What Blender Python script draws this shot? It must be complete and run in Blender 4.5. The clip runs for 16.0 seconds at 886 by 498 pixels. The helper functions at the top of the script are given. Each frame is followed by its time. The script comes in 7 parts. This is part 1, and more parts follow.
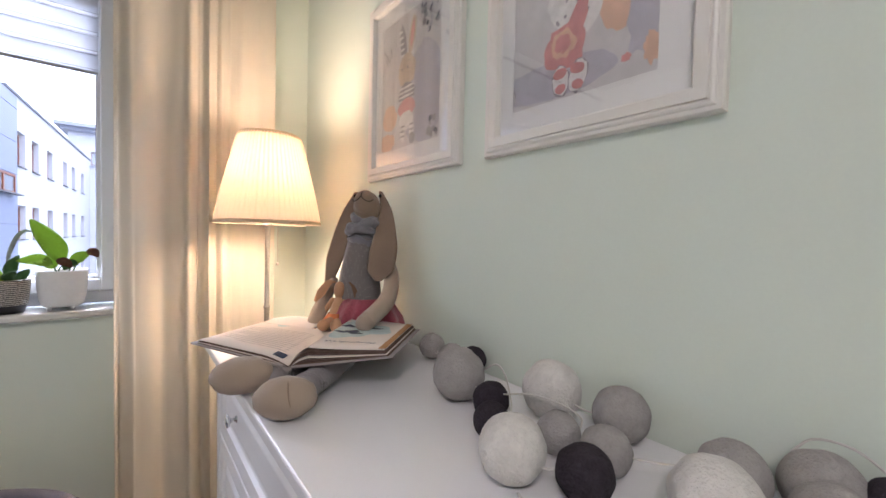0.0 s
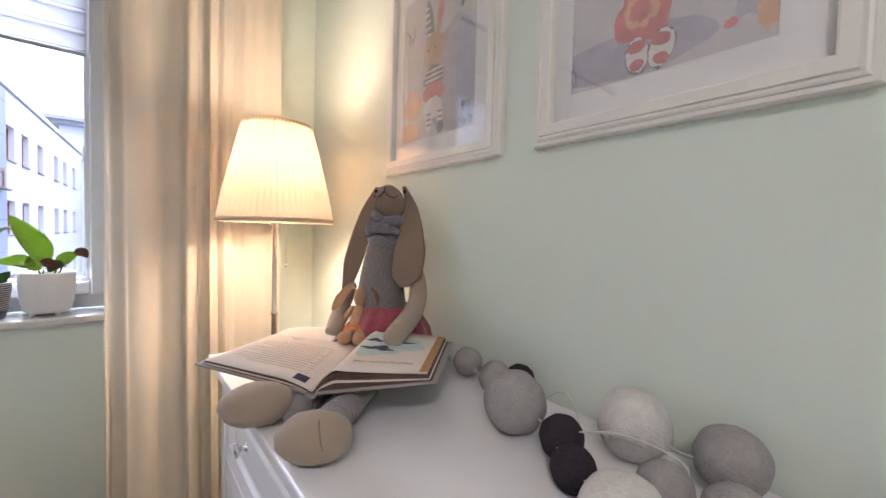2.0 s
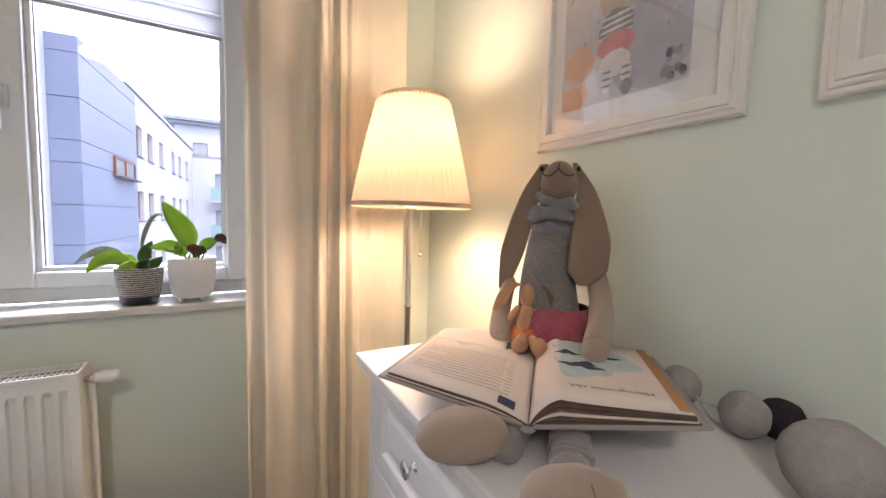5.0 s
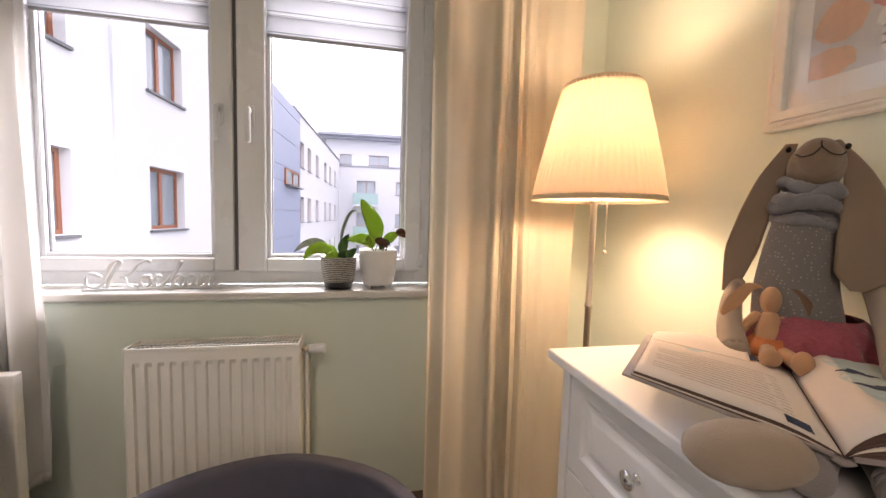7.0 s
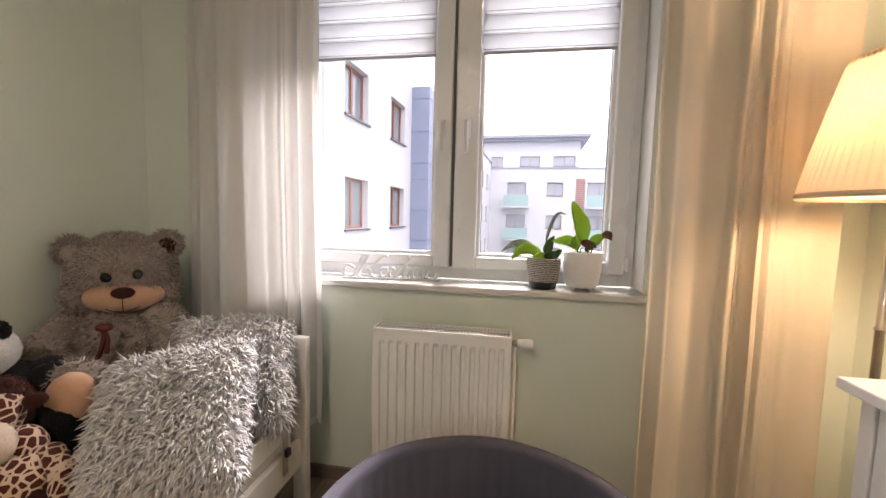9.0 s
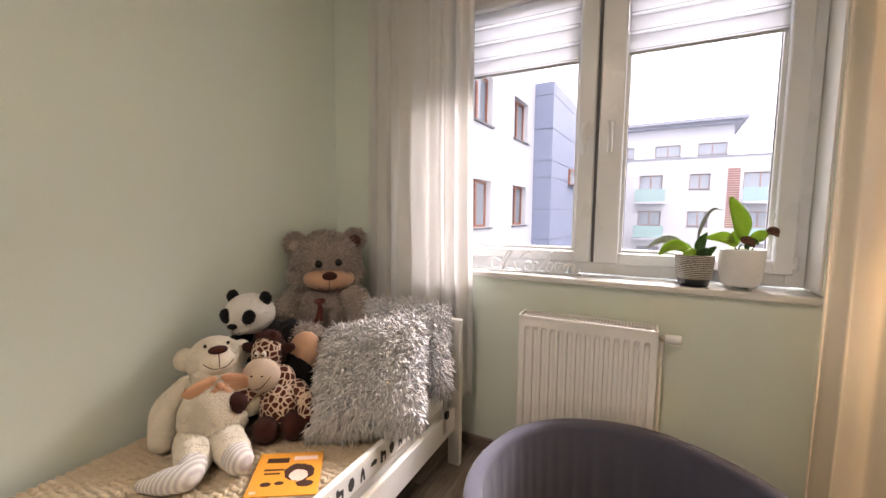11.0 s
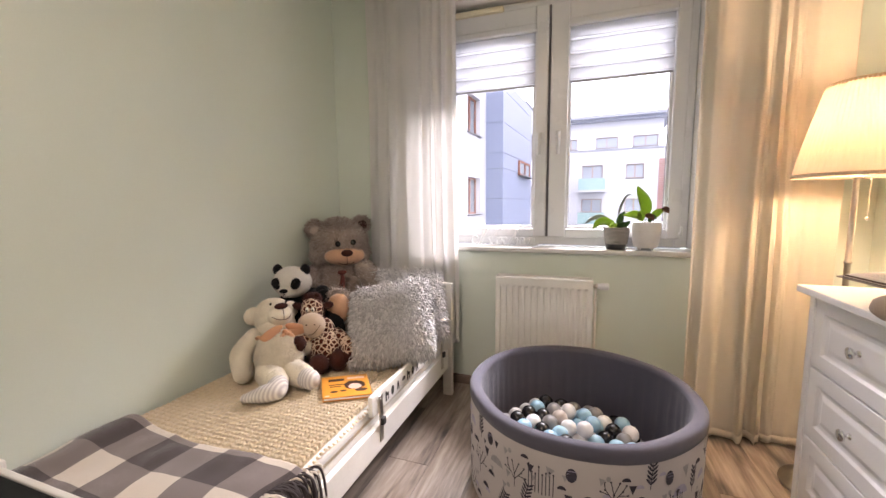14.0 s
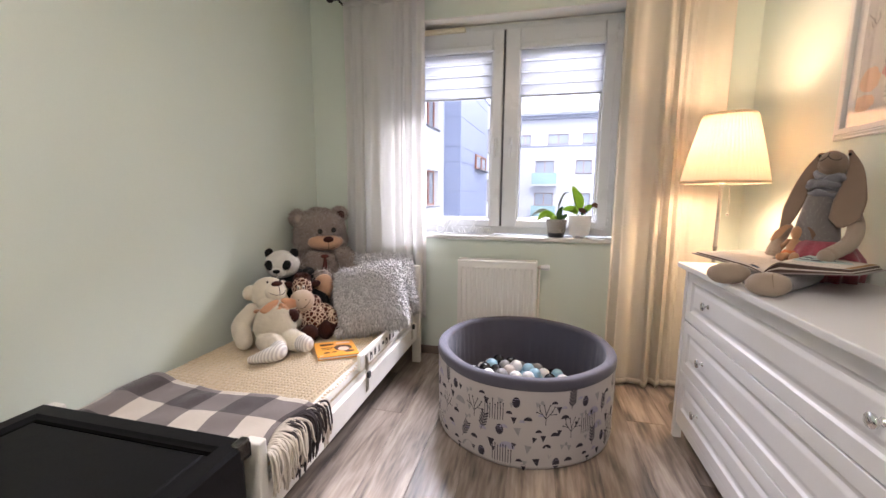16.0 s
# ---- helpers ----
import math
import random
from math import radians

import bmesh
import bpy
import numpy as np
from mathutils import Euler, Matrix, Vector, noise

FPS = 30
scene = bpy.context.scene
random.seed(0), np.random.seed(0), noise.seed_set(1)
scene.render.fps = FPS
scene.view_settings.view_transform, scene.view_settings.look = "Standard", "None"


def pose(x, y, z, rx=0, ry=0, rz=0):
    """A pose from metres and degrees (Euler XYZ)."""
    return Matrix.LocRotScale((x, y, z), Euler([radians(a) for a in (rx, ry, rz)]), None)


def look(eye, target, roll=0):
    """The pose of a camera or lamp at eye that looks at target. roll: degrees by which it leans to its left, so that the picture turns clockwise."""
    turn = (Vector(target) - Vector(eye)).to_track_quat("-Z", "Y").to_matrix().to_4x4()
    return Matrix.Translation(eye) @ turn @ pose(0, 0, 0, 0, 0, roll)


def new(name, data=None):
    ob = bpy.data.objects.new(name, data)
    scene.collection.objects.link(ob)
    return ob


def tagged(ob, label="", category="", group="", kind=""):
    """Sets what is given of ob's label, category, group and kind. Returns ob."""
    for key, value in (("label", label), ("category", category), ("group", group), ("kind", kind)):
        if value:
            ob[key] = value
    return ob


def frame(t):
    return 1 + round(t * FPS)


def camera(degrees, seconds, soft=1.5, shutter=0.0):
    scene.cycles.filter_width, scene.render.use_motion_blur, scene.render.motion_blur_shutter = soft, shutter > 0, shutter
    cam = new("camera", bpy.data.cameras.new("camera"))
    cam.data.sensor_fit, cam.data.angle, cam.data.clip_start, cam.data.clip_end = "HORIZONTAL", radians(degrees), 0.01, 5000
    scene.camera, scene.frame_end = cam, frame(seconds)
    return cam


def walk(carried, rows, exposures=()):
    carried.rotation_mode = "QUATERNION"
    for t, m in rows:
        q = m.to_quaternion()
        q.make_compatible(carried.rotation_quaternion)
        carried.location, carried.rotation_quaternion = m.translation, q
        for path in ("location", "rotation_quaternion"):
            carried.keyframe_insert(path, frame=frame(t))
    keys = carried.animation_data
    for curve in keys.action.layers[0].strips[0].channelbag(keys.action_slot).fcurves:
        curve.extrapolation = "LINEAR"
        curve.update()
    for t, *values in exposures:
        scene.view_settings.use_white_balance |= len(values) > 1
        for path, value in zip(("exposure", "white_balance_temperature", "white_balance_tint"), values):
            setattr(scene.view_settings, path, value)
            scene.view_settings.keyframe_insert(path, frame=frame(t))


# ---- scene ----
cam = camera(97.2, 16.0)
PATH = [
    (0, (0.599, 0.037, 1.199), (1.848, 1.599, 1.139), 1.3),
    (0.5, (0.605, 0.069, 1.196), (1.861, 1.625, 1.135), 1.3),
    (1, (0.609, 0.106, 1.2), (1.868, 1.66, 1.138), 1.4),
    (1.5, (0.607, 0.152, 1.205), (1.872, 1.7, 1.136), 1.5),
    (2, (0.6, 0.202, 1.207), (1.865, 1.749, 1.132), 1.5),
    (2.5, (0.589, 0.256, 1.207), (1.849, 1.807, 1.127), 1.5),
    (3, (0.581, 0.312, 1.207), (1.818, 1.881, 1.12), 1.6),
    (3.5, (0.567, 0.367, 1.204), (1.77, 1.961, 1.108), 1.5),
    (3.7, (0.567, 0.384, 1.207), (1.742, 1.999, 1.094), 1.4),
    (5.8, (0.438, 0.532, 1.185), (1.219, 2.367, 1.031), 1.6),
    (6, (0.427, 0.541, 1.18), (1.144, 2.402, 1.025), 1.5),
    (6.5, (0.375, 0.555, 1.173), (0.952, 2.464, 1.021), 1.7),
    (7, (0.329, 0.563, 1.171), (0.74, 2.514, 1.013), 1.6),
    (7.5, (0.272, 0.562, 1.172), (0.513, 2.541, 1.009), 1.7),
    (8, (0.221, 0.558, 1.171), (0.274, 2.55, 1.005), 1.6),
    (8.5, (0.168, 0.544, 1.168), (0.026, 2.532, 1.002), 1.6),
    (9, (0.105, 0.522, 1.169), (-0.22, 2.488, 0.997), 1.4),
    (9.5, (0.064, 0.495, 1.17), (-0.435, 2.424, 0.993), 1.2),
    (10, (0.023, 0.442, 1.171), (-0.632, 2.323, 0.991), 1.0),
    (10.2, (0.024, 0.422, 1.168), (-0.7, 2.278, 0.99), 0.9),
    (12.3, (0.094, 0.099, 1.167), (-0.852, 1.85, 0.966), 0.2),
    (12.5, (0.09, 0.067, 1.159), (-0.832, 1.831, 0.963), 0.2),
    (13, (0.076, -0.035, 1.157), (-0.775, 1.764, 0.956), -0.2),
    (13.5, (0.063, -0.156, 1.15), (-0.696, 1.682, 0.935), -0.5),
    (14, (0.072, -0.248, 1.153), (-0.599, 1.622, 0.921), -0.6),
    (14.5, (0.087, -0.33, 1.153), (-0.512, 1.563, 0.907), -0.6),
    (15, (0.1, -0.435, 1.152), (-0.435, 1.474, 0.894), -0.3),
    (15.5, (0.114, -0.543, 1.16), (-0.378, 1.378, 0.894), 0.0),
    (16, (0.112, -0.625, 1.17), (-0.345, 1.303, 0.894), 0.4),
]
walk(cam, [(t, look(eye, target, roll)) for t, eye, target, roll in PATH], [(0.0, 1.17, 5800, 24), (3.7, 1.20, 5800, 24), (7.0, 0.86, 7100, 27), (9.5, 1.0, 7250, 25), (12.5, 1.16, 7300, 28), (16.0, 1.30, 6350, 25)])

# ---- world and lamps ----
world = bpy.data.worlds.new("overcast_sky")
scene.world = world
world.use_nodes = True
wn = world.node_tree
sky = wn.nodes.new("ShaderNodeTexSky")
sky.sky_type, sky.sun_disc = "NISHITA", False
sky.sun_elevation, sky.sun_rotation = radians(38), radians(25)
sky_mix = wn.nodes.new("ShaderNodeMixRGB")
sky_mix.inputs[0].default_value = 0.88
sky_mix.inputs[2].default_value = (11.4, 12.5, 14.0, 1)
wn.links.new(sky.outputs[0], sky_mix.inputs[1])
wn.links.new(sky_mix.outputs[0], wn.nodes["Background"].inputs[0])
wn.nodes["Background"].inputs[1].default_value = 0.15

sun = new("sun", bpy.data.lights.new("sun", "SUN"))
sun.data.energy, sun.data.angle, sun.data.color = 0.4, radians(25), (1.0, 0.97, 0.92)
sun.matrix_world = look((6, -20, 18), (0, 0, 0))

bulb_lamp = new("bulb_lamp", bpy.data.lights.new("bulb_lamp", "POINT"))
bulb_lamp.data.energy, bulb_lamp.data.color, bulb_lamp.data.shadow_soft_size = 14.0, (1.0, 0.78, 0.50), 0.10
bulb_lamp.location = (1.01, 1.61, 1.43)

# added area lamp outside boosts the upper sky's daylight into the window's opening
sky_boost = new("window_sky_light", bpy.data.lights.new("window_sky_light", "AREA"))
sky_boost.data.shape, sky_boost.data.size, sky_boost.data.size_y = "RECTANGLE", 4.0, 2.0
sky_boost.data.energy, sky_boost.data.color = 800.0, (0.93, 0.97, 1.0)
sky_boost.matrix_world = look((0.75, 5.0, 4.35), (-0.13, 2.06, 1.45))
# added fill lamp under the ceiling behind the camera, with no fixture
fill_lamp = new("ceiling_light", bpy.data.lights.new("ceiling_light", "AREA"))
fill_lamp.data.shape, fill_lamp.data.size = "DISK", 0.5
fill_lamp.data.energy, fill_lamp.data.color = 12.5, (1.0, 0.90, 0.77)
fill_lamp.matrix_world = pose(-0.35, -0.75, 2.58, 0, 0, 0)


# ---- materials ----
def mat(name, base, rough=0.5, metal=0.0, var=0.06, scale=6.0, bump=0.0, bscale=80.0, fine=0.0, hue=0.0, spec=0.5, sheen=0.0, rand=0.0, coat=0.0):
    """A surface with colour variation at two scales, roughness variation and fine relief."""
    m = bpy.data.materials.new(name)
    m.use_nodes = True
    t = m.node_tree
    b = t.nodes["Principled BSDF"]
    co = t.nodes.new("ShaderNodeTexCoord")
    n1 = t.nodes.new("ShaderNodeTexNoise")
    n1.inputs["Scale"].default_value, n1.inputs["Detail"].default_value = scale, 5
    n2 = t.nodes.new("ShaderNodeTexNoise")
    n2.inputs["Scale"].default_value, n2.inputs["Detail"].default_value = bscale, 4
    t.links.new(co.outputs["Object"], n1.inputs["Vector"])
    t.links.new(co.outputs["Object"], n2.inputs["Vector"])
    add = t.nodes.new("ShaderNodeMixRGB")
    add.inputs[0].default_value = 0.35 + 0.4 * fine
    t.links.new(n1.outputs["Fac"], add.inputs[1])
    t.links.new(n2.outputs["Fac"], add.inputs[2])
    ramp = t.nodes.new("ShaderNodeValToRGB")
    c = np.array(base[:3])
    lo, hi = c * (1 - var), np.minimum(c * (1 + var), 1.0)
    lo[2] = lo[2] * (1 - hue)
    ramp.color_ramp.elements[0].position, ramp.color_ramp.elements[0].color = 0.3, (*lo, 1)
    ramp.color_ramp.elements[1].position, ramp.color_ramp.elements[1].color = 0.7, (*hi, 1)
    t.links.new(add.outputs[0], ramp.inputs[0])
    out = ramp.outputs[0]
    if rand:
        info = t.nodes.new("ShaderNodeObjectInfo")
        hsv = t.nodes.new("ShaderNodeHueSaturation")
        mr = t.nodes.new("ShaderNodeMapRange")
        mr.inputs["To Min"].default_value, mr.inputs["To Max"].default_value = 1 - rand, 1 + rand
        t.links.new(info.outputs["Random"], mr.inputs["Value"])
        t.links.new(mr.outputs[0], hsv.inputs["Value"])
        t.links.new(out, hsv.inputs["Color"])
        out = hsv.outputs[0]
    t.links.new(out, b.inputs["Base Color"])
    b.inputs["Metallic"].default_value = metal
    b.inputs["Specular IOR Level"].default_value = spec
    b.inputs["Sheen Weight"].default_value = sheen
    b.inputs["Coat Weight"].default_value = coat
    rr = t.nodes.new("ShaderNodeMapRange")
    rr.inputs["To Min"].default_value, rr.inputs["To Max"].default_value = max(0.02, rough * 0.85), min(1.0, rough * 1.15)
    t.links.new(n1.outputs["Fac"], rr.inputs["Value"])
    t.links.new(rr.outputs[0], b.inputs["Roughness"])
    if bump:
        bp = t.nodes.new("ShaderNodeBump")
        bp.inputs["Strength"].default_value, bp.inputs["Distance"].default_value = bump, 0.004
        t.links.new(n2.outputs["Fac"], bp.inputs["Height"])
        t.links.new(bp.outputs[0], b.inputs["Normal"])
    return m


def cloth(name, base, through_light=0.4, rough=0.9, var=0.06, weave=420.0, bump=0.25):
    """Woven cloth that lets some light through."""
    m = mat(name, base, rough, var=var, scale=3.0, bump=bump, bscale=weave, sheen=0.2, spec=0.2)
    t = m.node_tree
    tr = t.nodes.new("ShaderNodeBsdfTranslucent")
    tr.inputs[0].default_value = (*base[:3], 1)
    mix = t.nodes.new("ShaderNodeMixShader")
    mix.inputs[0].default_value = through_light
    t.links.new(t.nodes["Principled BSDF"].outputs[0], mix.inputs[1])
    t.links.new(tr.outputs[0], mix.inputs[2])
    t.links.new(mix.outputs[0], t.nodes["Material Output"].inputs[0])
    return m


def pane(name, gloss=0.05, tint=(1, 1, 1)):
    m = bpy.data.materials.new(name)
    m.use_nodes = True
    t = m.node_tree
    t.nodes.remove(t.nodes["Principled BSDF"])
    a = t.nodes.new("ShaderNodeBsdfTransparent")
    a.inputs[0].default_value = (*tint, 1)
    g = t.nodes.new("ShaderNodeBsdfGlossy")
    g.inputs["Roughness"].default_value = 0.02
    lw = t.nodes.new("ShaderNodeLayerWeight")
    lw.inputs[0].default_value = 0.5
    pw = t.nodes.new("ShaderNodeMath")
    pw.operation, pw.inputs[1].default_value = "POWER", 3.0
    t.links.new(lw.outputs["Facing"], pw.inputs[0])
    fr = t.nodes.new("ShaderNodeMath")
    fr.operation, fr.inputs[1].default_value, fr.inputs[2].default_value = "MULTIPLY_ADD", 0.9, gloss
    t.links.new(pw.outputs[0], fr.inputs[0])
    mix = t.nodes.new("ShaderNodeMixShader")
    t.links.new(fr.outputs[0], mix.inputs[0])
    t.links.new(a.outputs[0], mix.inputs[1])
    t.links.new(g.outputs[0], mix.inputs[2])
    t.links.new(mix.outputs[0], t.nodes["Material Output"].inputs[0])
    return m


def wood_planks():
    """Grey-brown laminate with long grain, a different shade on each plank."""
    m = bpy.data.materials.new("grey_brown_laminate")
    m.use_nodes = True
    t = m.node_tree
    b = t.nodes["Principled BSDF"]
    co = t.nodes.new("ShaderNodeTexCoord")
    info = t.nodes.new("ShaderNodeObjectInfo")
    off = t.nodes.new("ShaderNodeVectorMath")
    off.operation = "MULTIPLY_ADD"
    off.inputs[1].default_value = (1, 1, 1)
    sc = t.nodes.new("ShaderNodeVectorMath")
    sc.operation = "SCALE"
    sc.inputs["Scale"].default_value = 9.0
    t.links.new(info.outputs["Random"], sc.inputs[0])
    t.links.new(co.outputs["Object"], off.inputs[0])
    t.links.new(sc.outputs[0], off.inputs[2])
    mp = t.nodes.new("ShaderNodeMapping")
    mp.inputs["Scale"].default_value = (11, 1.9, 11)
    t.links.new(off.outputs[0], mp.inputs["Vector"])
    n1 = t.nodes.new("ShaderNodeTexNoise")
    n1.inputs["Scale"].default_value, n1.inputs["Detail"].default_value, n1.inputs["Distortion"].default_value = 1.0, 7, 0.8
    t.links.new(mp.outputs[0], n1.inputs["Vector"])
    mp2 = t.nodes.new("ShaderNodeMapping")
    mp2.inputs["Scale"].default_value = (70, 6, 70)
    t.links.new(off.outputs[0], mp2.inputs["Vector"])
    n2 = t.nodes.new("ShaderNodeTexNoise")
    n2.inputs["Scale"].default_value, n2.inputs["Detail"].default_value = 1.0, 4
    t.links.new(mp2.outputs[0], n2.inputs["Vector"])
    ramp = t.nodes.new("ShaderNodeValToRGB")
    e = ramp.color_ramp.elements
    e[0].position, e[0].color = 0.36, (0.078, 0.066, 0.058, 1)
    e[1].position, e[1].color = 0.66, (0.43, 0.365, 0.31, 1)
    mid = e.new(0.5)
    mid.color = (0.25, 0.200, 0.164, 1)
    mixn = t.nodes.new("ShaderNodeMixRGB")
    mixn.inputs[0].default_value = 0.35
    t.links.new(n1.outputs["Fac"], mixn.inputs[1])
    t.links.new(n2.outputs["Fac"], mixn.inputs[2])
    t.links.new(mixn.outputs[0], ramp.inputs[0])
    hsv = t.nodes.new("ShaderNodeHueSaturation")
    mr = t.nodes.new("ShaderNodeMapRange")
    mr.inputs["To Min"].default_value, mr.inputs["To Max"].default_value = 0.8, 1.2
    t.links.new(info.outputs["Random"], mr.inputs["Value"])
    t.links.new(mr.outputs[0], hsv.inputs["Value"])
    t.links.new(ramp.outputs[0], hsv.inputs["Color"])
    t.links.new(hsv.outputs[0], b.inputs["Base Color"])
    b.inputs["Roughness"].default_value = 0.31
    bp = t.nodes.new("ShaderNodeBump")
    bp.inputs["Strength"].default_value, bp.inputs["Distance"].default_value = 0.15, 0.002
    t.links.new(n2.outputs["Fac"], bp.inputs["Height"])
    t.links.new(bp.outputs[0], b.inputs["Normal"])
    return m


def checks(name, colours, step=0.105, turn=0.0):
    """Woven check: two sets of bands that cross, three shades."""
    m = mat(name, colours[0], 0.95, bump=0.4, bscale=500, sheen=0.3, spec=0.1)
    t = m.node_tree
    b = t.nodes["Principled BSDF"]
    co = t.nodes.new("ShaderNodeTexCoord")
    mp = t.nodes.new("ShaderNodeMapping")
    mp.inputs["Rotation"].default_value = (0, 0, turn)
    t.links.new(co.outputs["UV"], mp.inputs["Vector"])
    sep = t.nodes.new("ShaderNodeSeparateXYZ")
    t.links.new(mp.outputs[0], sep.inputs[0])
    bands = []
    for k in (0, 1):
        d = t.nodes.new("ShaderNodeMath")
        d.operation, d.inputs[1].default_value = "DIVIDE", 2 * step
        f = t.nodes.new("ShaderNodeMath")
        f.operation = "FRACT"
        g = t.nodes.new("ShaderNodeMath")
        g.operation, g.inputs[1].default_value = "GREATER_THAN", 0.5
        t.links.new(sep.outputs[k], d.inputs[0])
        t.links.new(d.outputs[0], f.inputs[0])
        t.links.new(f.outputs[0], g.inputs[0])
        bands.append(g)
    s = t.nodes.new("ShaderNodeMath")
    s.operation = "ADD"
    t.links.new(bands[0].outputs[0], s.inputs[0])
    t.links.new(bands[1].outputs[0], s.inputs[1])
    h = t.nodes.new("ShaderNodeMath")
    h.operation, h.inputs[1].default_value = "MULTIPLY", 0.45
    t.links.new(s.outputs[0], h.inputs[0])
    ramp = t.nodes.new("ShaderNodeValToRGB")
    ramp.color_ramp.interpolation = "CONSTANT"
    e = ramp.color_ramp.elements
    e[0].position, e[0].color = 0.0, (*colours[0], 1)
    e[1].position, e[1].color = 0.3, (*colours[1], 1)
    x = e.new(0.7)
    x.color = (*colours[2], 1)
    t.links.new(h.outputs[0], ramp.inputs[0])
    tw = t.nodes.new("ShaderNodeTexWave")
    tw.inputs["Scale"].default_value = 160
    t.links.new(mp.outputs[0], tw.inputs["Vector"])
    mix = t.nodes.new("ShaderNodeMixRGB")
    mix.blend_type, mix.inputs[0].default_value = "MULTIPLY", 0.18
    t.links.new(ramp.outputs[0], mix.inputs[1])
    t.links.new(tw.outputs[0], mix.inputs[2])
    t.links.new(mix.outputs[0], b.inputs["Base Color"])
    return m


def spots(name, ground, spot, scale=34.0):
    """Short plush with dark giraffe patches."""
    m = mat(name, ground, 0.95, bump=0.6, bscale=300, sheen=0.15, spec=0.1)
    t = m.node_tree
    co = t.nodes.new("ShaderNodeTexCoord")
    v = t.nodes.new("ShaderNodeTexVoronoi")
    v.feature = "DISTANCE_TO_EDGE"
    v.inputs["Scale"].default_value = scale
    t.links.new(co.outputs["Object"], v.inputs["Vector"])
    ramp = t.nodes.new("ShaderNodeValToRGB")
    e = ramp.color_ramp.elements
    e[0].position, e[0].color = 0.085, (*ground, 1)
    e[1].position, e[1].color = 0.115, (*spot, 1)
    t.links.new(v.outputs["Distance"], ramp.inputs[0])
    t.links.new(ramp.outputs[0], t.nodes["Principled BSDF"].inputs["Base Color"])
    return m


def dotted(name, ground, dot, scale=70.0, size=0.22):
    """Cloth with small pale dots."""
    m = mat(name, ground, 0.95, bump=0.4, bscale=500, sheen=0.3, spec=0.1)
    t = m.node_tree
    co = t.nodes.new("ShaderNodeTexCoord")
    v = t.nodes.new("ShaderNodeTexVoronoi")
    v.inputs["Scale"].default_value = scale
    v.inputs["Randomness"].default_value = 0.35
    t.links.new(co.outputs["Object"], v.inputs["Vector"])
    ramp = t.nodes.new("ShaderNodeValToRGB")
    e = ramp.color_ramp.elements
    e[0].position, e[0].color = size, (*dot, 1)
    e[1].position, e[1].color = size + 0.06, (*ground, 1)
    t.links.new(v.outputs["Distance"], ramp.inputs[0])
    t.links.new(ramp.outputs[0], t.nodes["Principled BSDF"].inputs["Base Color"])
    return m


MINT = mat("mint_wall_paint", (0.695, 0.765, 0.685), 0.75, var=0.025, scale=1.2, bump=0.05, bscale=160)
WHITE_WALL = mat("white_wall_paint", (0.80, 0.80, 0.77), 0.8, var=0.02, scale=1.5, bump=0.1, bscale=140)
PLANK = wood_planks()
SKIRTING = mat("brown_skirting", (0.20, 0.155, 0.125), 0.45, var=0.2, scale=12, bump=0.1)
PVC = mat("white_window_plastic", (0.70, 0.72, 0.74), 0.28, var=0.02, scale=3, bump=0.03, bscale=60)
SEAL = mat("grey_rubber_seal", (0.12, 0.12, 0.13), 0.7)
SILL = mat("white_stone_sill", (0.66, 0.655, 0.62), 0.22, var=0.04, scale=14, bump=0.03)
BLIND = cloth("white_blind_cloth", (0.74, 0.76, 0.79), 0.40, bump=0.1)
# cream of the curtain beside the lamp, the lamp's warm tint put in
CURTAIN = cloth("lamp_warmed_cream_linen", (0.80, 0.745, 0.65), 0.5, var=0.05, weave=300, bump=0.3)
BLIND_EDGE = cloth("grey_blind_edge", (0.46, 0.46, 0.47), 0.2, bump=0.1)
SHEER = cloth("sheer_white_linen", (0.82, 0.81, 0.795), 0.50, var=0.05, weave=300, bump=0.3)
ENAMEL = mat("cream_radiator_enamel", (0.80, 0.79, 0.745), 0.3, var=0.02)
# black of the guard's clamps, and painted shade behind the radiator's slots
DARK_GAP = mat("slot_shade_black_metal", (0.025, 0.025, 0.025), 0.7)
CHROME = mat("chrome", (0.75, 0.76, 0.78), 0.12, 1.0, var=0.03)
STEEL = mat("brushed_nickel", (0.55, 0.51, 0.46), 0.3, 1.0, var=0.08, scale=30)
DRAWER_WHITE = mat("white_lacquered_board", (0.77, 0.77, 0.785), 0.33, var=0.02, scale=4, bump=0.03, bscale=220)
BED_WHITE = mat("white_stained_pine", (0.80, 0.785, 0.74), 0.45, var=0.06, scale=10, bump=0.08, bscale=90)
WIN_GLASS = pane("window_glass", 0.04)
PIC_GLASS = pane("picture_glass", 0.07)


# ---- building helpers ----
def wm(ob):
    m = ob.matrix_basis.copy()
    return wm(ob.parent) @ ob.matrix_parent_inverse @ m if ob.parent else m


def thing(name, at, label="", category="", group="", kind="", rz=0.0):
    ob = new(name)
    ob.empty_display_size = 0.05
    ob.matrix_basis = pose(*at, 0, 0, rz)
    return tagged(ob, label, category, group, kind)


def finish(me, mats, smooth):
    for m in mats if isinstance(mats, (list, tuple)) else [mats]:
        me.materials.append(m)
    if smooth:
        me.polygons.foreach_set("use_smooth", [True] * len(me.polygons))


def centre(ob, me, parent):
    co = np.empty(len(me.vertices) * 3)
    me.vertices.foreach_get("co", co)
    co = co.reshape(-1, 3)
    c = (co.min(0) + co.max(0)) / 2
    me.vertices.foreach_set("co", (co - c).ravel())
    ob.location = c
    if parent:
        ob.parent = parent
        ob.matrix_parent_inverse = wm(parent).inverted()


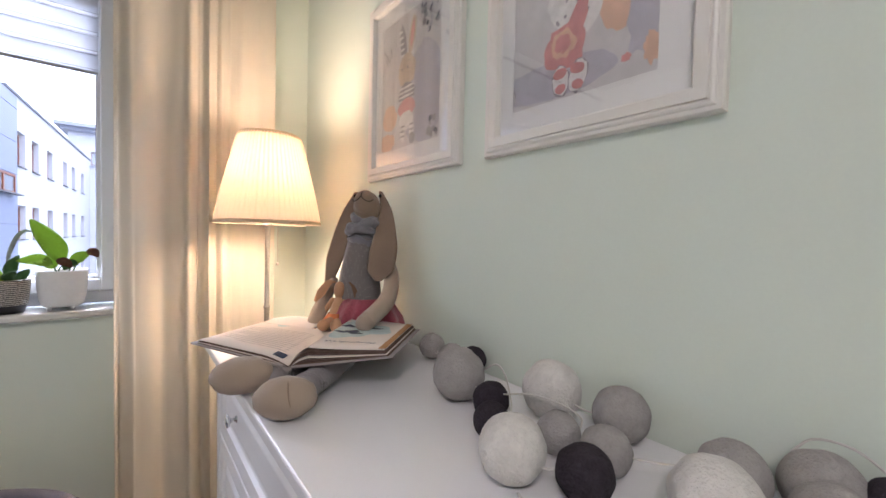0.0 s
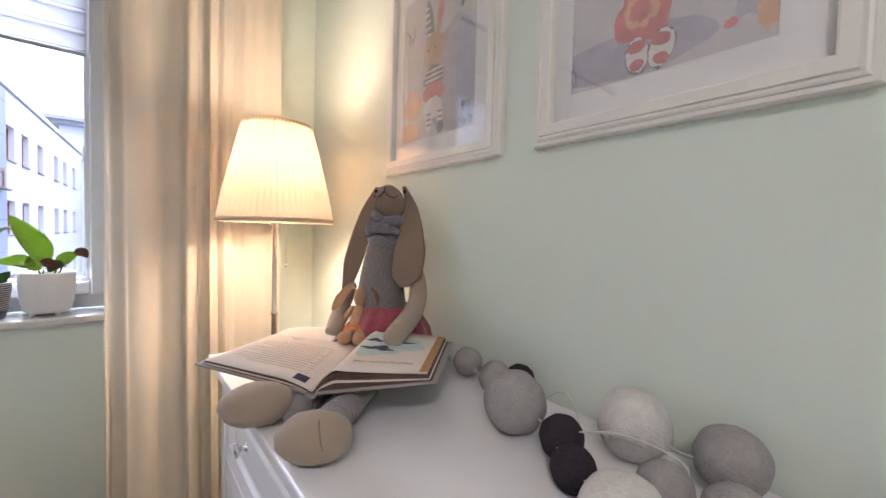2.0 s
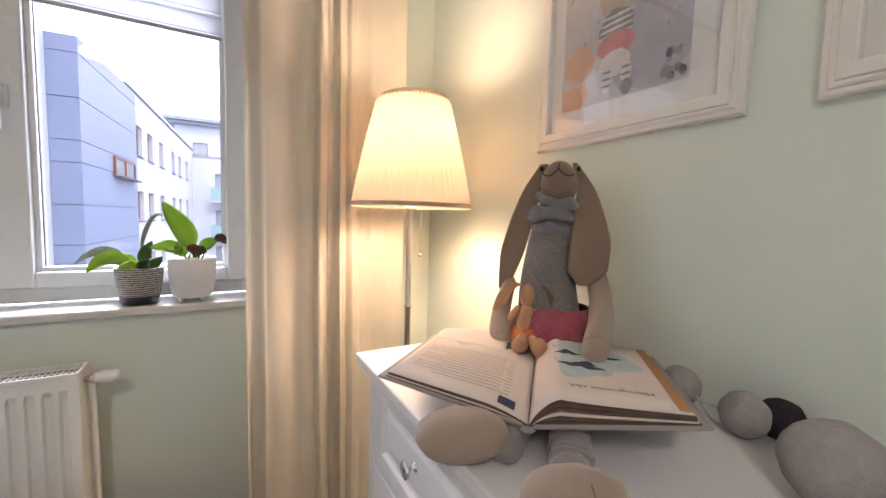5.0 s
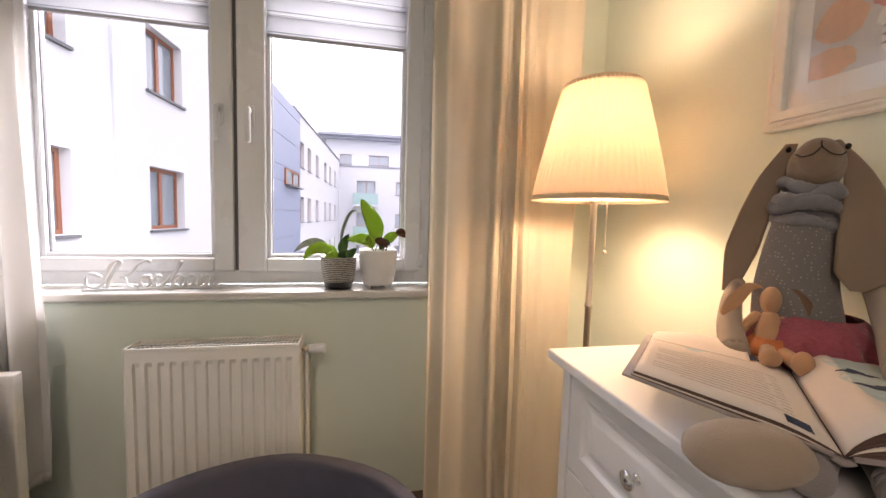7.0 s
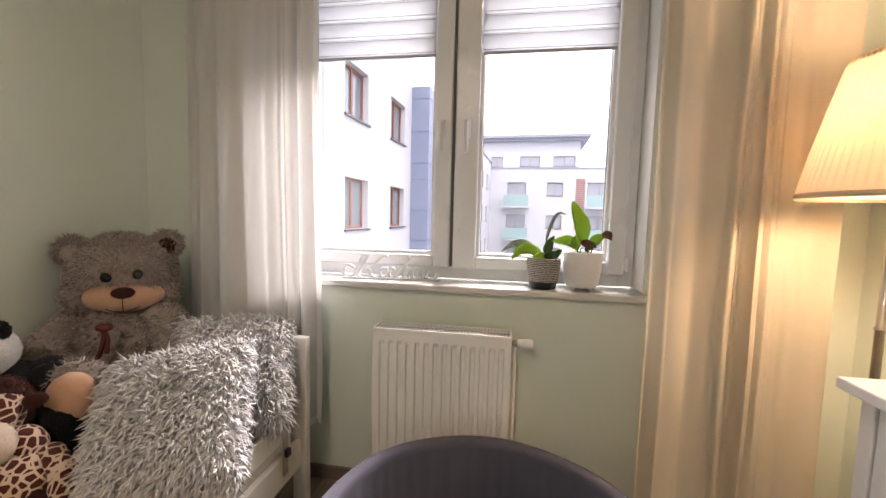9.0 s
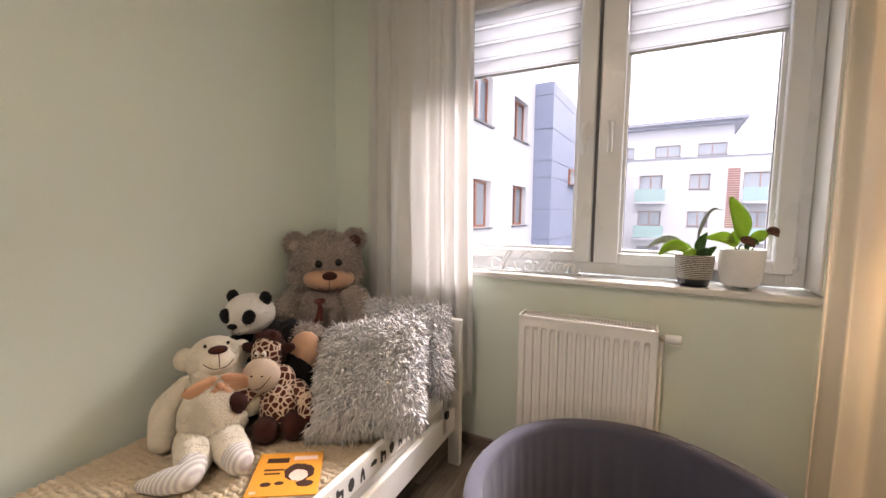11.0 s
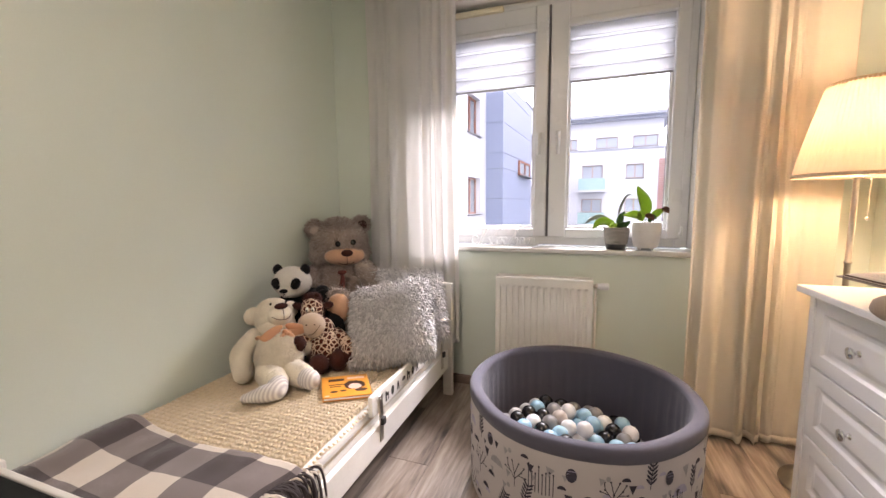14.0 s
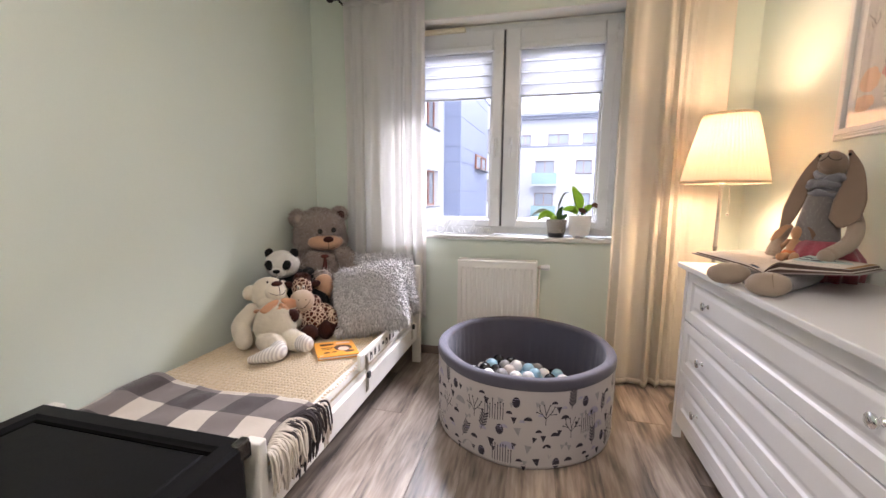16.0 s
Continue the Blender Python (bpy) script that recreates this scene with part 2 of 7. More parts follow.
def part(name, bm, mats, parent=None, label="", smooth=False, **tags):
    """Links a bmesh, built in world places, as one mesh object under a thing or part."""
    me = bpy.data.meshes.new(name)
    bm.normal_update()
    bm.to_mesh(me)
    bm.free()
    finish(me, mats, smooth)
    ob = new(name, me)
    centre(ob, me, parent)
    return tagged(ob, label, **tags)


def raw(name, verts, faces, mats, parent=None, label="", smooth=True, slots=None, **tags):
    me = bpy.data.meshes.new(name)
    me.from_pydata([tuple(v) for v in verts], [], [tuple(f) for f in faces])
    finish(me, mats, smooth)
    if slots is not None:
        me.polygons.foreach_set("material_index", slots)
    me.update()
    ob = new(name, me)
    centre(ob, me, parent)
    return tagged(ob, label, **tags)


def bx(bm, x0, x1, y0, y1, z0, z1, bev=0.0, seg=2, slot=0, m=None):
    """A box, with rounded edges where bev is given."""
    t = bmesh.new() if bev else bm
    vs = [t.verts.new((x, y, z)) for x in (x0, x1) for y in (y0, y1) for z in (z0, z1)]
    fs = [t.faces.new([vs[i] for i in q]) for q in ((0, 1, 3, 2), (4, 6, 7, 5), (0, 4, 5, 1), (2, 3, 7, 6), (0, 2, 6, 4), (1, 5, 7, 3))]
    for f in fs:
        f.material_index = slot
    if bev:
        bmesh.ops.bevel(t, geom=list(t.edges), offset=bev, segments=seg, profile=0.5, affect="EDGES")
        add_to(bm, t, m, slot)
        t.free()
    elif m:
        for v in vs:
            v.co = m @ v.co
    return bm


def add_to(bm, t, m=None, slot=None):
    t.verts.index_update()
    vs = [bm.verts.new(m @ v.co if m else v.co) for v in t.verts]
    for f in t.faces:
        try:
            g = bm.faces.new([vs[v.index] for v in f.verts])
        except ValueError:
            continue
        g.material_index = f.material_index if slot is None else slot
        g.smooth = f.smooth


def box(*a, **k):
    return bx(bmesh.new(), *a, **k)


def lathe(bm, prof, at=(0, 0, 0), seg=32, m=None, slot=0, ripple=None):
    """Turns a profile of (radius, height) about the upright axis through at."""
    m = m or Matrix.Translation(at)
    rings = []
    for r, z in prof:
        if r < 1e-6:
            rings.append([bm.verts.new(m @ Vector((0, 0, z)))])
        else:
            rings.append([bm.verts.new(m @ Vector(((r + (ripple(a, z) if ripple else 0)) * math.cos(a), (r + (ripple(a, z) if ripple else 0)) * math.sin(a), z))) for a in (2 * math.pi * i / seg for i in range(seg))])
    for a, b in zip(rings, rings[1:]):
        for i in range(seg):
            j = (i + 1) % seg
            q = [a[i], a[j], b[j], b[i]] if len(a) > 1 and len(b) > 1 else [a[0], b[j], b[i]] if len(a) == 1 else [a[i], a[j], b[0]]
            f = bm.faces.new(q)
            f.material_index, f.smooth = slot, True
    return bm


def tube(bm, pts, r, seg=8, slot=0, caps=True):
    """A round tube along points; r is one radius or one for each point."""
    pts = [Vector(p) for p in pts]
    rs = r if isinstance(r, (list, tuple)) else [r] * len(pts)
    up = Vector((0.13, 0.21, 0.97))
    rings = []
    for i, p in enumerate(pts):
        d = (pts[min(i + 1, len(pts) - 1)] - pts[max(i - 1, 0)]).normalized()
        if abs(d.dot(up)) > 0.95:
            up = Vector((0.9, 0.3, 0.1))
        a = d.cross(up).normalized()
        b = a.cross(d).normalized()
        rings.append([bm.verts.new(p + rs[i] * (math.cos(k) * a + math.sin(k) * b)) for k in (2 * math.pi * j / seg for j in range(seg))])
    for a, b in zip(rings, rings[1:]):
        for i in range(seg):
            j = (i + 1) % seg
            f = bm.faces.new([a[i], a[j], b[j], b[i]])
            f.material_index, f.smooth = slot, True
    if caps:
        for ring in (rings[0][::-1], rings[-1]):
            bm.faces.new(ring).material_index = slot
    return bm


def curve(pts, n=8):
    """Smooth points through the given ones."""
    p = [Vector(q) for q in pts]
    p = [2 * p[0] - p[1], *p, 2 * p[-1] - p[-2]]
    out = []
    for i in range(1, len(p) - 2):
        for k in range(n):
            t = k / n
            out.append(0.5 * (2 * p[i] + (p[i + 1] - p[i - 1]) * t + (2 * p[i - 1] - 5 * p[i] + 4 * p[i + 1] - p[i + 2]) * t * t + (3 * p[i] - p[i - 1] - 3 * p[i + 1] + p[i + 2]) * t ** 3))
    return out + [p[-2]]


def ell(bm, at, radii, slot=0, rot=(0, 0, 0), u=20, v=12, lump=0.0, freq=9.0):
    """A rounded lump: an ellipsoid, uneven by lump."""
    m = pose(*at, *rot)
    R = Vector(radii)
    rows = []
    for i in range(v + 1):
        th = math.pi * i / v
        row = []
        for j in range(1 if i in (0, v) else u):
            ph = 2 * math.pi * j / u
            d = Vector((math.sin(th) * math.cos(ph), math.sin(th) * math.sin(ph), math.cos(th)))
            k = 1 + lump * noise.noise(d * freq * 0.3 + Vector(at) * 7)
            row.append(bm.verts.new(m @ Vector((d.x * R.x * k, d.y * R.y * k, d.z * R.z * k))))
        rows.append(row)
    for a, b in zip(rows, rows[1:]):
        for j in range(u):
            k = (j + 1) % u
            q = [a[0], b[j], b[k]] if len(a) == 1 else [a[j], b[0], a[k]] if len(b) == 1 else [a[j], b[j], b[k], a[k]]
            f = bm.faces.new(q)
            f.material_index, f.smooth = slot, True
    return bm


def surf(bm, fn, nu, nv, slot=0, uv=None):
    """A sheet from fn(u, v), u and v from 0 to 1."""
    g = [[bm.verts.new(fn(i / nu, j / nv)) for j in range(nv + 1)] for i in range(nu + 1)]
    lay = bm.loops.layers.uv.verify() if uv else None
    for i in range(nu):
        for j in range(nv):
            f = bm.faces.new([g[i][j], g[i + 1][j], g[i + 1][j + 1], g[i][j + 1]])
            f.material_index, f.smooth = slot, True
            if uv:
                for l, (a, b) in zip(f.loops, ((i, j), (i + 1, j), (i + 1, j + 1), (i, j + 1))):
                    l[lay].uv = uv(a / nu, b / nv)
    return bm


def thicken(bm, d):
    """Gives a sheet a back and edges, d behind it."""
    bm.normal_update()
    vs = list(bm.verts)
    fs = list(bm.faces)
    rim = [e for e in bm.edges if len(e.link_faces) == 1]
    back = {v: bm.verts.new(v.co - v.normal * d) for v in vs}
    for f in fs:
        g = bm.faces.new([back[v] for v in reversed(f.verts)])
        g.material_index, g.smooth = f.material_index, True
    for e in rim:
        l = e.link_loops[0]
        a, b2 = l.vert, l.link_loop_next.vert
        g = bm.faces.new([b2, a, back[a], back[b2]])
        g.material_index = e.link_faces[0].material_index
    return bm


def strands(roots, normals, length, width, lean, slots=None, rng=None, wild=0.5):
    """Verts and faces of tapering tufts that stand on the given roots."""
    n = len(roots)
    rng = rng or np.random.default_rng(3)
    L = length * rng.uniform(0.65, 1.25, (n, 1))
    d = normals + wild * rng.normal(0, 1, (n, 3)) * 0.6 + np.array(lean)
    d /= np.linalg.norm(d, axis=1, keepdims=True)
    d2 = d + wild * rng.normal(0, 1, (n, 3)) * 0.5 + np.array(lean) * 1.3
    d2 /= np.linalg.norm(d2, axis=1, keepdims=True)
    side = np.cross(d, rng.normal(0, 1, (n, 3)))
    side /= np.linalg.norm(side, axis=1, keepdims=True)
    oth = np.cross(d, side)
    mid = roots + d * L * 0.5
    tip = mid + d2 * L * 0.5
    w = width * rng.uniform(0.7, 1.3, (n, 1))
    base = [roots + side * w, roots - side * w * 0.5 + oth * w * 0.87, roots - side * w * 0.5 - oth * w * 0.87]
    mids = [mid + side * w * 0.8, mid - side * w * 0.4 + oth * w * 0.7, mid - side * w * 0.4 - oth * w * 0.7]
    verts = np.stack([*base, *mids, tip], 1).reshape(-1, 3)
    o = np.arange(n) * 7
    faces = []
    for a, b in ((0, 1), (1, 2), (2, 0)):
        faces += np.stack([o + a, o + b, o + b + 3, o + a + 3], 1).tolist()
        faces += np.stack([o + a + 3, o + b + 3, o + 6], 1).tolist()
    return verts, faces


def scatter(bm, count, slots=None, rng=None):
    """Random points on a bmesh with their normals and face slots."""
    rng = rng or np.random.default_rng(5)
    bm.normal_update()
    fs = [f for f in bm.faces if slots is None or f.material_index in slots]
    area = np.array([f.calc_area() for f in fs])
    pick = rng.choice(len(fs), count, p=area / area.sum())
    P, N, S = [], [], []
    for k in pick:
        f = fs[k]
        if len(f.verts) == 4:
            p, q = rng.uniform(0, 1, 2)
            w = ((1 - p) * (1 - q), p * (1 - q), p * q, (1 - p) * q)
        else:
            w = rng.dirichlet([1] * len(f.verts))
        P.append(sum((np.array(v.co) * a for v, a in zip(f.verts, w)), np.zeros(3)))
        N.append(np.array(f.normal))
        S.append(f.material_index)
    return np.array(P), np.array(N), np.array(S)


def furry(name, bm, mats, count, length, width, parent=None, slots=None, lean=(0, 0, -0.35), wild=0.5, seed=1, label="", **tags):
    """One mesh: the body with tufts grown on it."""
    rng = np.random.default_rng(seed)
    bmesh.ops.recalc_face_normals(bm, faces=bm.faces)
    P, N, S = scatter(bm, count, slots, rng)
    V, F = strands(P, N, length, width, lean, rng=rng, wild=wild)
    bm.verts.index_update()
    bv = [tuple(v.co) for v in bm.verts]
    bf = [[v.index for v in f.verts] for f in bm.faces]
    bs = [f.material_index for f in bm.faces]
    o = len(bv)
    allf = bf + [[i + o for i in f] for f in F]
    ss = bs + np.tile(S, 6).tolist()
    bm.free()
    return raw(name, bv + V.tolist(), allf, mats, parent, label, slots=ss, **tags)


# ---- the room ----
WX0, WX1, WY, YB, CEIL = -1.508, 1.305, 2.06, -1.95, 2.62
OX0, OX1, OZ0, OZ1 = -0.87, 0.615, 0.868, 2.325
T = 0.14
tagged(part("wall_left", box(WX0 - T, WX0, YB - T, WY + 0.3, -0.1, CEIL + 0.1), MINT), "pale mint green painted plaster wall beside the bed", "wall", kind="structure")
tagged(part("wall_right", box(WX1, WX1 + T, YB - T, WY + 0.3, -0.1, CEIL + 0.1), MINT), "pale mint green painted plaster wall with framed pictures", "wall", kind="structure")
b = bmesh.new()
for x0, x1, z0, z1 in ((WX0, WX1, -0.1, CEIL + 0.1),):
    bx(b, x0, x1, YB - T, YB, z0, z1)
tagged(part("wall_back", b, MINT), "plain pale mint green painted plaster wall", "wall", kind="structure")
b = bmesh.new()
for x0, x1, z0, z1 in ((WX0, OX0, -0.1, CEIL + 0.1), (OX1, WX1, -0.1, CEIL + 0.1), (OX0, OX1, -0.1, OZ0), (OX0, OX1, OZ1, CEIL + 0.1)):
    bx(b, x0, x1, WY, WY + 0.3, z0, z1)
wall_window = tagged(part("wall_window", b, MINT), "pale mint green wall with a wide window opening", "wall", kind="structure")
b = bmesh.new()
bx(b, OX0, OX1, WY + 0.003, WY + 0.3, OZ1 - 0.008, OZ1 - 0.001)
bx(b, OX0 + 0.009, OX1 - 0.009, 2.20, WY + 0.298, 2.301, OZ1 - 0.009)
bx(b, OX1 - 0.008, OX1 - 0.001, WY + 0.003, WY + 0.3, OZ0 + 0.03, OZ1 - 0.009)
bx(b, OX0 + 0.001, OX0 + 0.008, WY + 0.003, WY + 0.3, OZ0 + 0.03, OZ1 - 0.009)
tagged(part("trim", b, WHITE_WALL), "white plaster lining of the window recess", "trim", kind="structure")
tagged(part("ceiling", box(WX0, WX1, YB, WY, CEIL, CEIL + 0.1), WHITE_WALL), "plain white painted ceiling", "ceiling", kind="structure")
for nm, a in (("baseboard", (WX0, WX0 + 0.015, YB, WY - 0.016, 0.001, 0.06)), ("baseboard", (WX1 - 0.015, WX1, YB, WY - 0.016, 0.001, 0.06)), ("baseboard", (WX0, WX1, WY - 0.015, WY, 0.001, 0.06))):
    tagged(part(nm, box(*a, bev=0.004), SKIRTING), "low brown wooden skirting board", "baseboard", kind="structure")

# ---- window ----
GY = 2.185
window = thing("window_1", (-0.13, GY, OZ0), "white plastic double casement window, closed", "window", kind="structure")


def ring(bm, x0, x1, z0, z1, w, y0, y1, bev=0.004):
    """A rectangular frame of four bars, w wide, between the depths y0 and y1; w may be (left, right, bottom, top)."""
    l, r, bo, to = w if isinstance(w, tuple) else (w,) * 4
    bx(bm, x0, x0 + l, y0, y1, z0, z1, bev)
    bx(bm, x1 - r, x1, y0, y1, z0, z1, bev)
    bx(bm, x0 + l - 0.001, x1 - r + 0.001, y0 + 0.0005, y1 - 0.0005, z0, z0 + bo, bev)
    bx(bm, x0 + l - 0.001, x1 - r + 0.001, y0 + 0.0005, y1 - 0.0005, z1 - to, z1, bev)
    return bm


part("window_frame", ring(bmesh.new(), OX0 + 0.01, OX1 - 0.01, 0.898, 2.300, 0.06, GY + 0.0, GY + 0.08), PVC, window)
for k, (sx0, sx1, gx0, gx1) in enumerate(((-0.835, -0.141, -0.757, -0.226), (-0.127, 0.568, -0.014, 0.488))):
    b = ring(bmesh.new(), sx0, sx1, 0.945, 2.268, (gx0 - sx0 - 0.014, sx1 - gx1 - 0.014, 0.052, 0.13), GY - 0.018, GY + 0.062, 0.007)
    sash = part("sash", b, PVC, window)
    b = ring(bmesh.new(), gx0 - 0.016, gx1 + 0.016, 0.995, 2.142, 0.017, GY + 0.004, GY + 0.05, 0.004)
    part("glazing_bead", b, PVC, sash)
    b = ring(bmesh.new(), gx0 - 0.002, gx1 + 0.002, 1.009, 2.128, 0.005, GY + 0.021, GY + 0.034, 0)
    part("seal", b, SEAL, sash, "dark rubber seal")
    g = part("pane", box(gx0, gx1, GY + 0.024, GY + 0.030, 1.012, 2.126), WIN_GLASS, sash, "clear glass pane")
    g.visible_shadow = False
    hx = (-0.183, -0.077)[k]
    h = bmesh.new()
    bx(h, hx - 0.014, hx + 0.014, GY - 0.031, GY - 0.017, 1.49, 1.565, 0.006)
    bx(h, hx - 0.008, hx + 0.008, GY - 0.056, GY - 0.029, 1.535, 1.552, 0.004)
    tube(h, curve([(hx, GY - 0.052, 1.548), (hx, GY - 0.062, 1.52), (hx, GY - 0.062, 1.47), (hx, GY - 0.058, 1.425)]), [0.010] * 24 + [0.006], 10)
    part("window_handle", h, PVC, sash, "white lever handle, turned down", smooth=True)
b = bmesh.new()
bx(b, -0.1405, -0.1275, GY - 0.004, GY + 0.01, 0.95, 2.265)
part("seal", b, SEAL, window, "dark rubber seal between the casements")
for z in (0.965, 2.20):
    h = bmesh.new()
    tube(h, [(0.572, GY - 0.022, z), (0.572, GY - 0.022, z + 0.05)], 0.008, 10)
    bx(h, 0.560, 0.58, GY - 0.026, GY - 0.016, z + 0.004, z + 0.022, 0.002)
    part("hinge", h, PVC, window)
b = bmesh.new()
bx(b, -0.76, -0.40, GY - 0.045, GY - 0.002, 2.262, 2.292, 0.008)
bx(b, -0.74, -0.42, GY - 0.05, GY - 0.043, 2.271, 2.283, 0.003)
part("air_vent", b, mat("cream_plastic", (0.74, 0.68, 0.52), 0.4), window, "cream plastic trickle vent above the casement")
b = box(OX0 - 0.03, OX1 + 0.03, WY - 0.035, GY + 0.03, OZ0 - 0.004, 0.893, bev=0.009, seg=3)
tagged(part("window_sill", b, SILL), "glossy white stone window sill", "window sill", kind="structure")


def blind(x0, x1, name="roller_blind"):
    """Day and night roller blind, half drawn down, in front of one casement's glass."""
    t = thing(name, ((x0 + x1) / 2, GY, 2.17), "white banded day-and-night roller blind, half lowered before the glass", "blind", "window blinds")
    y = GY + 0.004
    c = bmesh.new()
    bx(c, x0 - 0.012, x1 + 0.012, y - 0.034, y + 0.002, 2.128, 2.172, 0.012, 3)
    bx(c, x0 - 0.017, x0 - 0.012, y - 0.036, y + 0.004, 2.124, 2.176, 0.002)
    bx(c, x1 + 0.012, x1 + 0.017, y - 0.036, y + 0.004, 2.124, 2.176, 0.002)
    part("cassette", c, PVC, t)
    n = 4
    for i in range(n):
        z1, z0 = 2.128 - i * 0.0745, 2.128 - (i + 1) * 0.0745
        s = bmesh.new()
        surf(s, lambda u, v, z0=z0, z1=z1: Vector((x0 + (x1 - x0) * u, y - 0.006 - 0.006 * math.sin(v * math.pi) + (0.006 if v > 0.84 else 0), z1 + (z0 - z1) * v)), 2, 12)
        thicken(s, 0.001)
        part("band", s, BLIND, t)
        for dz in (0.0, 0.013):
            part("band_edge", box(x0, x1, y - 0.0135, y - 0.012, z0 + dz, z0 + dz + 0.0022), BLIND_EDGE, t)
    bx(c := bmesh.new(), x0, x1, y - 0.014, y - 0.002, 1.825, 1.838, 0.004)
    part("bottom_bar", c, mat("grey_blind_bar", (0.45, 0.46, 0.48), 0.4), t)
    return t


blind(-0.764, -0.219)
blind(-0.021, 0.495)

# ---- curtains and rod ----
rod = thing("curtain_rod", (-0.05, 1.93, 2.45), "black metal curtain rod with round ends above the window", "curtain rod")
b = bmesh.new()
tube(b, [(-1.26, 1.93, 2.452), (1.22, 1.93, 2.452)], 0.011, 14)
part("rod", b, mat("black_metal", (0.02, 0.02, 0.02), 0.4, 0.6), rod)
for x in (-1.28, 1.24):
    part("finial", ell(bmesh.new(), (x, 1.93, 2.452), (0.026, 0.02, 0.02)), rod.children[0].data.materials[0], rod)
for x in (-1.22, 1.19):
    part("bracket", box(x - 0.006, x + 0.006, 1.93, 2.058, 2.435, 2.447, bev=0.003), rod.children[0].data.materials[0], rod)


def curtain(x0, x1, y, folds, amp, zb, seed, label):
    t = thing("curtain", ((x0 + x1) / 2, y, zb), label, "curtain", "curtains")
    wide = folds > 5
    fabric = CURTAIN if wide else SHEER

    def at(u, v):
        w = u + 0.07 * math.sin(5.1 * u + seed) + 0.035 * math.sin(11.3 * u + 2 * seed) + 0.03 * noise.noise(Vector((u * 2.5, v * 1.6, seed)))
        p = w * folds * 2 * math.pi
        sway = 0.012 * math.sin(2.6 * v + u * 4 + seed) * v
        flat = min(1.0, max(0.0, (u - 0.55) / 0.15)) if wide else 0.0
        a = amp * (1.1 - 0.95 * flat) * (0.6 + 0.4 * v) * (0.8 + 0.9 * noise.noise(Vector((u * 3.3, v * 0.9, seed + 4))))
        x = x0 + (x1 - x0) * u + 0.008 * math.sin(p * 2 + 1.2) * v * (1 - flat) + sway * 0.6
        yy = y + a * math.sin(p) + 0.3 * a * math.sin(2.37 * p + seed) + sway + 0.020 * noise.noise(Vector((u * 5, v * 2.2, seed + 9))) + 0.006 * (1 - flat) * noise.noise(Vector((u * 14, v * 5, seed)))
        yy += 0.035 * flat
        return Vector((x, yy, 2.44 + (zb - 2.44) * v))
    b = bmesh.new()
    surf(b, at, 180, 40)
    thicken(b, 0.0012)
    part("cloth", b, fabric, t, smooth=True)
    b = bmesh.new()
    surf(b, lambda u, v: at(u, 0.985 + 0.0148 * v) + Vector((0, -0.0022, 0)), 120, 2)
    thicken(b, 0.0016)
    part("hem", b, fabric, t, smooth=True)
    b = bmesh.new()
    surf(b, lambda u, v: at(u, 0.0 + 0.018 * v) + Vector((0, -0.002, 0)), 120, 2)
    thicken(b, 0.0016)
    part("heading_tape", b, fabric, t, smooth=True)
    return t


curtain(0.550, 1.102, 1.852, 5.7, 0.027, 0.02, 3, "floor-length cream linen curtain in deep folds beside the lamp")
curtain(-1.200, -0.632, 1.945, 5, 0.024, 0.30, 8, "sheer cream linen curtain gathered beside the bed head")

# ---- radiator ----
rad = thing("radiator", (-0.126, 1.96, 0.14), "cream enamelled panel radiator under the window sill", "radiator")
RX0, RX1, RY, RZ0, RZ1 = -0.386, 0.133, 1.905, 0.14, 0.742
b = bmesh.new()
nch = 14
prof = []
for i in range(nch):
    u0 = RX0 + 0.018 + (RX1 - RX0 - 0.036) * i / nch
    w = (RX1 - RX0 - 0.036) / nch
    prof += [(u0 + w * a, d) for a, d in ((0.0, 0.0), (0.18, 0.0), (0.30, 0.011), (0.70, 0.011), (0.82, 0.0))]
prof = [(RX0 + 0.003, 0.0), *prof, (RX1 - 0.003, 0.0)]


def rad_at(u, v):
    k = min(int(u * (len(prof) - 1) + 0.5), len(prof) - 1)
    z = RZ0 + 0.012 + (RZ1 - RZ0 - 0.024) * v
    edge = 1.0 if 0.06 < v < 0.94 else 0.0
    return Vector((prof[k][0], RY + 0.003 + prof[k][1] * edge, z))


surf(b, rad_at, len(prof) - 1, 34)
for f in b.faces:
    f.smooth = False
thicken(b, 0.002)
for f in b.faces:
    f.smooth = False
part("front_panel", b, ENAMEL, rad)
part("back_panel", box(RX0 + 0.005, RX1 - 0.005, RY + 0.085, RY + 0.1, RZ0 + 0.01, RZ1 - 0.012, bev=0.004), ENAMEL, rad)
for x in (RX0, RX1 - 0.004):
    part("side_cover", box(x, x + 0.004, RY + 0.002, RY + 0.1, RZ0 + 0.01, RZ1 - 0.002, bev=0.0015), ENAMEL, rad)
b = ring(bmesh.new(), RX0, RX1, 0, 0.1, 0.008, 0, 0.014, 0.002)
b.transform(Matrix.Translation((0, RY, RZ1)) @ Matrix.Rotation(radians(90), 4, "X"))
zs = [v.co.z for v in b.verts]
ys = [v.co.y for v in b.verts]
bmesh.ops.translate(b, verts=b.verts, vec=(0, RY - min(ys), RZ1 - max(zs)))
part("top_rim", b, ENAMEL, rad)
b = bmesh.new()
n = 40
for i in range(n):
    x = RX0 + 0.012 + (RX1 - RX0 - 0.024) * (i + 0.5) / n
    bx(b, x - 0.0012, x + 0.0012, RY + 0.008, RY + 0.092, RZ1 - 0.0042, RZ1 - 0.0025)
for y in (0.036, 0.064):
    bx(b, RX0 + 0.008, RX1 - 0.008, RY + y - 0.002, RY + y + 0.002, RZ1 - 0.007, RZ1 - 0.0043)
part("grille", b, ENAMEL, rad)
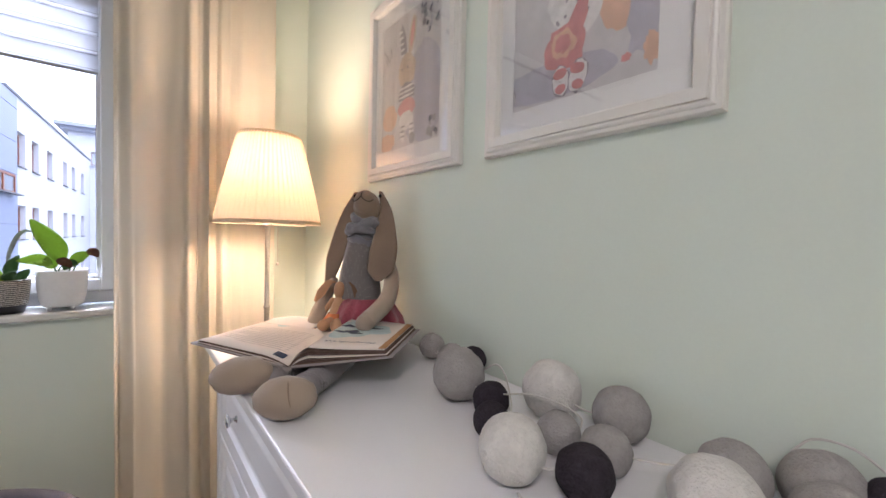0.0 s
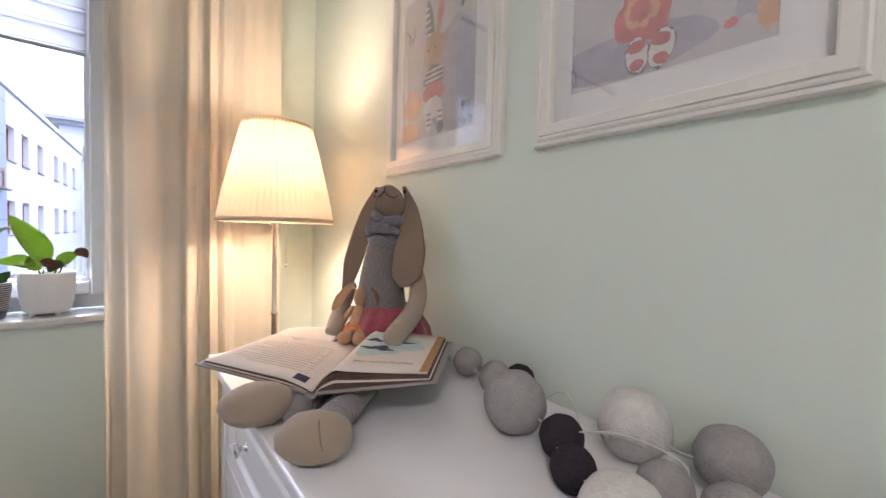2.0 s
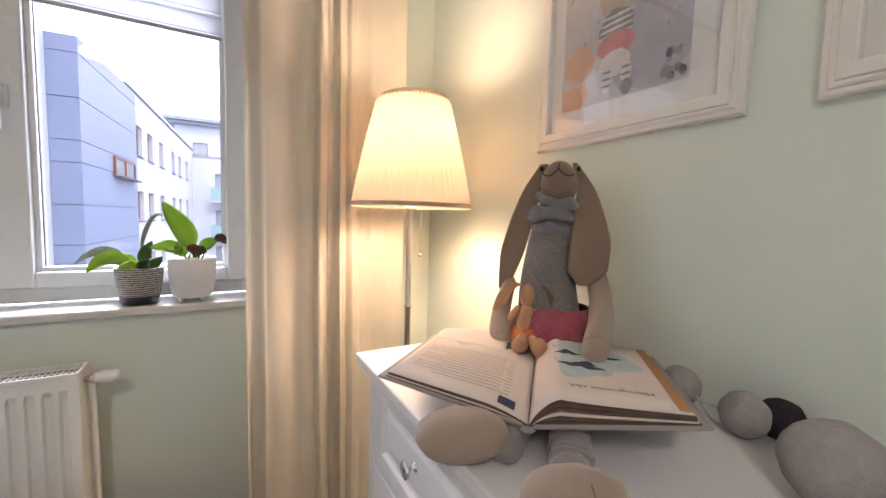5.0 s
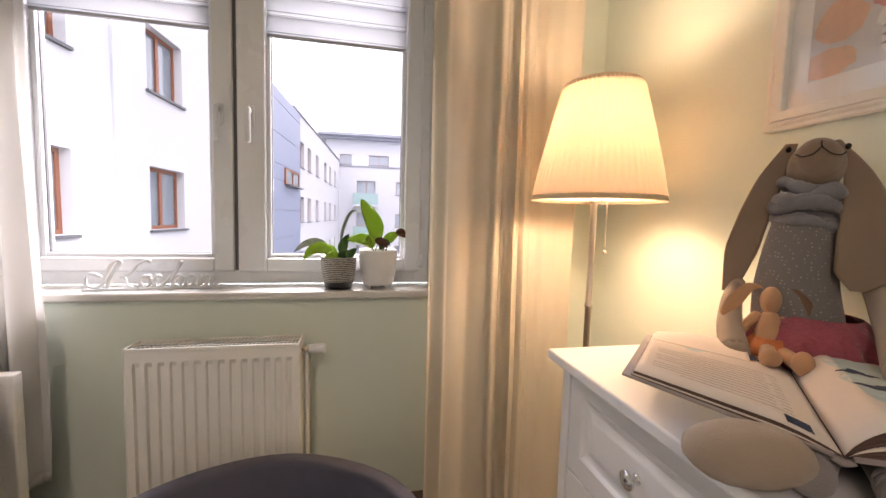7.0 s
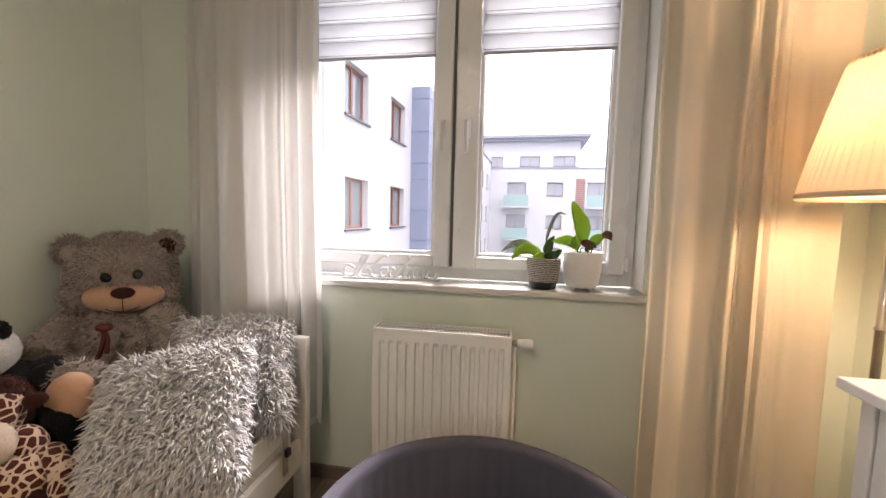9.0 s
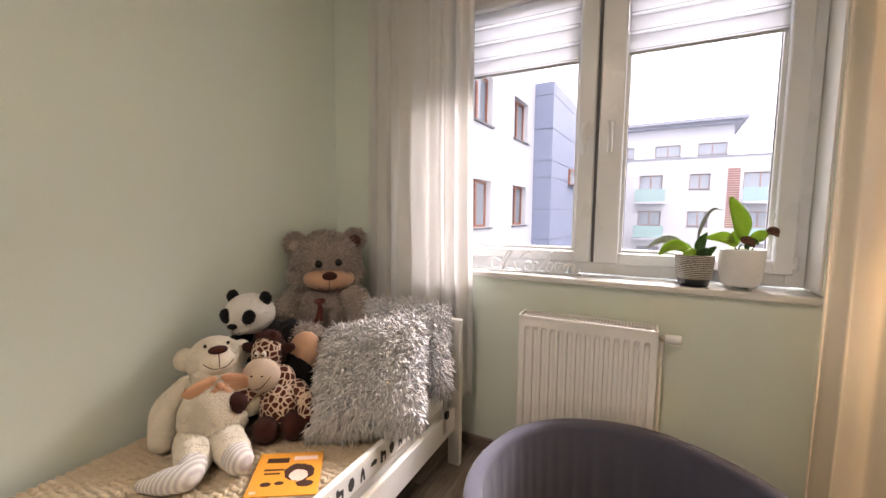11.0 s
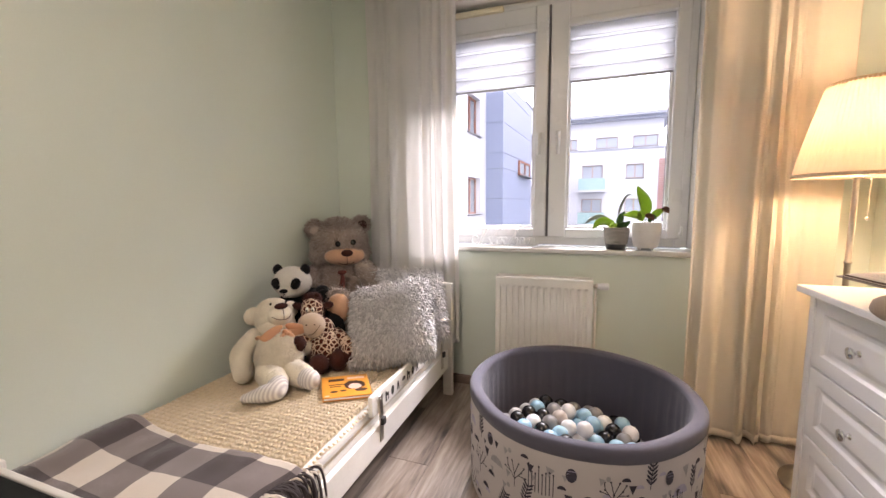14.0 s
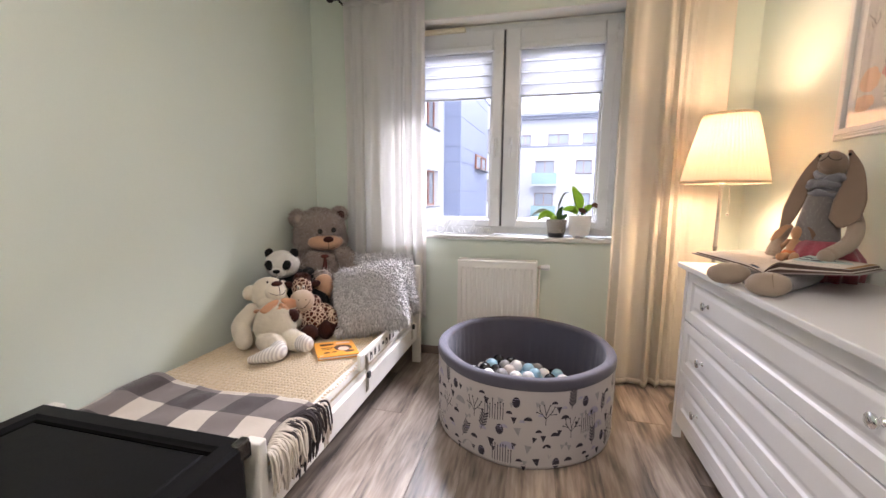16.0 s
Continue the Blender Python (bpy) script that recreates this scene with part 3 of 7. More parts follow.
# solid block whose dark colour stands for the shade between the fins
part("convector", box(RX0 + 0.01, RX1 - 0.01, RY + 0.02, RY + 0.08, RZ0 + 0.02, RZ1 - 0.014), DARK_GAP, rad, "inner fins, coloured as dark as the shade under the grille")
X90 = Matrix.Rotation(radians(90), 4, "Y")
b = bmesh.new()
lathe(b, [(0.0, 0), (0.009, 0), (0.009, 0.012), (0.013, 0.013), (0.013, 0.026), (0.0, 0.026)], m=Matrix.Translation((RX1 - 0.002, 1.955, 0.705)) @ X90, seg=16)
part("valve", b, STEEL, rad, "nickel valve body", smooth=True)
b = bmesh.new()
lathe(b, [(0.0, 0), (0.014, 0), (0.0155, 0.004), (0.0155, 0.014), (0.018, 0.018), (0.018, 0.05), (0.015, 0.056), (0.0, 0.057)], m=Matrix.Translation((RX1 + 0.022, 1.955, 0.705)) @ X90, seg=24, ripple=lambda a, z: 0.0007 * math.cos(14 * a) if z > 0.015 else 0)
part("thermostat_head", b, PVC, rad, "white thermostat knob", smooth=True)
b = bmesh.new()
tube(b, curve([(0.146, 1.96, 0.70), (0.146, 1.97, 0.66), (0.146, 1.985, 0.4), (0.146, 1.985, 0.001)]), 0.008, 10)
part("pipe", b, ENAMEL, rad, smooth=True)
for x in (-0.3, 0.05):
    part("wall_bracket", box(x - 0.015, x + 0.015, RY + 0.098, WY + 0.001, 0.25, 0.7, bev=0.003), ENAMEL, rad)

# ---- chest of drawers ----
dresser = thing("chest_of_drawers", (1.04, 0.712, 0), "white lacquered chest of three wide drawers with framed fronts", "chest of drawers")
DY0, DY1, DX, DZ = 0.006, 1.417, 0.776, 0.863
part("top", box(DX, 1.293, DY0, DY1, DZ - 0.024, DZ, bev=0.004), DRAWER_WHITE, dresser)
for y0, y1 in ((1.362, 1.392), (0.031, 0.061)):
    b = bmesh.new()
    bx(b, 0.806, 0.842, y0, y1, 0.001, DZ - 0.024, 0.0025)
    part("leg", b, DRAWER_WHITE, dresser)
    b = bmesh.new()
    bx(b, 1.243, 1.279, y0, y1, 0.001, DZ - 0.024, 0.0025)
    part("leg", b, DRAWER_WHITE, dresser)
    part("side_panel", box(0.841, 1.244, y0 + 0.006, y1 - 0.006, 0.10, DZ - 0.024), DRAWER_WHITE, dresser)
part("back_panel", box(1.262, 1.268, 0.06, 1.363, 0.1, DZ - 0.025), DRAWER_WHITE, dresser)
part("base_rail", box(0.812, 0.832, 0.061, 1.362, 0.085, 0.126, bev=0.003), DRAWER_WHITE, dresser)
part("top_rail", box(0.824, 0.844, 0.061, 1.362, 0.80, DZ - 0.024), DRAWER_WHITE, dresser)


def framed_front(y0, y1, z0, z1, x):
    """A drawer front: flat border, a stepped moulding, a raised field."""
    b = bmesh.new()
    loops = []
    for ins, d in ((0, 0.019), (0, 0.002), (0.002, 0.0), (0.048, 0.0), (0.051, 0.003), (0.055, 0.007), (0.060, 0.0085), (0.068, 0.0085), (0.082, 0.003), (0.086, 0.0022)):
        loops.append([b.verts.new((x + d, y, z)) for y, z in ((y0 + ins, z0 + ins), (y1 - ins, z0 + ins), (y1 - ins, z1 - ins), (y0 + ins, z1 - ins))])
    for p, q in zip(loops, loops[1:]):
        for i in range(4):
            j = (i + 1) % 4
            b.faces.new([p[i], q[i], q[j], p[j]])
    b.faces.new(loops[-1])
    b.faces.new(loops[0][::-1])
    bmesh.ops.recalc_face_normals(b, faces=b.faces)
    return b


def knob(y, z, x, parent):
    b = bmesh.new()
    lathe(b, [(0.0, 0.0), (0.010, 0.0), (0.010, 0.002), (0.0055, 0.004), (0.005, 0.012), (0.009, 0.016), (0.0165, 0.019), (0.0172, 0.022), (0.0165, 0.0245), (0.0, 0.0265)],
          m=Matrix.Translation((x, y, z)) @ Matrix.Rotation(radians(-90), 4, "Y"), seg=24)
    part("knob", b, CHROME, parent, "round chrome knob", smooth=True)


for z0, z1, kz in ((0.600, 0.836, 0.722), (0.357, 0.595, 0.476), (0.130, 0.352, 0.243)):
    d = part("drawer", framed_front(0.066, 1.357, z0, z1, 0.808), DRAWER_WHITE, dresser)
    for y in (1.131, 0.293):
        knob(y, kz, 0.8105, d)

# ---- floor lamp ----
LX, LY = 1.004, 1.612
lamp = thing("floor_lamp", (LX, LY, 0), "lit floor lamp with a pleated cream shade on a nickel pole", "floor lamp")
b = bmesh.new()
lathe(b, [(0.0, 0.001), (0.135, 0.001), (0.138, 0.008), (0.134, 0.018), (0.06, 0.026), (0.02, 0.03), (0.014, 0.05), (0.0, 0.05)], (LX, LY, 0), 48)
part("base", b, STEEL, lamp, smooth=True)
b = bmesh.new()
lathe(b, [(0.0, 0.03), (0.0095, 0.03), (0.0095, 0.915), (0.0125, 0.917), (0.0125, 0.922), (0.009, 0.924), (0.009, 1.225), (0.017, 1.228), (0.017, 1.236), (0.010, 1.24), (0.010, 1.31), (0.0, 1.31)], (LX, LY, 0), 20)
part("pole", b, STEEL, lamp, smooth=True)
SHADE = cloth("pleated_cream_shade", (0.80, 0.69, 0.58), 0.32, var=0.03, weave=500, bump=0.1)
b = bmesh.new()
pl = lambda a, z: 0.0032 * math.cos(60 * a) * min(1.0, max(0.0, (z - 1.24) * 12))
lathe(b, [(0.186, 1.236), (0.185, 1.25), (0.163, 1.345), (0.138, 1.45), (0.113, 1.549), (0.107, 1.563)], (LX + 0.006, LY, 0), 240, ripple=pl)
thicken(b, 0.0012)
part("shade", b, SHADE, lamp, "pleated cream cloth shade, lit from inside", smooth=True)
TRIM = cloth("cream_shade_tape", (0.72, 0.60, 0.42), 0.25)
b = bmesh.new()
lathe(b, [(0.1875, 1.232), (0.1882, 1.238), (0.186, 1.246)], (LX + 0.006, LY, 0), 96)
thicken(b, 0.002)
part("bottom_tape", b, TRIM, lamp, smooth=True)
b = bmesh.new()
lathe(b, [(0.110, 1.555), (0.1085, 1.562), (0.106, 1.567)], (LX + 0.006, LY, 0), 96)
thicken(b, 0.002)
part("top_tape", b, TRIM, lamp, smooth=True)
b = bmesh.new()
for k in range(3):
    a = k * 2 * math.pi / 3 + 0.4
    tube(b, [(LX, LY, 1.30), (LX + 0.006 + 0.105 * math.cos(a), LY + 0.105 * math.sin(a), 1.558)], 0.0018, 6)
part("shade_carrier", b, STEEL, lamp, smooth=True)
b = bmesh.new()
lathe(b, [(0.0, 1.305), (0.018, 1.305), (0.018, 1.345), (0.0, 1.345)], (LX, LY, 0), 16)
part("socket", b, PVC, lamp, smooth=True)
b = bmesh.new()
n = 20
for i in range(n):
    z = 1.236 - i * (0.145 / n)
    ell(b, (LX + 0.033, LY - 0.015, z), (0.0017, 0.0017, 0.0022), u=6, v=4)
tube(b, [(LX + 0.033, LY - 0.015, 1.30), (LX + 0.033, LY - 0.015, 1.09)], 0.0006, 5)
ell(b, (LX + 0.033, LY - 0.015, 1.083), (0.006, 0.006, 0.0065), u=12, v=8)
part("pull_chain", b, STEEL, lamp, "beaded nickel pull chain", smooth=True)

# ---- pictures ----
FRAME = mat("cream_frame_lacquer", (0.78, 0.755, 0.71), 0.35, var=0.03, scale=10)
MAT_BOARD = mat("white_mat_board", (0.85, 0.84, 0.83), 0.85, var=0.01)


def blot(bm, cx, cz, ry, rz, slot, x, rot=0.0, n=28, rough=0.08, seed=0):
    """A flat, slightly uneven patch of watercolour on the picture's plane."""
    r = random.Random(seed)
    vs = []
    for i in range(n):
        a = 2 * math.pi * i / n
        k = 1 + rough * (r.random() - 0.5) * 2
        p, q = ry * k * math.cos(a), rz * k * math.sin(a)
        vs.append(bm.verts.new((x, cx - (p * math.cos(rot) - q * math.sin(rot)), cz + p * math.sin(rot) + q * math.cos(rot))))
    f = bm.faces.new(vs)
    f.material_index = slot
    f.normal_update()
    if f.normal.x > 0:
        f.normal_flip()


def wash(name, c, var=0.15):
    return mat(name, c, 0.9, var=var, scale=22, bump=0.0, fine=0.2)


ART = [wash("pale_paper_wash", (0.66, 0.635, 0.635), 0.1), wash("beige_wash", (0.62, 0.50, 0.38)), wash("rose_wash", (0.66, 0.29, 0.28), 0.25), wash("grey_wash", (0.33, 0.31, 0.33), 0.3),
       wash("peach_wash", (0.76, 0.50, 0.36)), wash("white_wash", (0.80, 0.78, 0.76)), wash("dark_wash", (0.10, 0.11, 0.15), 0.4), wash("lilac_wash", (0.52, 0.50, 0.56))]


def picture(y0, y1, label, draw):
    z0, z1 = 1.398, 2.018
    t = thing("framed_picture", (WX1, (y0 + y1) / 2, z0), label, "picture", "pictures on the wall")
    b = bmesh.new()
    loops = []
    for ins, d in ((0.0, 0.0), (0.0, 0.014), (0.003, 0.018), (0.010, 0.018), (0.012, 0.021), (0.016, 0.0225), (0.020, 0.021), (0.022, 0.025), (0.040, 0.025), (0.043, 0.023), (0.044, 0.004)):
        loops.append([b.verts.new((WX1 - d, y, z)) for y, z in ((y0 + ins, z0 + ins), (y1 - ins, z0 + ins), (y1 - ins, z1 - ins), (y0 + ins, z1 - ins))])
    for p, q in zip(loops, loops[1:]):
        for i in range(4):
            j = (i + 1) % 4
            b.faces.new([p[i], q[i], q[j], p[j]])
    bmesh.ops.recalc_face_normals(b, faces=b.faces)
    part("frame", b, FRAME, t)
    b = bmesh.new()
    ya0, ya1, za0, za1 = y0 + 0.102, y1 - 0.082, z0 + 0.095, z1 - 0.095
    for a in ((y0 + 0.04, ya0, z0 + 0.04, z1 - 0.04), (ya1, y1 - 0.04, z0 + 0.04, z1 - 0.04), (ya0, ya1, z0 + 0.04, za0), (ya0, ya1, za1, z1 - 0.04)):
        bx(b, WX1 - 0.007, WX1 - 0.005, *a)
    part("mat", b, MAT_BOARD, t, "white cardboard mount")
    b = bmesh.new()
    bx(b, WX1 - 0.004, WX1 - 0.003, ya0 - 0.01, ya1 + 0.01, za0 - 0.01, za1 + 0.01)
    draw(b, ya0, ya1, za0, za1, WX1 - 0.0042)
    part("print", b, ART, t, "pastel watercolour of plain soft shapes")
    g = part("glass", box(WX1 - 0.013, WX1 - 0.011, y0 + 0.042, y1 - 0.042, z0 + 0.042, z1 - 0.042), PIC_GLASS, t, "reflecting glass")
    g.visible_shadow = False


def draw_a(b, y0, y1, z0, z1, x):
    c, w = (y0 + y1) / 2, y1 - y0
    e = [0]

    def lay(*a, **k):
        e[0] += 1
        blot(b, *a, x=x - 0.00006 * e[0], seed=e[0], **k)
    r = random.Random(4)
    lay(c - 0.08, z0 + 0.15, 0.11, 0.16, 7)
    lay(c + 0.115, z0 + 0.11, 0.045, 0.045, 4)
    lay(c + 0.13, z0 + 0.03, 0.05, 0.03, 4)
    lay(c + 0.035, z0 + 0.335, 0.018, 0.065, 3, rot=0.15)
    lay(c - 0.015, z0 + 0.350, 0.018, 0.06, 1, rot=-0.2)
    lay(c - 0.017, z0 + 0.355, 0.009, 0.04, 2, rot=-0.2)
    for k in range(5):
        lay(c + 0.036 + 0.004 * k, z0 + 0.30 + 0.02 * k, 0.013, 0.004, 5)
    lay(c + 0.012, z0 + 0.245, 0.05, 0.056, 1)
    lay(c + 0.012, z0 + 0.165, 0.046, 0.045, 3)
    for k in range(4):
        lay(c + 0.012, z0 + 0.15 + 0.014 * k, 0.046, 0.0035, 5)
    lay(c + 0.01, z0 + 0.125, 0.05, 0.032, 2)
    lay(c + 0.012, z0 + 0.085, 0.042, 0.03, 5)
    for dx in (-0.022, 0.03):
        lay(c + dx, z0 + 0.05, 0.014, 0.034, 5)
        for k in range(3):
            lay(c + dx, z0 + 0.035 + 0.016 * k, 0.013, 0.003, 3)
    lay(c - 0.025, z0 + 0.022, 0.016, 0.018, 3)
    for k in range(22):
        lay(c - 0.115 - r.uniform(-0.045, 0.04), z1 - r.uniform(0.01, 0.10), r.uniform(0.004, 0.013), r.uniform(0.004, 0.010), r.choice((3, 3, 6, 7)), rot=r.uniform(0, 3))
    for k in range(14):
        lay(c - 0.13 - r.uniform(-0.02, 0.03), z0 + r.uniform(0.01, 0.07), r.uniform(0.004, 0.011), r.uniform(0.004, 0.009), r.choice((3, 6)), rot=r.uniform(0, 3))
    for k in range(7):
        lay(c + 0.13 - r.uniform(-0.02, 0.03), z1 - r.uniform(0.08, 0.16), 0.003, r.uniform(0.008, 0.018), 3, rot=r.uniform(-1, 1))
    for k in range(8):
        lay(c + r.uniform(-0.14, 0.14), z0 + r.uniform(0.05, 0.35), 0.003, 0.004, 3)
    for dx in (-0.012, 0.022):
        lay(c + 0.012 + dx, z0 + 0.252, 0.0035, 0.0045, 6)


def draw_b(b, y0, y1, z0, z1, x):
    c = (y0 + y1) / 2
    e = [0]

    def lay(*a, **k):
        e[0] += 1
        blot(b, *a, x=x - 0.00006 * e[0], seed=40 + e[0], **k)
    r = random.Random(9)
    lay(c + 0.06, z0 + 0.045, 0.15, 0.040, 7, rough=0.04)
    lay(c - 0.095, z0 + 0.15, 0.045, 0.055, 4, rough=0.06)
    lay(c - 0.095, z0 + 0.152, 0.004, 0.004, 2)
    lay(c - 0.135, z0 + 0.10, 0.03, 0.07, 7, rough=0.2)
    lay(c - 0.150, z0 + 0.045, 0.014, 0.03, 4, rough=0.2)
    lay(c - 0.105, z0 + 0.040, 0.009, 0.008, 2, rough=0.2)
    lay(c + 0.015, z0 + 0.315, 0.058, 0.065, 1)
    lay(c + 0.010, z0 + 0.200, 0.060, 0.068, 5)
    lay(c - 0.035, z0 + 0.170, 0.024, 0.055, 5, rot=-0.35)
    for k in range(22):
        lay(c + 0.005 + r.uniform(-0.055, 0.05), z0 + 0.20 + r.uniform(-0.05, 0.055), 0.0035, 0.0035, 3)
    lay(c + 0.002, z0 + 0.135, 0.020, 0.062, 2, rot=-0.35)
    lay(c + 0.026, z0 + 0.105, 0.050, 0.048, 2, rough=0.12)
    lay(c + 0.030, z0 + 0.112, 0.030, 0.028, 4, rough=0.15)
    lay(c + 0.030, z0 + 0.112, 0.020, 0.018, 2, rough=0.2)
    for dx, rr in ((0.032, 0.12), (-0.008, -0.25)):
        lay(c + dx, z0 + 0.036, 0.022, 0.034, 3, rot=rr)
        lay(c + dx, z0 + 0.037, 0.020, 0.031, 5, rot=rr)
        lay(c + dx + 0.002, z0 + 0.052, 0.017, 0.011, 2, rot=rr)
        lay(c + dx, z0 + 0.020, 0.013, 0.010, 2, rot=rr)
    for k in range(26):
        lay(c - 0.13 + r.uniform(-0.025, 0.05), z0 + r.uniform(0.15, 0.36), r.uniform(0.003, 0.009), r.uniform(0.003, 0.008), r.choice((2, 4, 3, 7)), rot=r.uniform(0, 3))
    lay(c + 0.155, z0 + 0.035, 0.004, 0.015, 3, rot=0.2)
    lay(c + 0.155, z0 + 0.032, 0.0025, 0.012, 0, rot=0.2)


picture(0.842, 1.360, "cream framed pastel watercolour hung on the wall behind the lamp", draw_a)
picture(0.237, 0.744, "cream framed pink and peach watercolour hung on the wall", draw_b)

# ---- things on the sill ----
sign = thing("word_sign", (-0.37, 2.10, 0.893), "white wooden word ornament standing on the window sill", "ornament")
SIGN_A, SIGN_B = Vector((-0.582, 2.075, 0.894)), Vector((-0.170, 2.128, 0.894))


def on_sign(x, z, d=0.0):
    """A place on the ornament: x from 0 to 1 along its base, z up in metres."""
    n = Vector((SIGN_B.y - SIGN_A.y, SIGN_A.x - SIGN_B.x, 0)).normalized()
    return SIGN_A.lerp(SIGN_B, x) + Vector((0, 0, z)) + n * d


b = bmesh.new()
for z0, z1 in ((0.0, 0.006),):
    vs = [b.verts.new(on_sign(x, z, d)) for x in (0, 1) for d in (-0.011, 0.011) for z in (z0, z1)]
    for q in ((0, 1, 3, 2), (4, 6, 7, 5), (0, 4, 5, 1), (2, 3, 7, 6), (0, 2, 6, 4), (1, 5, 7, 3)):
        b.faces.new([vs[i] for i in q])
bmesh.ops.bevel(b, geom=list(b.edges), offset=0.0015, segments=2, profile=0.5, affect="EDGES")
part("base", b, PVC, sign)
SCRIPT = (
    ((0.125, 0.045), (0.06, 0.058), (0.018, 0.045), (0.025, 0.018), (0.08, 0.009), (0.13, 0.022), (0.165, 0.055), (0.20, 0.09), (0.245, 0.102), (0.262, 0.09)),
    ((0.262, 0.098), (0.22, 0.07), (0.182, 0.034), (0.158, 0.008)),
    ((0.470, 0.095), (0.44, 0.101), (0.385, 0.088), (0.32, 0.057), (0.255, 0.044)),
    ((0.255, 0.044), (0.283, 0.038), (0.302, 0.014), (0.345, 0.005), (0.383, 0.014)),
    ((0.438, 0.047), (0.402, 0.042), (0.388, 0.024), (0.412, 0.007), (0.452, 0.014), (0.466, 0.034), (0.438, 0.047), (0.47, 0.044)),
    ((0.540, 0.042), (0.508, 0.047), (0.484, 0.027), (0.498, 0.008), (0.540, 0.013), (0.567, 0.022)),
    ((0.567, 0.020), (0.640, 0.060), (0.688, 0.088), (0.678, 0.094), (0.650, 0.060), (0.614, 0.007)),
    ((0.626, 0.028), (0.668, 0.047), (0.692, 0.040), (0.674, 0.014), (0.700, 0.007), (0.724, 0.018)),
    ((0.788, 0.042), (0.752, 0.047), (0.718, 0.027), (0.733, 0.007), (0.770, 0.016), (0.792, 0.044), (0.780, 0.014), (0.803, 0.007)),
    ((0.815, 0.006), (0.840, 0.044), (0.832, 0.010)), ((0.834, 0.020), (0.862, 0.044), (0.884, 0.042), (0.868, 0.008)), ((0.870, 0.020), (0.902, 0.043), (0.926, 0.041), (0.913, 0.014), (0.935, 0.007), (0.982, 0.026)))
for pts in SCRIPT:
    c = curve([on_sign(x, z) for x, z in pts], 7)
    part("lettering", tube(bmesh.new(), c, [0.0054 + 0.0012 * math.sin(i * 0.45) for i in range(len(c))], 8), PVC, sign, smooth=True)

LEAF = mat("glossy_green_leaf", (0.10, 0.26, 0.035), 0.4, var=0.25, scale=25, bump=0.2, bscale=90)
LEAF.node_tree.nodes["Principled BSDF"].inputs["Subsurface Weight"].default_value = 0.0
LEAF_L = cloth("light_green_leaf", (0.27, 0.39, 0.07), 0.45, rough=0.45, var=0.2, weave=90, bump=0.2)
LEAF_D = cloth("deep_green_leaf", (0.07, 0.14, 0.05), 0.3, rough=0.45, var=0.25, weave=90, bump=0.2)
LEAF_DEAD = mat("withered_leaf", (0.12, 0.05, 0.03), 0.8, var=0.4, scale=40, bump=0.4)
LEAF_GREY = mat("silvery_leaf", (0.30, 0.34, 0.32), 0.6, var=0.3, scale=40)
SOIL = mat("potting_soil", (0.035, 0.026, 0.02), 1.0, var=0.5, scale=60, bump=1.0, bscale=120)


def leaf(points, width, material, parent, name="leaf", fold=0.25, tip=0.05):
    """A leaf blade along points, widest past the middle, folded along its rib."""
    c = curve(points, 6)
    b = bmesh.new()
    rows = []
    n = len(c) - 1
    for i, p in enumerate(c):
        t = i / n
        d = (c[min(i + 1, n)] - c[max(i - 1, 0)]).normalized()
        s = d.cross(Vector((0.25, -0.95, 0.2))).normalized()
        s = (s if s.length > 0.5 else d.cross(Vector((0, 0, 1)))).normalized()
        up = s.cross(d)
        w = width * (math.sin(math.pi * (0.04 + 0.95 * t ** 0.85)) ** 0.8 + 0.02)
        rows.append([b.verts.new(p + s * w * k + up * (abs(k) * w * fold + 0.003 * math.sin(9 * t + 4 * k))) for k in (-1, -0.5, 0, 0.5, 1)])
    for a, q in zip(rows, rows[1:]):
        for k in range(4):
            b.faces.new([a[k], a[k + 1], q[k + 1], q[k]]).smooth = True
    thicken(b, 0.0007)
    return part(name, b, material, parent, smooth=True)


# white pot on feet
PX, PY, Z0 = 0.395, 2.105, 0.893
pot = thing("potted_plant", (PX, PY, Z0), "green broad-leaved houseplant in a white footed pot on the sill", "plant", "sill plants")
b = bmesh.new()
lathe(b, [(0.0, 0.012), (0.052, 0.012), (0.06, 0.02), (0.067, 0.05), (0.072, 0.10), (0.0735, 0.146), (0.072, 0.149), (0.0685, 0.147), (0.067, 0.128), (0.0, 0.126)], (PX, PY, Z0), 48)
WHITE_POT = mat("white_glazed_pot", (0.78, 0.77, 0.75), 0.4, var=0.04, scale=20, bump=0.05)
pb = part("pot", b, WHITE_POT, pot, smooth=True)
for k in range(4):
    a = k * math.pi / 2 + 0.7
    b = bmesh.new()
    lathe(b, [(0.0, 0.0005), (0.0065, 0.0005), (0.0085, 0.012), (0.011, 0.02), (0.0, 0.02)], (PX + 0.044 * math.cos(a), PY + 0.044 * math.sin(a), Z0), 12)
    part("foot", b, WHITE_POT, pot, smooth=True)
b = bmesh.new()
surf(b, lambda u, v: Vector((PX + 0.0665 * u * math.cos(2 * math.pi * v), PY + 0.0665 * u * math.sin(2 * math.pi * v), Z0 + 0.133 + 0.008 * noise.noise(Vector((u * 6 * math.cos(6.28 * v), u * 6 * math.sin(6.28 * v), 2))))), 8, 24)
part("soil", b, SOIL, pot)
top = Vector((PX, PY, Z0 + 0.13))


def at(dx, dz, dy=0.0):
    return top + Vector((dx, dy, dz))


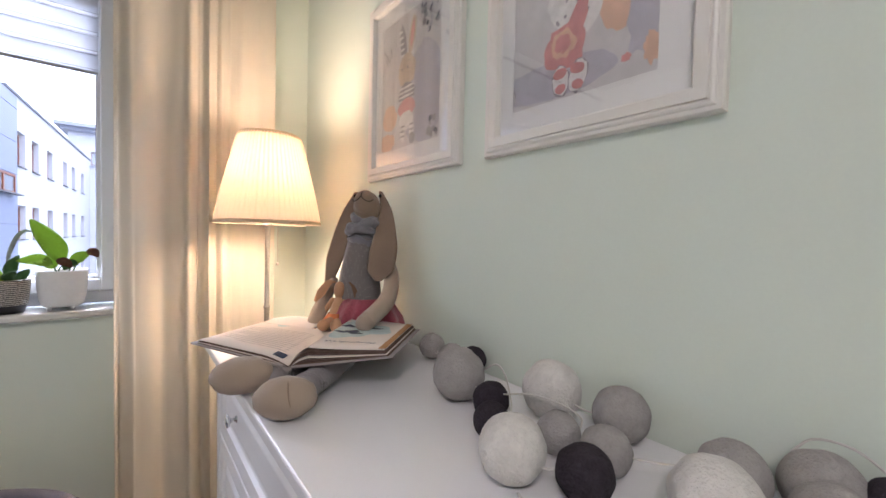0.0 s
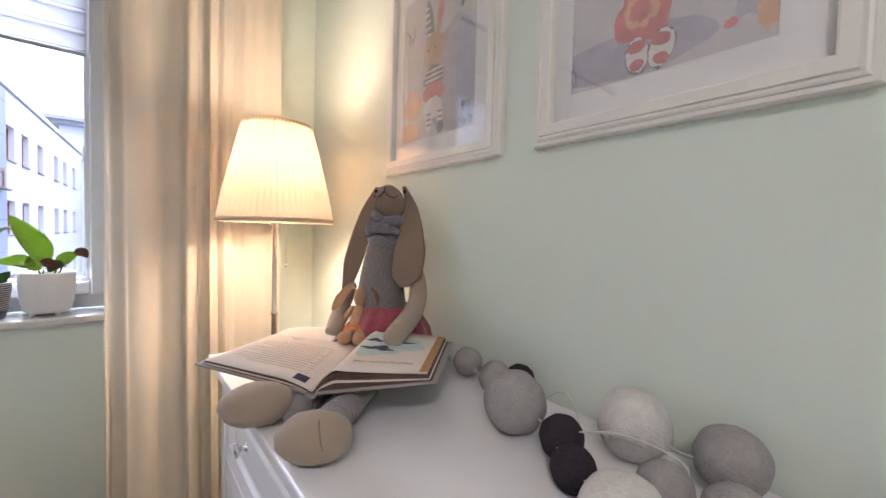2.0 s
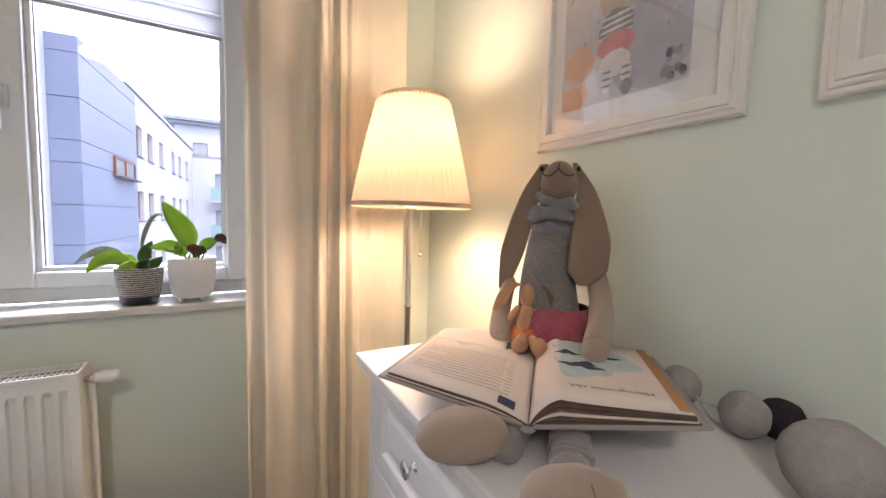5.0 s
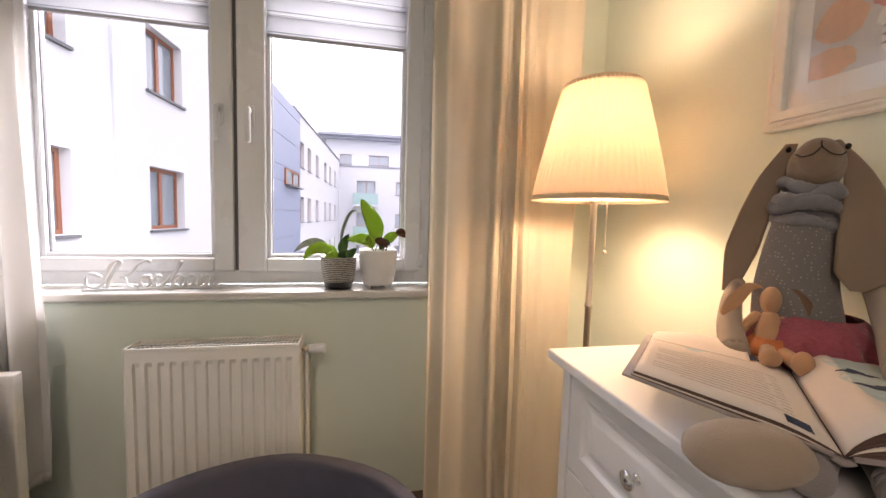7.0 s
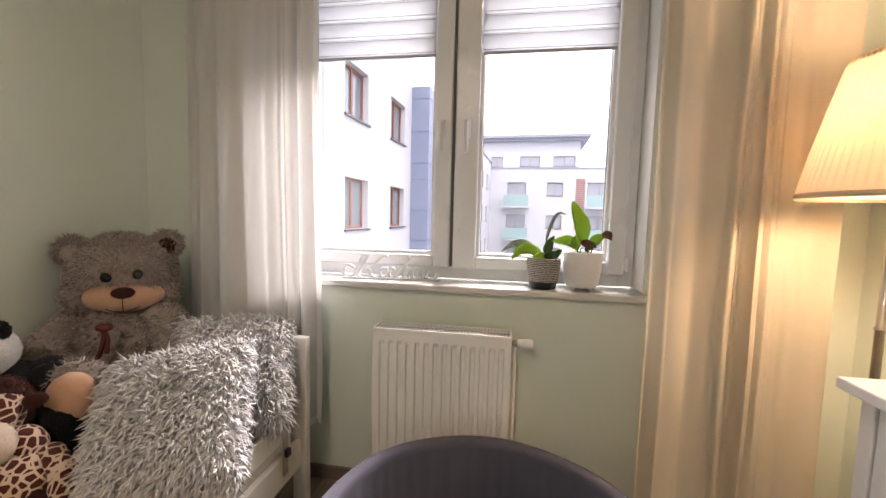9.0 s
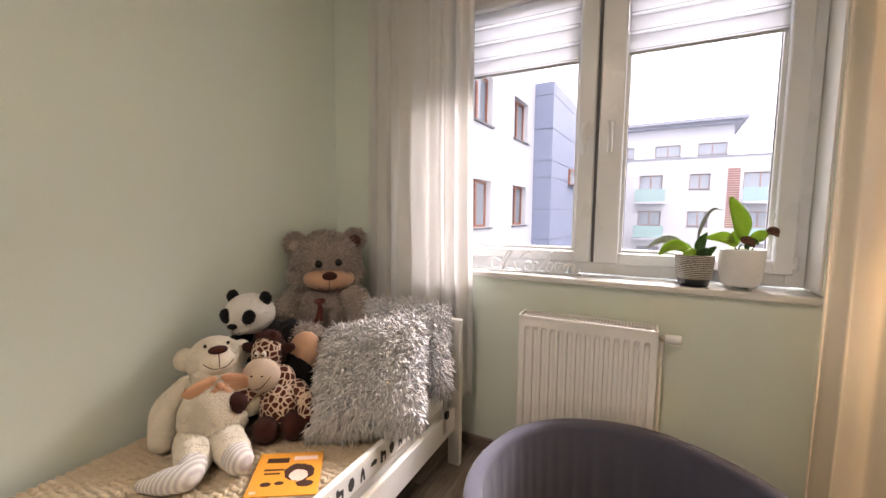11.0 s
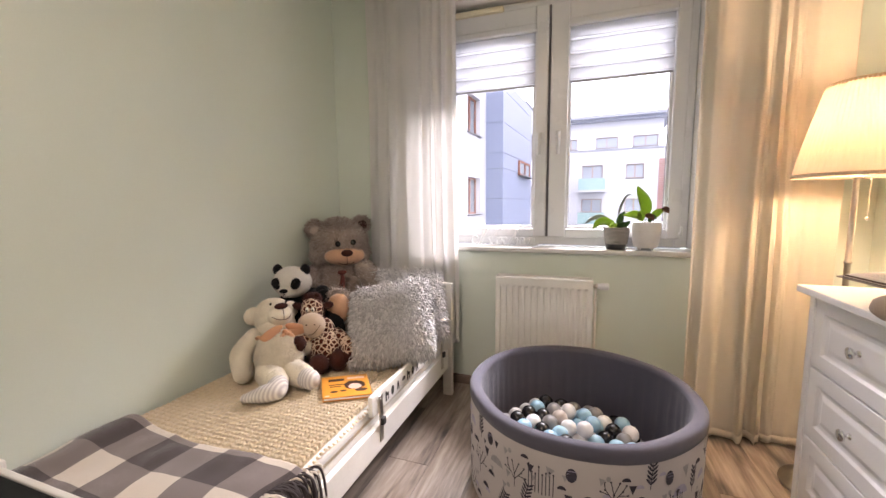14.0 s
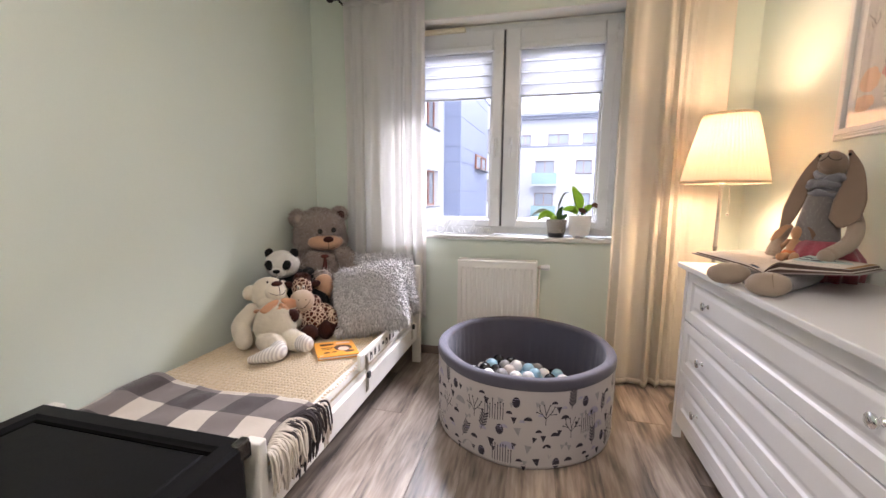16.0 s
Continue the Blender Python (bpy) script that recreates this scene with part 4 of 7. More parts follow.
leaf([at(0.004, 0.052, -0.01), at(-0.012, 0.10, -0.045), at(-0.040, 0.155, -0.090), at(-0.067, 0.206, -0.125)], 0.034, LEAF_L, pot, fold=0.10)
leaf([at(-0.022, 0.025, -0.01), at(-0.030, 0.055, -0.015), at(-0.016, 0.094, -0.02)], 0.023, LEAF_L, pot, fold=0.15)
leaf([at(-0.025, 0.040, -0.02), at(-0.065, 0.060, -0.02), at(-0.118, 0.056, -0.02)], 0.021, LEAF_L, pot)
leaf([at(0.022, 0.042), at(0.048, 0.068), at(0.080, 0.084)], 0.020, LEAF_L, pot, fold=0.15)
leaf([at(0.068, 0.084), at(0.088, 0.086), at(0.104, 0.066)], 0.016, LEAF_DEAD, pot)
leaf([at(-0.014, 0.056, -0.03), at(0.010, 0.050, -0.035), at(0.030, 0.030, -0.04)], 0.016, LEAF_DEAD, pot)
leaf([at(0.012, 0.030, 0.01), at(0.030, 0.050, 0.01), at(0.036, 0.068, 0.01)], 0.016, LEAF_D, pot)
leaf([at(0.005, 0.020, -0.02), at(0.024, 0.046, -0.02), at(0.046, 0.038, -0.02)], 0.014, LEAF_D, pot)
b = bmesh.new()
for q in ([at(0.01, -0.01), at(0.02, 0.02), at(0.03, 0.045)], [at(-0.01, -0.01), at(-0.01, 0.02), at(0, 0.035, 0.01)], [at(-0.005, -0.01), at(-0.02, 0.02), at(-0.02, 0.036, -0.01)], [at(0.02, -0.01), at(0.03, 0.015), at(0.036, 0.032)]):
    tube(b, curve(q), 0.0025, 6)
part("stem", b, LEAF_D, pot, smooth=True)

# banded basket pot
QX, QY = 0.247, 2.095
pot2 = thing("potted_plant", (QX, QY, Z0), "green houseplant in a black and white woven-patterned pot", "plant", "sill plants")
b = bmesh.new()
lathe(b, [(0.0, 0.0005), (0.046, 0.0005), (0.050, 0.004), (0.0545, 0.022), (0.0575, 0.030)], (QX, QY, Z0), 48)
part("pot_foot", b, mat("black_glaze", (0.012, 0.012, 0.014), 0.3), pot2, "black glazed foot of the pot", smooth=True)
stripe = mat("black_white_weave", (0.45, 0.43, 0.40), 0.7, var=0.1, bump=0.2)
tn = stripe.node_tree
cw = tn.nodes.new("ShaderNodeTexCoord")
wv = tn.nodes.new("ShaderNodeTexWave")
wv.bands_direction = "Z"
wv.inputs["Scale"].default_value, wv.inputs["Distortion"].default_value, wv.inputs["Detail"].default_value, wv.inputs["Detail Scale"].default_value = 45, 3.5, 2, 8
tn.links.new(cw.outputs["Object"], wv.inputs["Vector"])
rp = tn.nodes.new("ShaderNodeValToRGB")
rp.color_ramp.elements[0].position, rp.color_ramp.elements[0].color = 0.35, (0.03, 0.03, 0.032, 1)
rp.color_ramp.elements[1].position, rp.color_ramp.elements[1].color = 0.55, (0.52, 0.49, 0.44, 1)
tn.links.new(wv.outputs["Fac"], rp.inputs[0])
tn.links.new(rp.outputs[0], tn.nodes["Principled BSDF"].inputs["Base Color"])
b = bmesh.new()
lathe(b, [(0.0575, 0.030), (0.062, 0.06), (0.0655, 0.10), (0.067, 0.118), (0.066, 0.121), (0.063, 0.119), (0.061, 0.105), (0.0, 0.104)], (QX, QY, Z0), 48)
part("pot", b, stripe, pot2, smooth=True)
b = bmesh.new()
surf(b, lambda u, v: Vector((QX + 0.061 * u * math.cos(2 * math.pi * v), QY + 0.061 * u * math.sin(2 * math.pi * v), Z0 + 0.108 + 0.007 * noise.noise(Vector((u * 6 * math.cos(6.28 * v), u * 6 * math.sin(6.28 * v), 5))))), 8, 24)
part("soil", b, SOIL, pot2)
top = Vector((QX, QY, Z0 + 0.105))
for q, w, m2 in (([at(-0.01, 0.015), at(-0.07, 0.066, 0.01), at(-0.125, 0.062, 0.02), at(-0.167, 0.028, 0.027)], 0.014, LEAF_GREY),
                 ([at(-0.01, 0.015), at(-0.055, 0.048, -0.02), at(-0.095, 0.042, -0.035), at(-0.124, 0.008, -0.04)], 0.021, LEAF_L),
                 ([at(0.008, 0.025), at(0.016, 0.062), at(0.036, 0.102)], 0.018, LEAF_D), ([at(0.0, 0.0, -0.02), at(0.016, 0.026, -0.04), at(0.036, 0.046, -0.05)], 0.018, LEAF_D),
                 ([at(0.02, 0.0), at(0.045, 0.03), at(0.065, 0.050, -0.02)], 0.015, LEAF_D), ([at(-0.01, 0.0, 0.02), at(-0.034, 0.040, 0.02), at(-0.066, 0.052, 0.02)], 0.018, LEAF_L),
                 ([at(0.0, 0.0, -0.03), at(-0.016, 0.026, -0.05), at(-0.045, 0.020, -0.065)], 0.016, LEAF_L)):
    leaf(q, w, m2, pot2)
leaf([at(0.006, 0.05), at(0.012, 0.11), at(0.030, 0.165), at(0.052, 0.190), at(0.080, 0.186)], 0.0065, LEAF_GREY, pot2)

# ---- black chest at the bed's foot ----
BLACK = mat("scuffed_black_plastic", (0.006, 0.006, 0.0075), 0.55, var=0.5, scale=20, bump=0.08, bscale=200, spec=0.15)
chest = thing("storage_box", (-1.03, 0.0, 0), "black plastic storage trunk with a recessed lid at the bed foot", "storage box")
b = bmesh.new()
bx(b, -1.415, -0.655, -0.235, 0.226, 0.001, 0.45, 0.012, 3)
part("body", b, BLACK, chest)
b = bmesh.new()
loops = []
for ins, z in ((0.004, 0.435), (-0.004, 0.438), (-0.004, 0.478), (0.004, 0.488), (0.05, 0.49), (0.055, 0.482), (0.062, 0.476), (0.075, 0.476), (0.08, 0.480)):
    loops.append([b.verts.new((x, y, z)) for x, y in ((-1.42 + ins, -0.24 + ins), (-0.648 - ins, -0.24 + ins), (-0.648 - ins, 0.232 - ins), (-1.42 + ins, 0.232 - ins))])
for p, q in zip(loops, loops[1:]):
    for i in range(4):
        j = (i + 1) % 4
        b.faces.new([p[i], p[j], q[j], q[i]])
b.faces.new(loops[-1])
lid = part("lid", b, BLACK, chest)
b = bmesh.new()
bx(b, -0.672, -0.644, 0.19, 0.236, 0.44, 0.494, 0.006)
part("corner_cap", b, mat("worn_black_metal", (0.16, 0.155, 0.15), 0.25, 0.9, var=0.6, scale=60), chest, "worn shiny corner fitting")
# black bars laid in the recess darken it like a shaded groove
b = bmesh.new()
bx(b, -1.352, -0.712, 0.158, 0.170, 0.4735, 0.4795)
bx(b, -1.352, -1.340, -0.17, 0.158, 0.4735, 0.4795)
part("groove", b, mat("lid_groove_shade", (0.002, 0.002, 0.002), 0.9, spec=0.05), lid, "black bars for the shade in the lid's recess")

# ---- bed ----
BX0, BX1, BY0, BY1 = -1.488, -0.64, 0.262, 1.905
bed = thing("child_bed", ((BX0 + BX1) / 2, (BY0 + BY1) / 2, 0), "white-stained pine child bed with a low side rail", "bed")
for x0, x1 in ((BX1 - 0.058, BX1), (BX0, BX0 + 0.058)):
    part("post", box(x0, x1, BY1 - 0.035, BY1, 0.001, 0.69, bev=0.005), BED_WHITE, bed)
    part("post", box(x0, x1, BY0, BY0 + 0.035, 0.001, 0.452, bev=0.005), BED_WHITE, bed)
    part("side_board", box(x0 + 0.012, x1 - 0.022, BY0 + 0.034, BY1 - 0.034, 0.175, 0.285, bev=0.004), BED_WHITE, bed)
part("headboard", box(BX0 + 0.057, BX1 - 0.057, BY1 - 0.028, BY1 - 0.010, 0.24, 0.665, bev=0.004), BED_WHITE, bed)
part("footboard", box(BX0 + 0.057, BX1 - 0.057, BY0 + 0.008, BY0 + 0.026, 0.18, 0.438, bev=0.004), BED_WHITE, bed)
for i in range(14):
    y = BY0 + 0.09 + i * 0.112
    part("slat", box(BX0 + 0.03, BX1 - 0.035, y - 0.035, y + 0.035, 0.232, 0.248), BED_WHITE, bed)
part("centre_beam", box(-1.09, -1.05, BY0 + 0.035, BY1 - 0.035, 0.18, 0.231), BED_WHITE, bed)
# bed guard
guard = thing("bed_guard", (-0.665, 1.35, 0.285), "white wooden bed guard board with cut-out shapes and steel brackets", "bed guard")
b = bmesh.new()
bx(b, -0.684, -0.664, 0.985, 1.80, 0.335, 0.420, 0.006)
part("board", b, BED_WHITE, guard)
for y in (1.045, 1.76):
    b = bmesh.new()
    bx(b, -0.661, -0.657, y - 0.014, y + 0.014, 0.215, 0.405, 0.001)
    part("bracket", b, STEEL, guard, "flat steel bracket")
    b = bmesh.new()
    bx(b, -0.657, -0.643, y - 0.012, y + 0.012, 0.285, 0.315, 0.003)
    part("clamp", b, DARK_GAP, guard, "black clamp")
    for z in (0.235, 0.385):
        part("screw", lathe(bmesh.new(), [(0.005, 0), (0.004, 0.002), (0, 0.0025)], m=Matrix.Translation((-0.657, y, z)) @ X90, seg=10), STEEL, guard)
# flat dark shapes on the uncut board paint the shade of cut-outs
CUT = mat("shadowed_cut_out", (0.05, 0.045, 0.04), 0.9)
r = random.Random(2)
for i in range(9):
    y = 1.09 + i * 0.052
    b = bmesh.new()
    k = i % 4
    if k == 0:
        pts = [(0, 0), (0.012, 0), (0.012, 0.02), (0.022, 0.02), (0.022, 0), (0.03, 0), (0.03, 0.032), (0.012, 0.036), (0.006, 0.046), (0, 0.04)]
    elif k == 1:
        pts = [(0, 0.01), (0.012, 0), (0.024, 0.01), (0.026, 0.03), (0.018, 0.042), (0.006, 0.042), (-0.002, 0.03)]
    elif k == 2:
        pts = [(0, 0), (0.008, 0), (0.012, 0.02), (0.016, 0), (0.024, 0), (0.02, 0.03), (0.012, 0.046), (0.004, 0.03)]
    else:
        pts = [(0, 0.02), (0.03, 0.016), (0.034, 0.03), (0.02, 0.036), (0.004, 0.032)]
    b.faces.new([b.verts.new((-0.6632, y + p, 0.352 + q)) for p, q in pts])
    part("cut_out", b, CUT, guard)

# mattress
b = bmesh.new()
bx(b, BX0 + 0.036, BX1 - 0.05, BY0 + 0.036, BY1 - 0.036, 0.249, 0.362, 0.03, 4)
part("mattress", b, mat("white_ticking", (0.76, 0.74, 0.70), 0.9, bump=0.3, bscale=300), None, "thin white foam mattress under a knitted cover", category="mattress")

# knitted cover
KNIT = mat("cream_wool_yarn", (0.62, 0.50, 0.34), 0.95, var=0.14, scale=60, bump=0.5, bscale=700, sheen=0.4, spec=0.1)
cover = thing("knitted_blanket", (-1.06, 1.1, 0.363), "cream chunky-knit wool blanket spread over the mattress", "blanket")
KX0, KX1, KY0, KY1 = BX0 + 0.03, BX1 - 0.046, BY0 + 0.06, BY1 - 0.05


def drape(x, y):
    """The cover's height: flat, rolling down over the long edge."""
    z = 0.375 + 0.004 * noise.noise(Vector((x * 4, y * 4, 1))) + 0.002 * noise.noise(Vector((x * 15, y * 15, 3)))
    e = max(0.0, x - (KX1 - 0.045)) / 0.045
    return z - 0.06 * e ** 2.2


b = bmesh.new()
surf(b, lambda u, v: Vector((KX0 + (KX1 - KX0) * u, KY0 + (KY1 - KY0) * v, drape(KX0 + (KX1 - KX0) * u, KY0 + (KY1 - KY0) * v) - 0.003)), 40, 60)
thicken(b, 0.006)
part("backing", b, KNIT, cover, smooth=True)
V, F = [], []
unit = np.array([(0, 0, 1), (1, 0, 0), (0.3, 0.5, 0.1), (-1, 0, 0), (-0.3, -0.5, 0.1), (0, 0, -1.0), (0.35, -0.5, 0.1), (-0.35, 0.5, 0.1)])
uf = [(0, 1, 2), (0, 2, 7), (0, 7, 3), (0, 3, 4), (0, 4, 6), (0, 6, 1)]
rng = np.random.default_rng(11)
sx, sy = 0.0150, 0.0205
nx, ny = int((KX1 - KX0) / sx), int((KY1 - KY0) / sy)
for i in range(nx):
    for j in range(ny):
        x = KX0 + (i + 0.5) * sx + rng.normal(0, 0.0008)
        y = KY0 + (j + 0.5) * sy + rng.normal(0, 0.001)
        if y < 0.50:
            continue
        a = (0.85 if i % 2 else -0.85) + rng.normal(0, 0.08) + math.pi / 2
        c, s = math.cos(a), math.sin(a)
        p = unit * np.array((0.0150, 0.0128, 0.0085))
        q = np.stack([x + p[:, 0] * c - p[:, 1] * s, y + p[:, 0] * s + p[:, 1] * c, drape(x, y) + p[:, 2]], 1)
        o = len(V)
        V += q.tolist()
        F += [(f[0] + o, f[1] + o, f[2] + o) for f in uf]
tagged(raw("stitches", V, F, KNIT, cover), kind="stuff")

# checked throw with fringe
WOOL = checks("grey_cream_check", ((0.64, 0.57, 0.49), (0.20, 0.165, 0.155), (0.062, 0.048, 0.047)), 0.122)
throw = thing("throw_blanket", (-1.05, 0.52, 0.38), "grey and cream checked wool throw with a fringe over the bed", "throw")


def throw_at(u, v):
    """u from the wall to the open side, v from the foot to the head."""
    s = u * (0.800 - 0.03 * math.sin(math.pi * v) ** 2)
    x = BX0 + 0.02 + s
    far = 0.612 + 0.010 * math.sin(9 * u)
    y = 0.305 + (far - 0.305) * v
    z = 0.392 + 0.030 * math.exp(-((u - 0.09) / 0.09) ** 2) * (0.4 + 0.6 * v) + 0.010 * noise.noise(Vector((x * 6, y * 5, 2))) + 0.006 * noise.noise(Vector((x * 14, y * 11, 5)))
    z -= 0.012 * (v > 0.98)
    edge = BX1 - 0.07
    over = x - edge
    if over > 0:
        z -= min(over, 0.03) * 0.35 + max(0.0, over - 0.03) * 1.0
        x = edge + min(over, 0.075) + max(0.0, over - 0.075) * 0.35
    return Vector((x, y, z))


b = bmesh.new()
surf(b, throw_at, 90, 50, uv=lambda u, v: (0.098 + u * 0.79, v * 0.307 + 0.211))
thicken(b, 0.005)
part("cloth", b, WOOL, throw, smooth=True)
YARN = [mat("cream_fringe_yarn", (0.66, 0.60, 0.52), 0.95, bump=0.3, bscale=500), mat("dark_fringe_yarn", (0.045, 0.036, 0.038), 0.95, bump=0.3, bscale=500)]
rng = random.Random(6)
for k in range(128):
    v = (k % 64 + 0.5) / 64
    under = k >= 64
    p = throw_at(1.0, v) + Vector((0, 0, 0.002 if under else 0.006))
    dark = 0.30 < v < 0.78 if under else v > 0.56 + rng.uniform(-0.03, 0.03)
    L = rng.uniform(0.09, 0.13) if under else rng.uniform(0.04, 0.10)
    dy = rng.uniform(-0.03, 0.03)
    ex = BX1 + 0.004 + rng.uniform(0.0, 0.014) + (0.0 if under else 0.006)
    q = [p + Vector((-0.006, 0, 0.002)), Vector(((p.x + ex) / 2, p.y + dy * 0.4, max(p.z, 0.39) + rng.uniform(0.0, 0.010))), Vector((ex, p.y + dy * 0.8, 0.368 + rng.uniform(0.0, 0.02))),
         Vector((ex + 0.008, p.y + dy, 0.36 - L * 0.55)), Vector((ex + rng.uniform(0.0, 0.012), p.y + dy * 1.2 + rng.uniform(-0.012, 0.012), 0.36 - L))]
    b = tube(bmesh.new(), curve(q, 4), [0.0038] * 12 + [0.0034] * 4 + [0.0020], 6)
    part("tassel", b, YARN[1 if dark else 0], throw, smooth=True)

# picture book on the cover
ORANGE = mat("orange_book_cover", (0.78, 0.33, 0.045), 0.35, var=0.05, scale=12)
book = thing("picture_book", (-0.88, 1.10, 0.386), "closed orange children's picture book lying on the knitted blanket", "book")
ua, va = Vector((0.164, 0.100, 0)), Vector((-0.118, 0.153, 0))
o3 = Vector((-0.868, 0.957, 0.382))
bm4 = Matrix(((ua.x, va.x, 0, o3.x), (ua.y, va.y, 0, o3.y), (0, 0, 1, o3.z), (0, 0, 0, 1)))
part("pages", bx(bmesh.new(), 0.02, 0.985, 0.015, 0.985, 0.004, 0.013, m=bm4), MAT_BOARD, book)
part("cover", bx(bmesh.new(), 0, 1, 0, 1, 0.013, 0.0165, m=bm4), ORANGE, book)
part("cover", bx(bmesh.new(), 0, 1, 0, 1, 0.0, 0.004, m=bm4), ORANGE, book)
BROWNINK = mat("dark_brown_ink", (0.06, 0.025, 0.015), 0.5)
PALE_INK = mat("pale_pink_ink", (0.80, 0.55, 0.45), 0.5)
for x0, x1, y0, y1 in ((0.14, 0.48, 0.74, 0.86), (0.55, 0.92, 0.80, 0.90), (0.14, 0.44, 0.55, 0.59), (0.16, 0.40, 0.46, 0.50), (0.05, 0.14, 0.05, 0.10)):
    part("lettering_bar", bx(bmesh.new(), x0, x1, y0, y1, 0.0166, 0.0168, m=bm4), BROWNINK if y0 > 0.4 and x0 < 0.5 else PALE_INK, book)


def flat_blot(cx, cy, rx, ry, z, material, seed):
    b = bmesh.new()
    r = random.Random(seed)
    b.faces.new([b.verts.new(bm4 @ Vector((cx + rx * math.cos(a) * r.uniform(0.93, 1.07), cy + ry * math.sin(a) * r.uniform(0.93, 1.07), z))) for a in (2 * math.pi * i / 24 for i in range(24))])
    part("picture", b, material, book)


flat_blot(0.68, 0.50, 0.23, 0.21, 0.01685, BROWNINK, 1)
flat_blot(0.68, 0.43, 0.14, 0.13, 0.0170, PALE_INK, 2)
flat_blot(0.24, 0.24, 0.08, 0.05, 0.01685, BROWNINK, 3)
flat_blot(0.43, 0.26, 0.07, 0.04, 0.01685, BROWNINK, 4)
flat_blot(0.80, 0.24, 0.13, 0.07, 0.01685, BROWNINK, 5)

# ---- shaggy cushions ----
SHAG = mat("grey_shaggy_pile", (0.46, 0.44, 0.44), 0.9, var=0.3, scale=50, fine=0.5, sheen=0.4, spec=0.15)
ntr = SHAG.node_tree
geo = ntr.nodes.new("ShaderNodeNewGeometry")
rmp = ntr.nodes.new("ShaderNodeValToRGB")
rmp.color_ramp.elements[0].color, rmp.color_ramp.elements[1].color = (0.52, 0.51, 0.515, 1), (0.86, 0.845, 0.84, 1)
ntr.links.new(geo.outputs["Random Per Island"], rmp.inputs[0])
ntr.links.new(rmp.outputs[0], ntr.nodes["Principled BSDF"].inputs["Base Color"])


def cushion(c, u, v, thick, count, seed, label):
    """A stuffed square with pinched corners, c its middle, u and v its half axes, covered with long tufts."""
    c, u, v = Vector(c), Vector(u), Vector(v)
    n = u.cross(v).normalized()
    t = thing("cushion", tuple(c - Vector((0, 0, 0.19))), label, "cushion", "shaggy cushions")
    b = bmesh.new()
    for s in (1, -1):
        def at(a, d, s=s):
            p, q = 2 * a - 1, 2 * d - 1
            h = thick * (max(0.0, 1 - p ** 4) * max(0.0, 1 - q ** 4)) ** 0.55
            k = 1 - 0.05 * (abs(p) ** 3 * (1 - abs(q)) + abs(q) ** 3 * (1 - abs(p)))
            return c + u * p * k + v * q * k + n * s * h + n * 0.008 * noise.noise(Vector((p * 3, q * 3, seed))) * (1 - max(abs(p), abs(q)))
        surf(b, at, 24, 24)
    bmesh.ops.remove_doubles(b, verts=b.verts, dist=0.0005)
    furry("cover", b, [SHAG], count, 0.048, 0.0047, t, lean=(0.05, -0.15, -0.55), wild=0.75, seed=seed)


cushion((-0.815, 1.445, 0.572), (0.180, 0.066, 0.036), (-0.066, 0.122, 0.146), 0.062, 7400, 21, "grey shaggy long-pile cushion leaning on another cushion")
cushion((-0.835, 1.715, 0.60), (0.168, 0.085, -0.01), (-0.055, 0.11, 0.155), 0.055, 5200, 22, "grey shaggy long-pile cushion against the headboard")

# ---- soft toys ----
FUR_BEAR = mat("grey_brown_plush", (0.235, 0.185, 0.155), 0.95, var=0.35, scale=40, fine=0.6, bump=0.6, bscale=250, sheen=0.5, spec=0.1)
g2 = FUR_BEAR.node_tree
geo = g2.nodes.new("ShaderNodeNewGeometry")
rmp = g2.nodes.new("ShaderNodeValToRGB")
rmp.color_ramp.elements[0].color, rmp.color_ramp.elements[1].color = (0.17, 0.125, 0.105, 1), (0.52, 0.44, 0.39, 1)
g2.links.new(geo.outputs["Random Per Island"], rmp.inputs[0])
g2.links.new(rmp.outputs[0], g2.nodes["Principled BSDF"].inputs["Base Color"])
PEACH = mat("peach_plush", (0.56, 0.335, 0.215), 0.95, var=0.12, scale=30, bump=0.4, bscale=400, sheen=0.4, spec=0.1)
DARKBROWN = mat("dark_brown_velour", (0.048, 0.014, 0.010), 0.9, var=0.2, sheen=0.08, spec=0.2)
EYE_BLACK = mat("black_glass_eye", (0.008, 0.007, 0.007), 0.12)
BLACK_PLUSH = mat("black_plush", (0.010, 0.010, 0.011), 0.95, var=0.3, bump=0.6, bscale=250, sheen=0.1, spec=0.1)
WHITE_PLUSH = mat("white_plush", (0.74, 0.71, 0.65), 0.95, var=0.08, scale=20, bump=0.6, bscale=250, sheen=0.4, spec=0.1)
CREAM_PLUSH = mat("cream_plush", (0.80, 0.73, 0.60), 0.95, var=0.1, scale=20, bump=0.6, bscale=250, sheen=0.4, spec=0.1)
SOCK = mat("striped_knit_sock", (0.60, 0.56, 0.52), 0.95, var=0.1, bump=0.5, bscale=300)
st = SOCK.node_tree
wv = st.nodes.new("ShaderNodeTexWave")
wv.inputs["Scale"].default_value = 22
cs = st.nodes.new("ShaderNodeTexCoord")
st.links.new(cs.outputs["Object"], wv.inputs["Vector"])
rs_ = st.nodes.new("ShaderNodeValToRGB")
rs_.color_ramp.elements[0].color, rs_.color_ramp.elements[1].color = (0.50, 0.46, 0.45, 1), (0.74, 0.71, 0.66, 1)
st.links.new(wv.outputs["Fac"], rs_.inputs[0])
st.links.new(rs_.outputs[0], st.nodes["Principled BSDF"].inputs["Base Color"])
RIBBON = cloth("peach_organza_ribbon", (0.78, 0.46, 0.28), 0.4)
RED_RIBBON = mat("dark_red_ribbon", (0.11, 0.020, 0.015), 0.5)
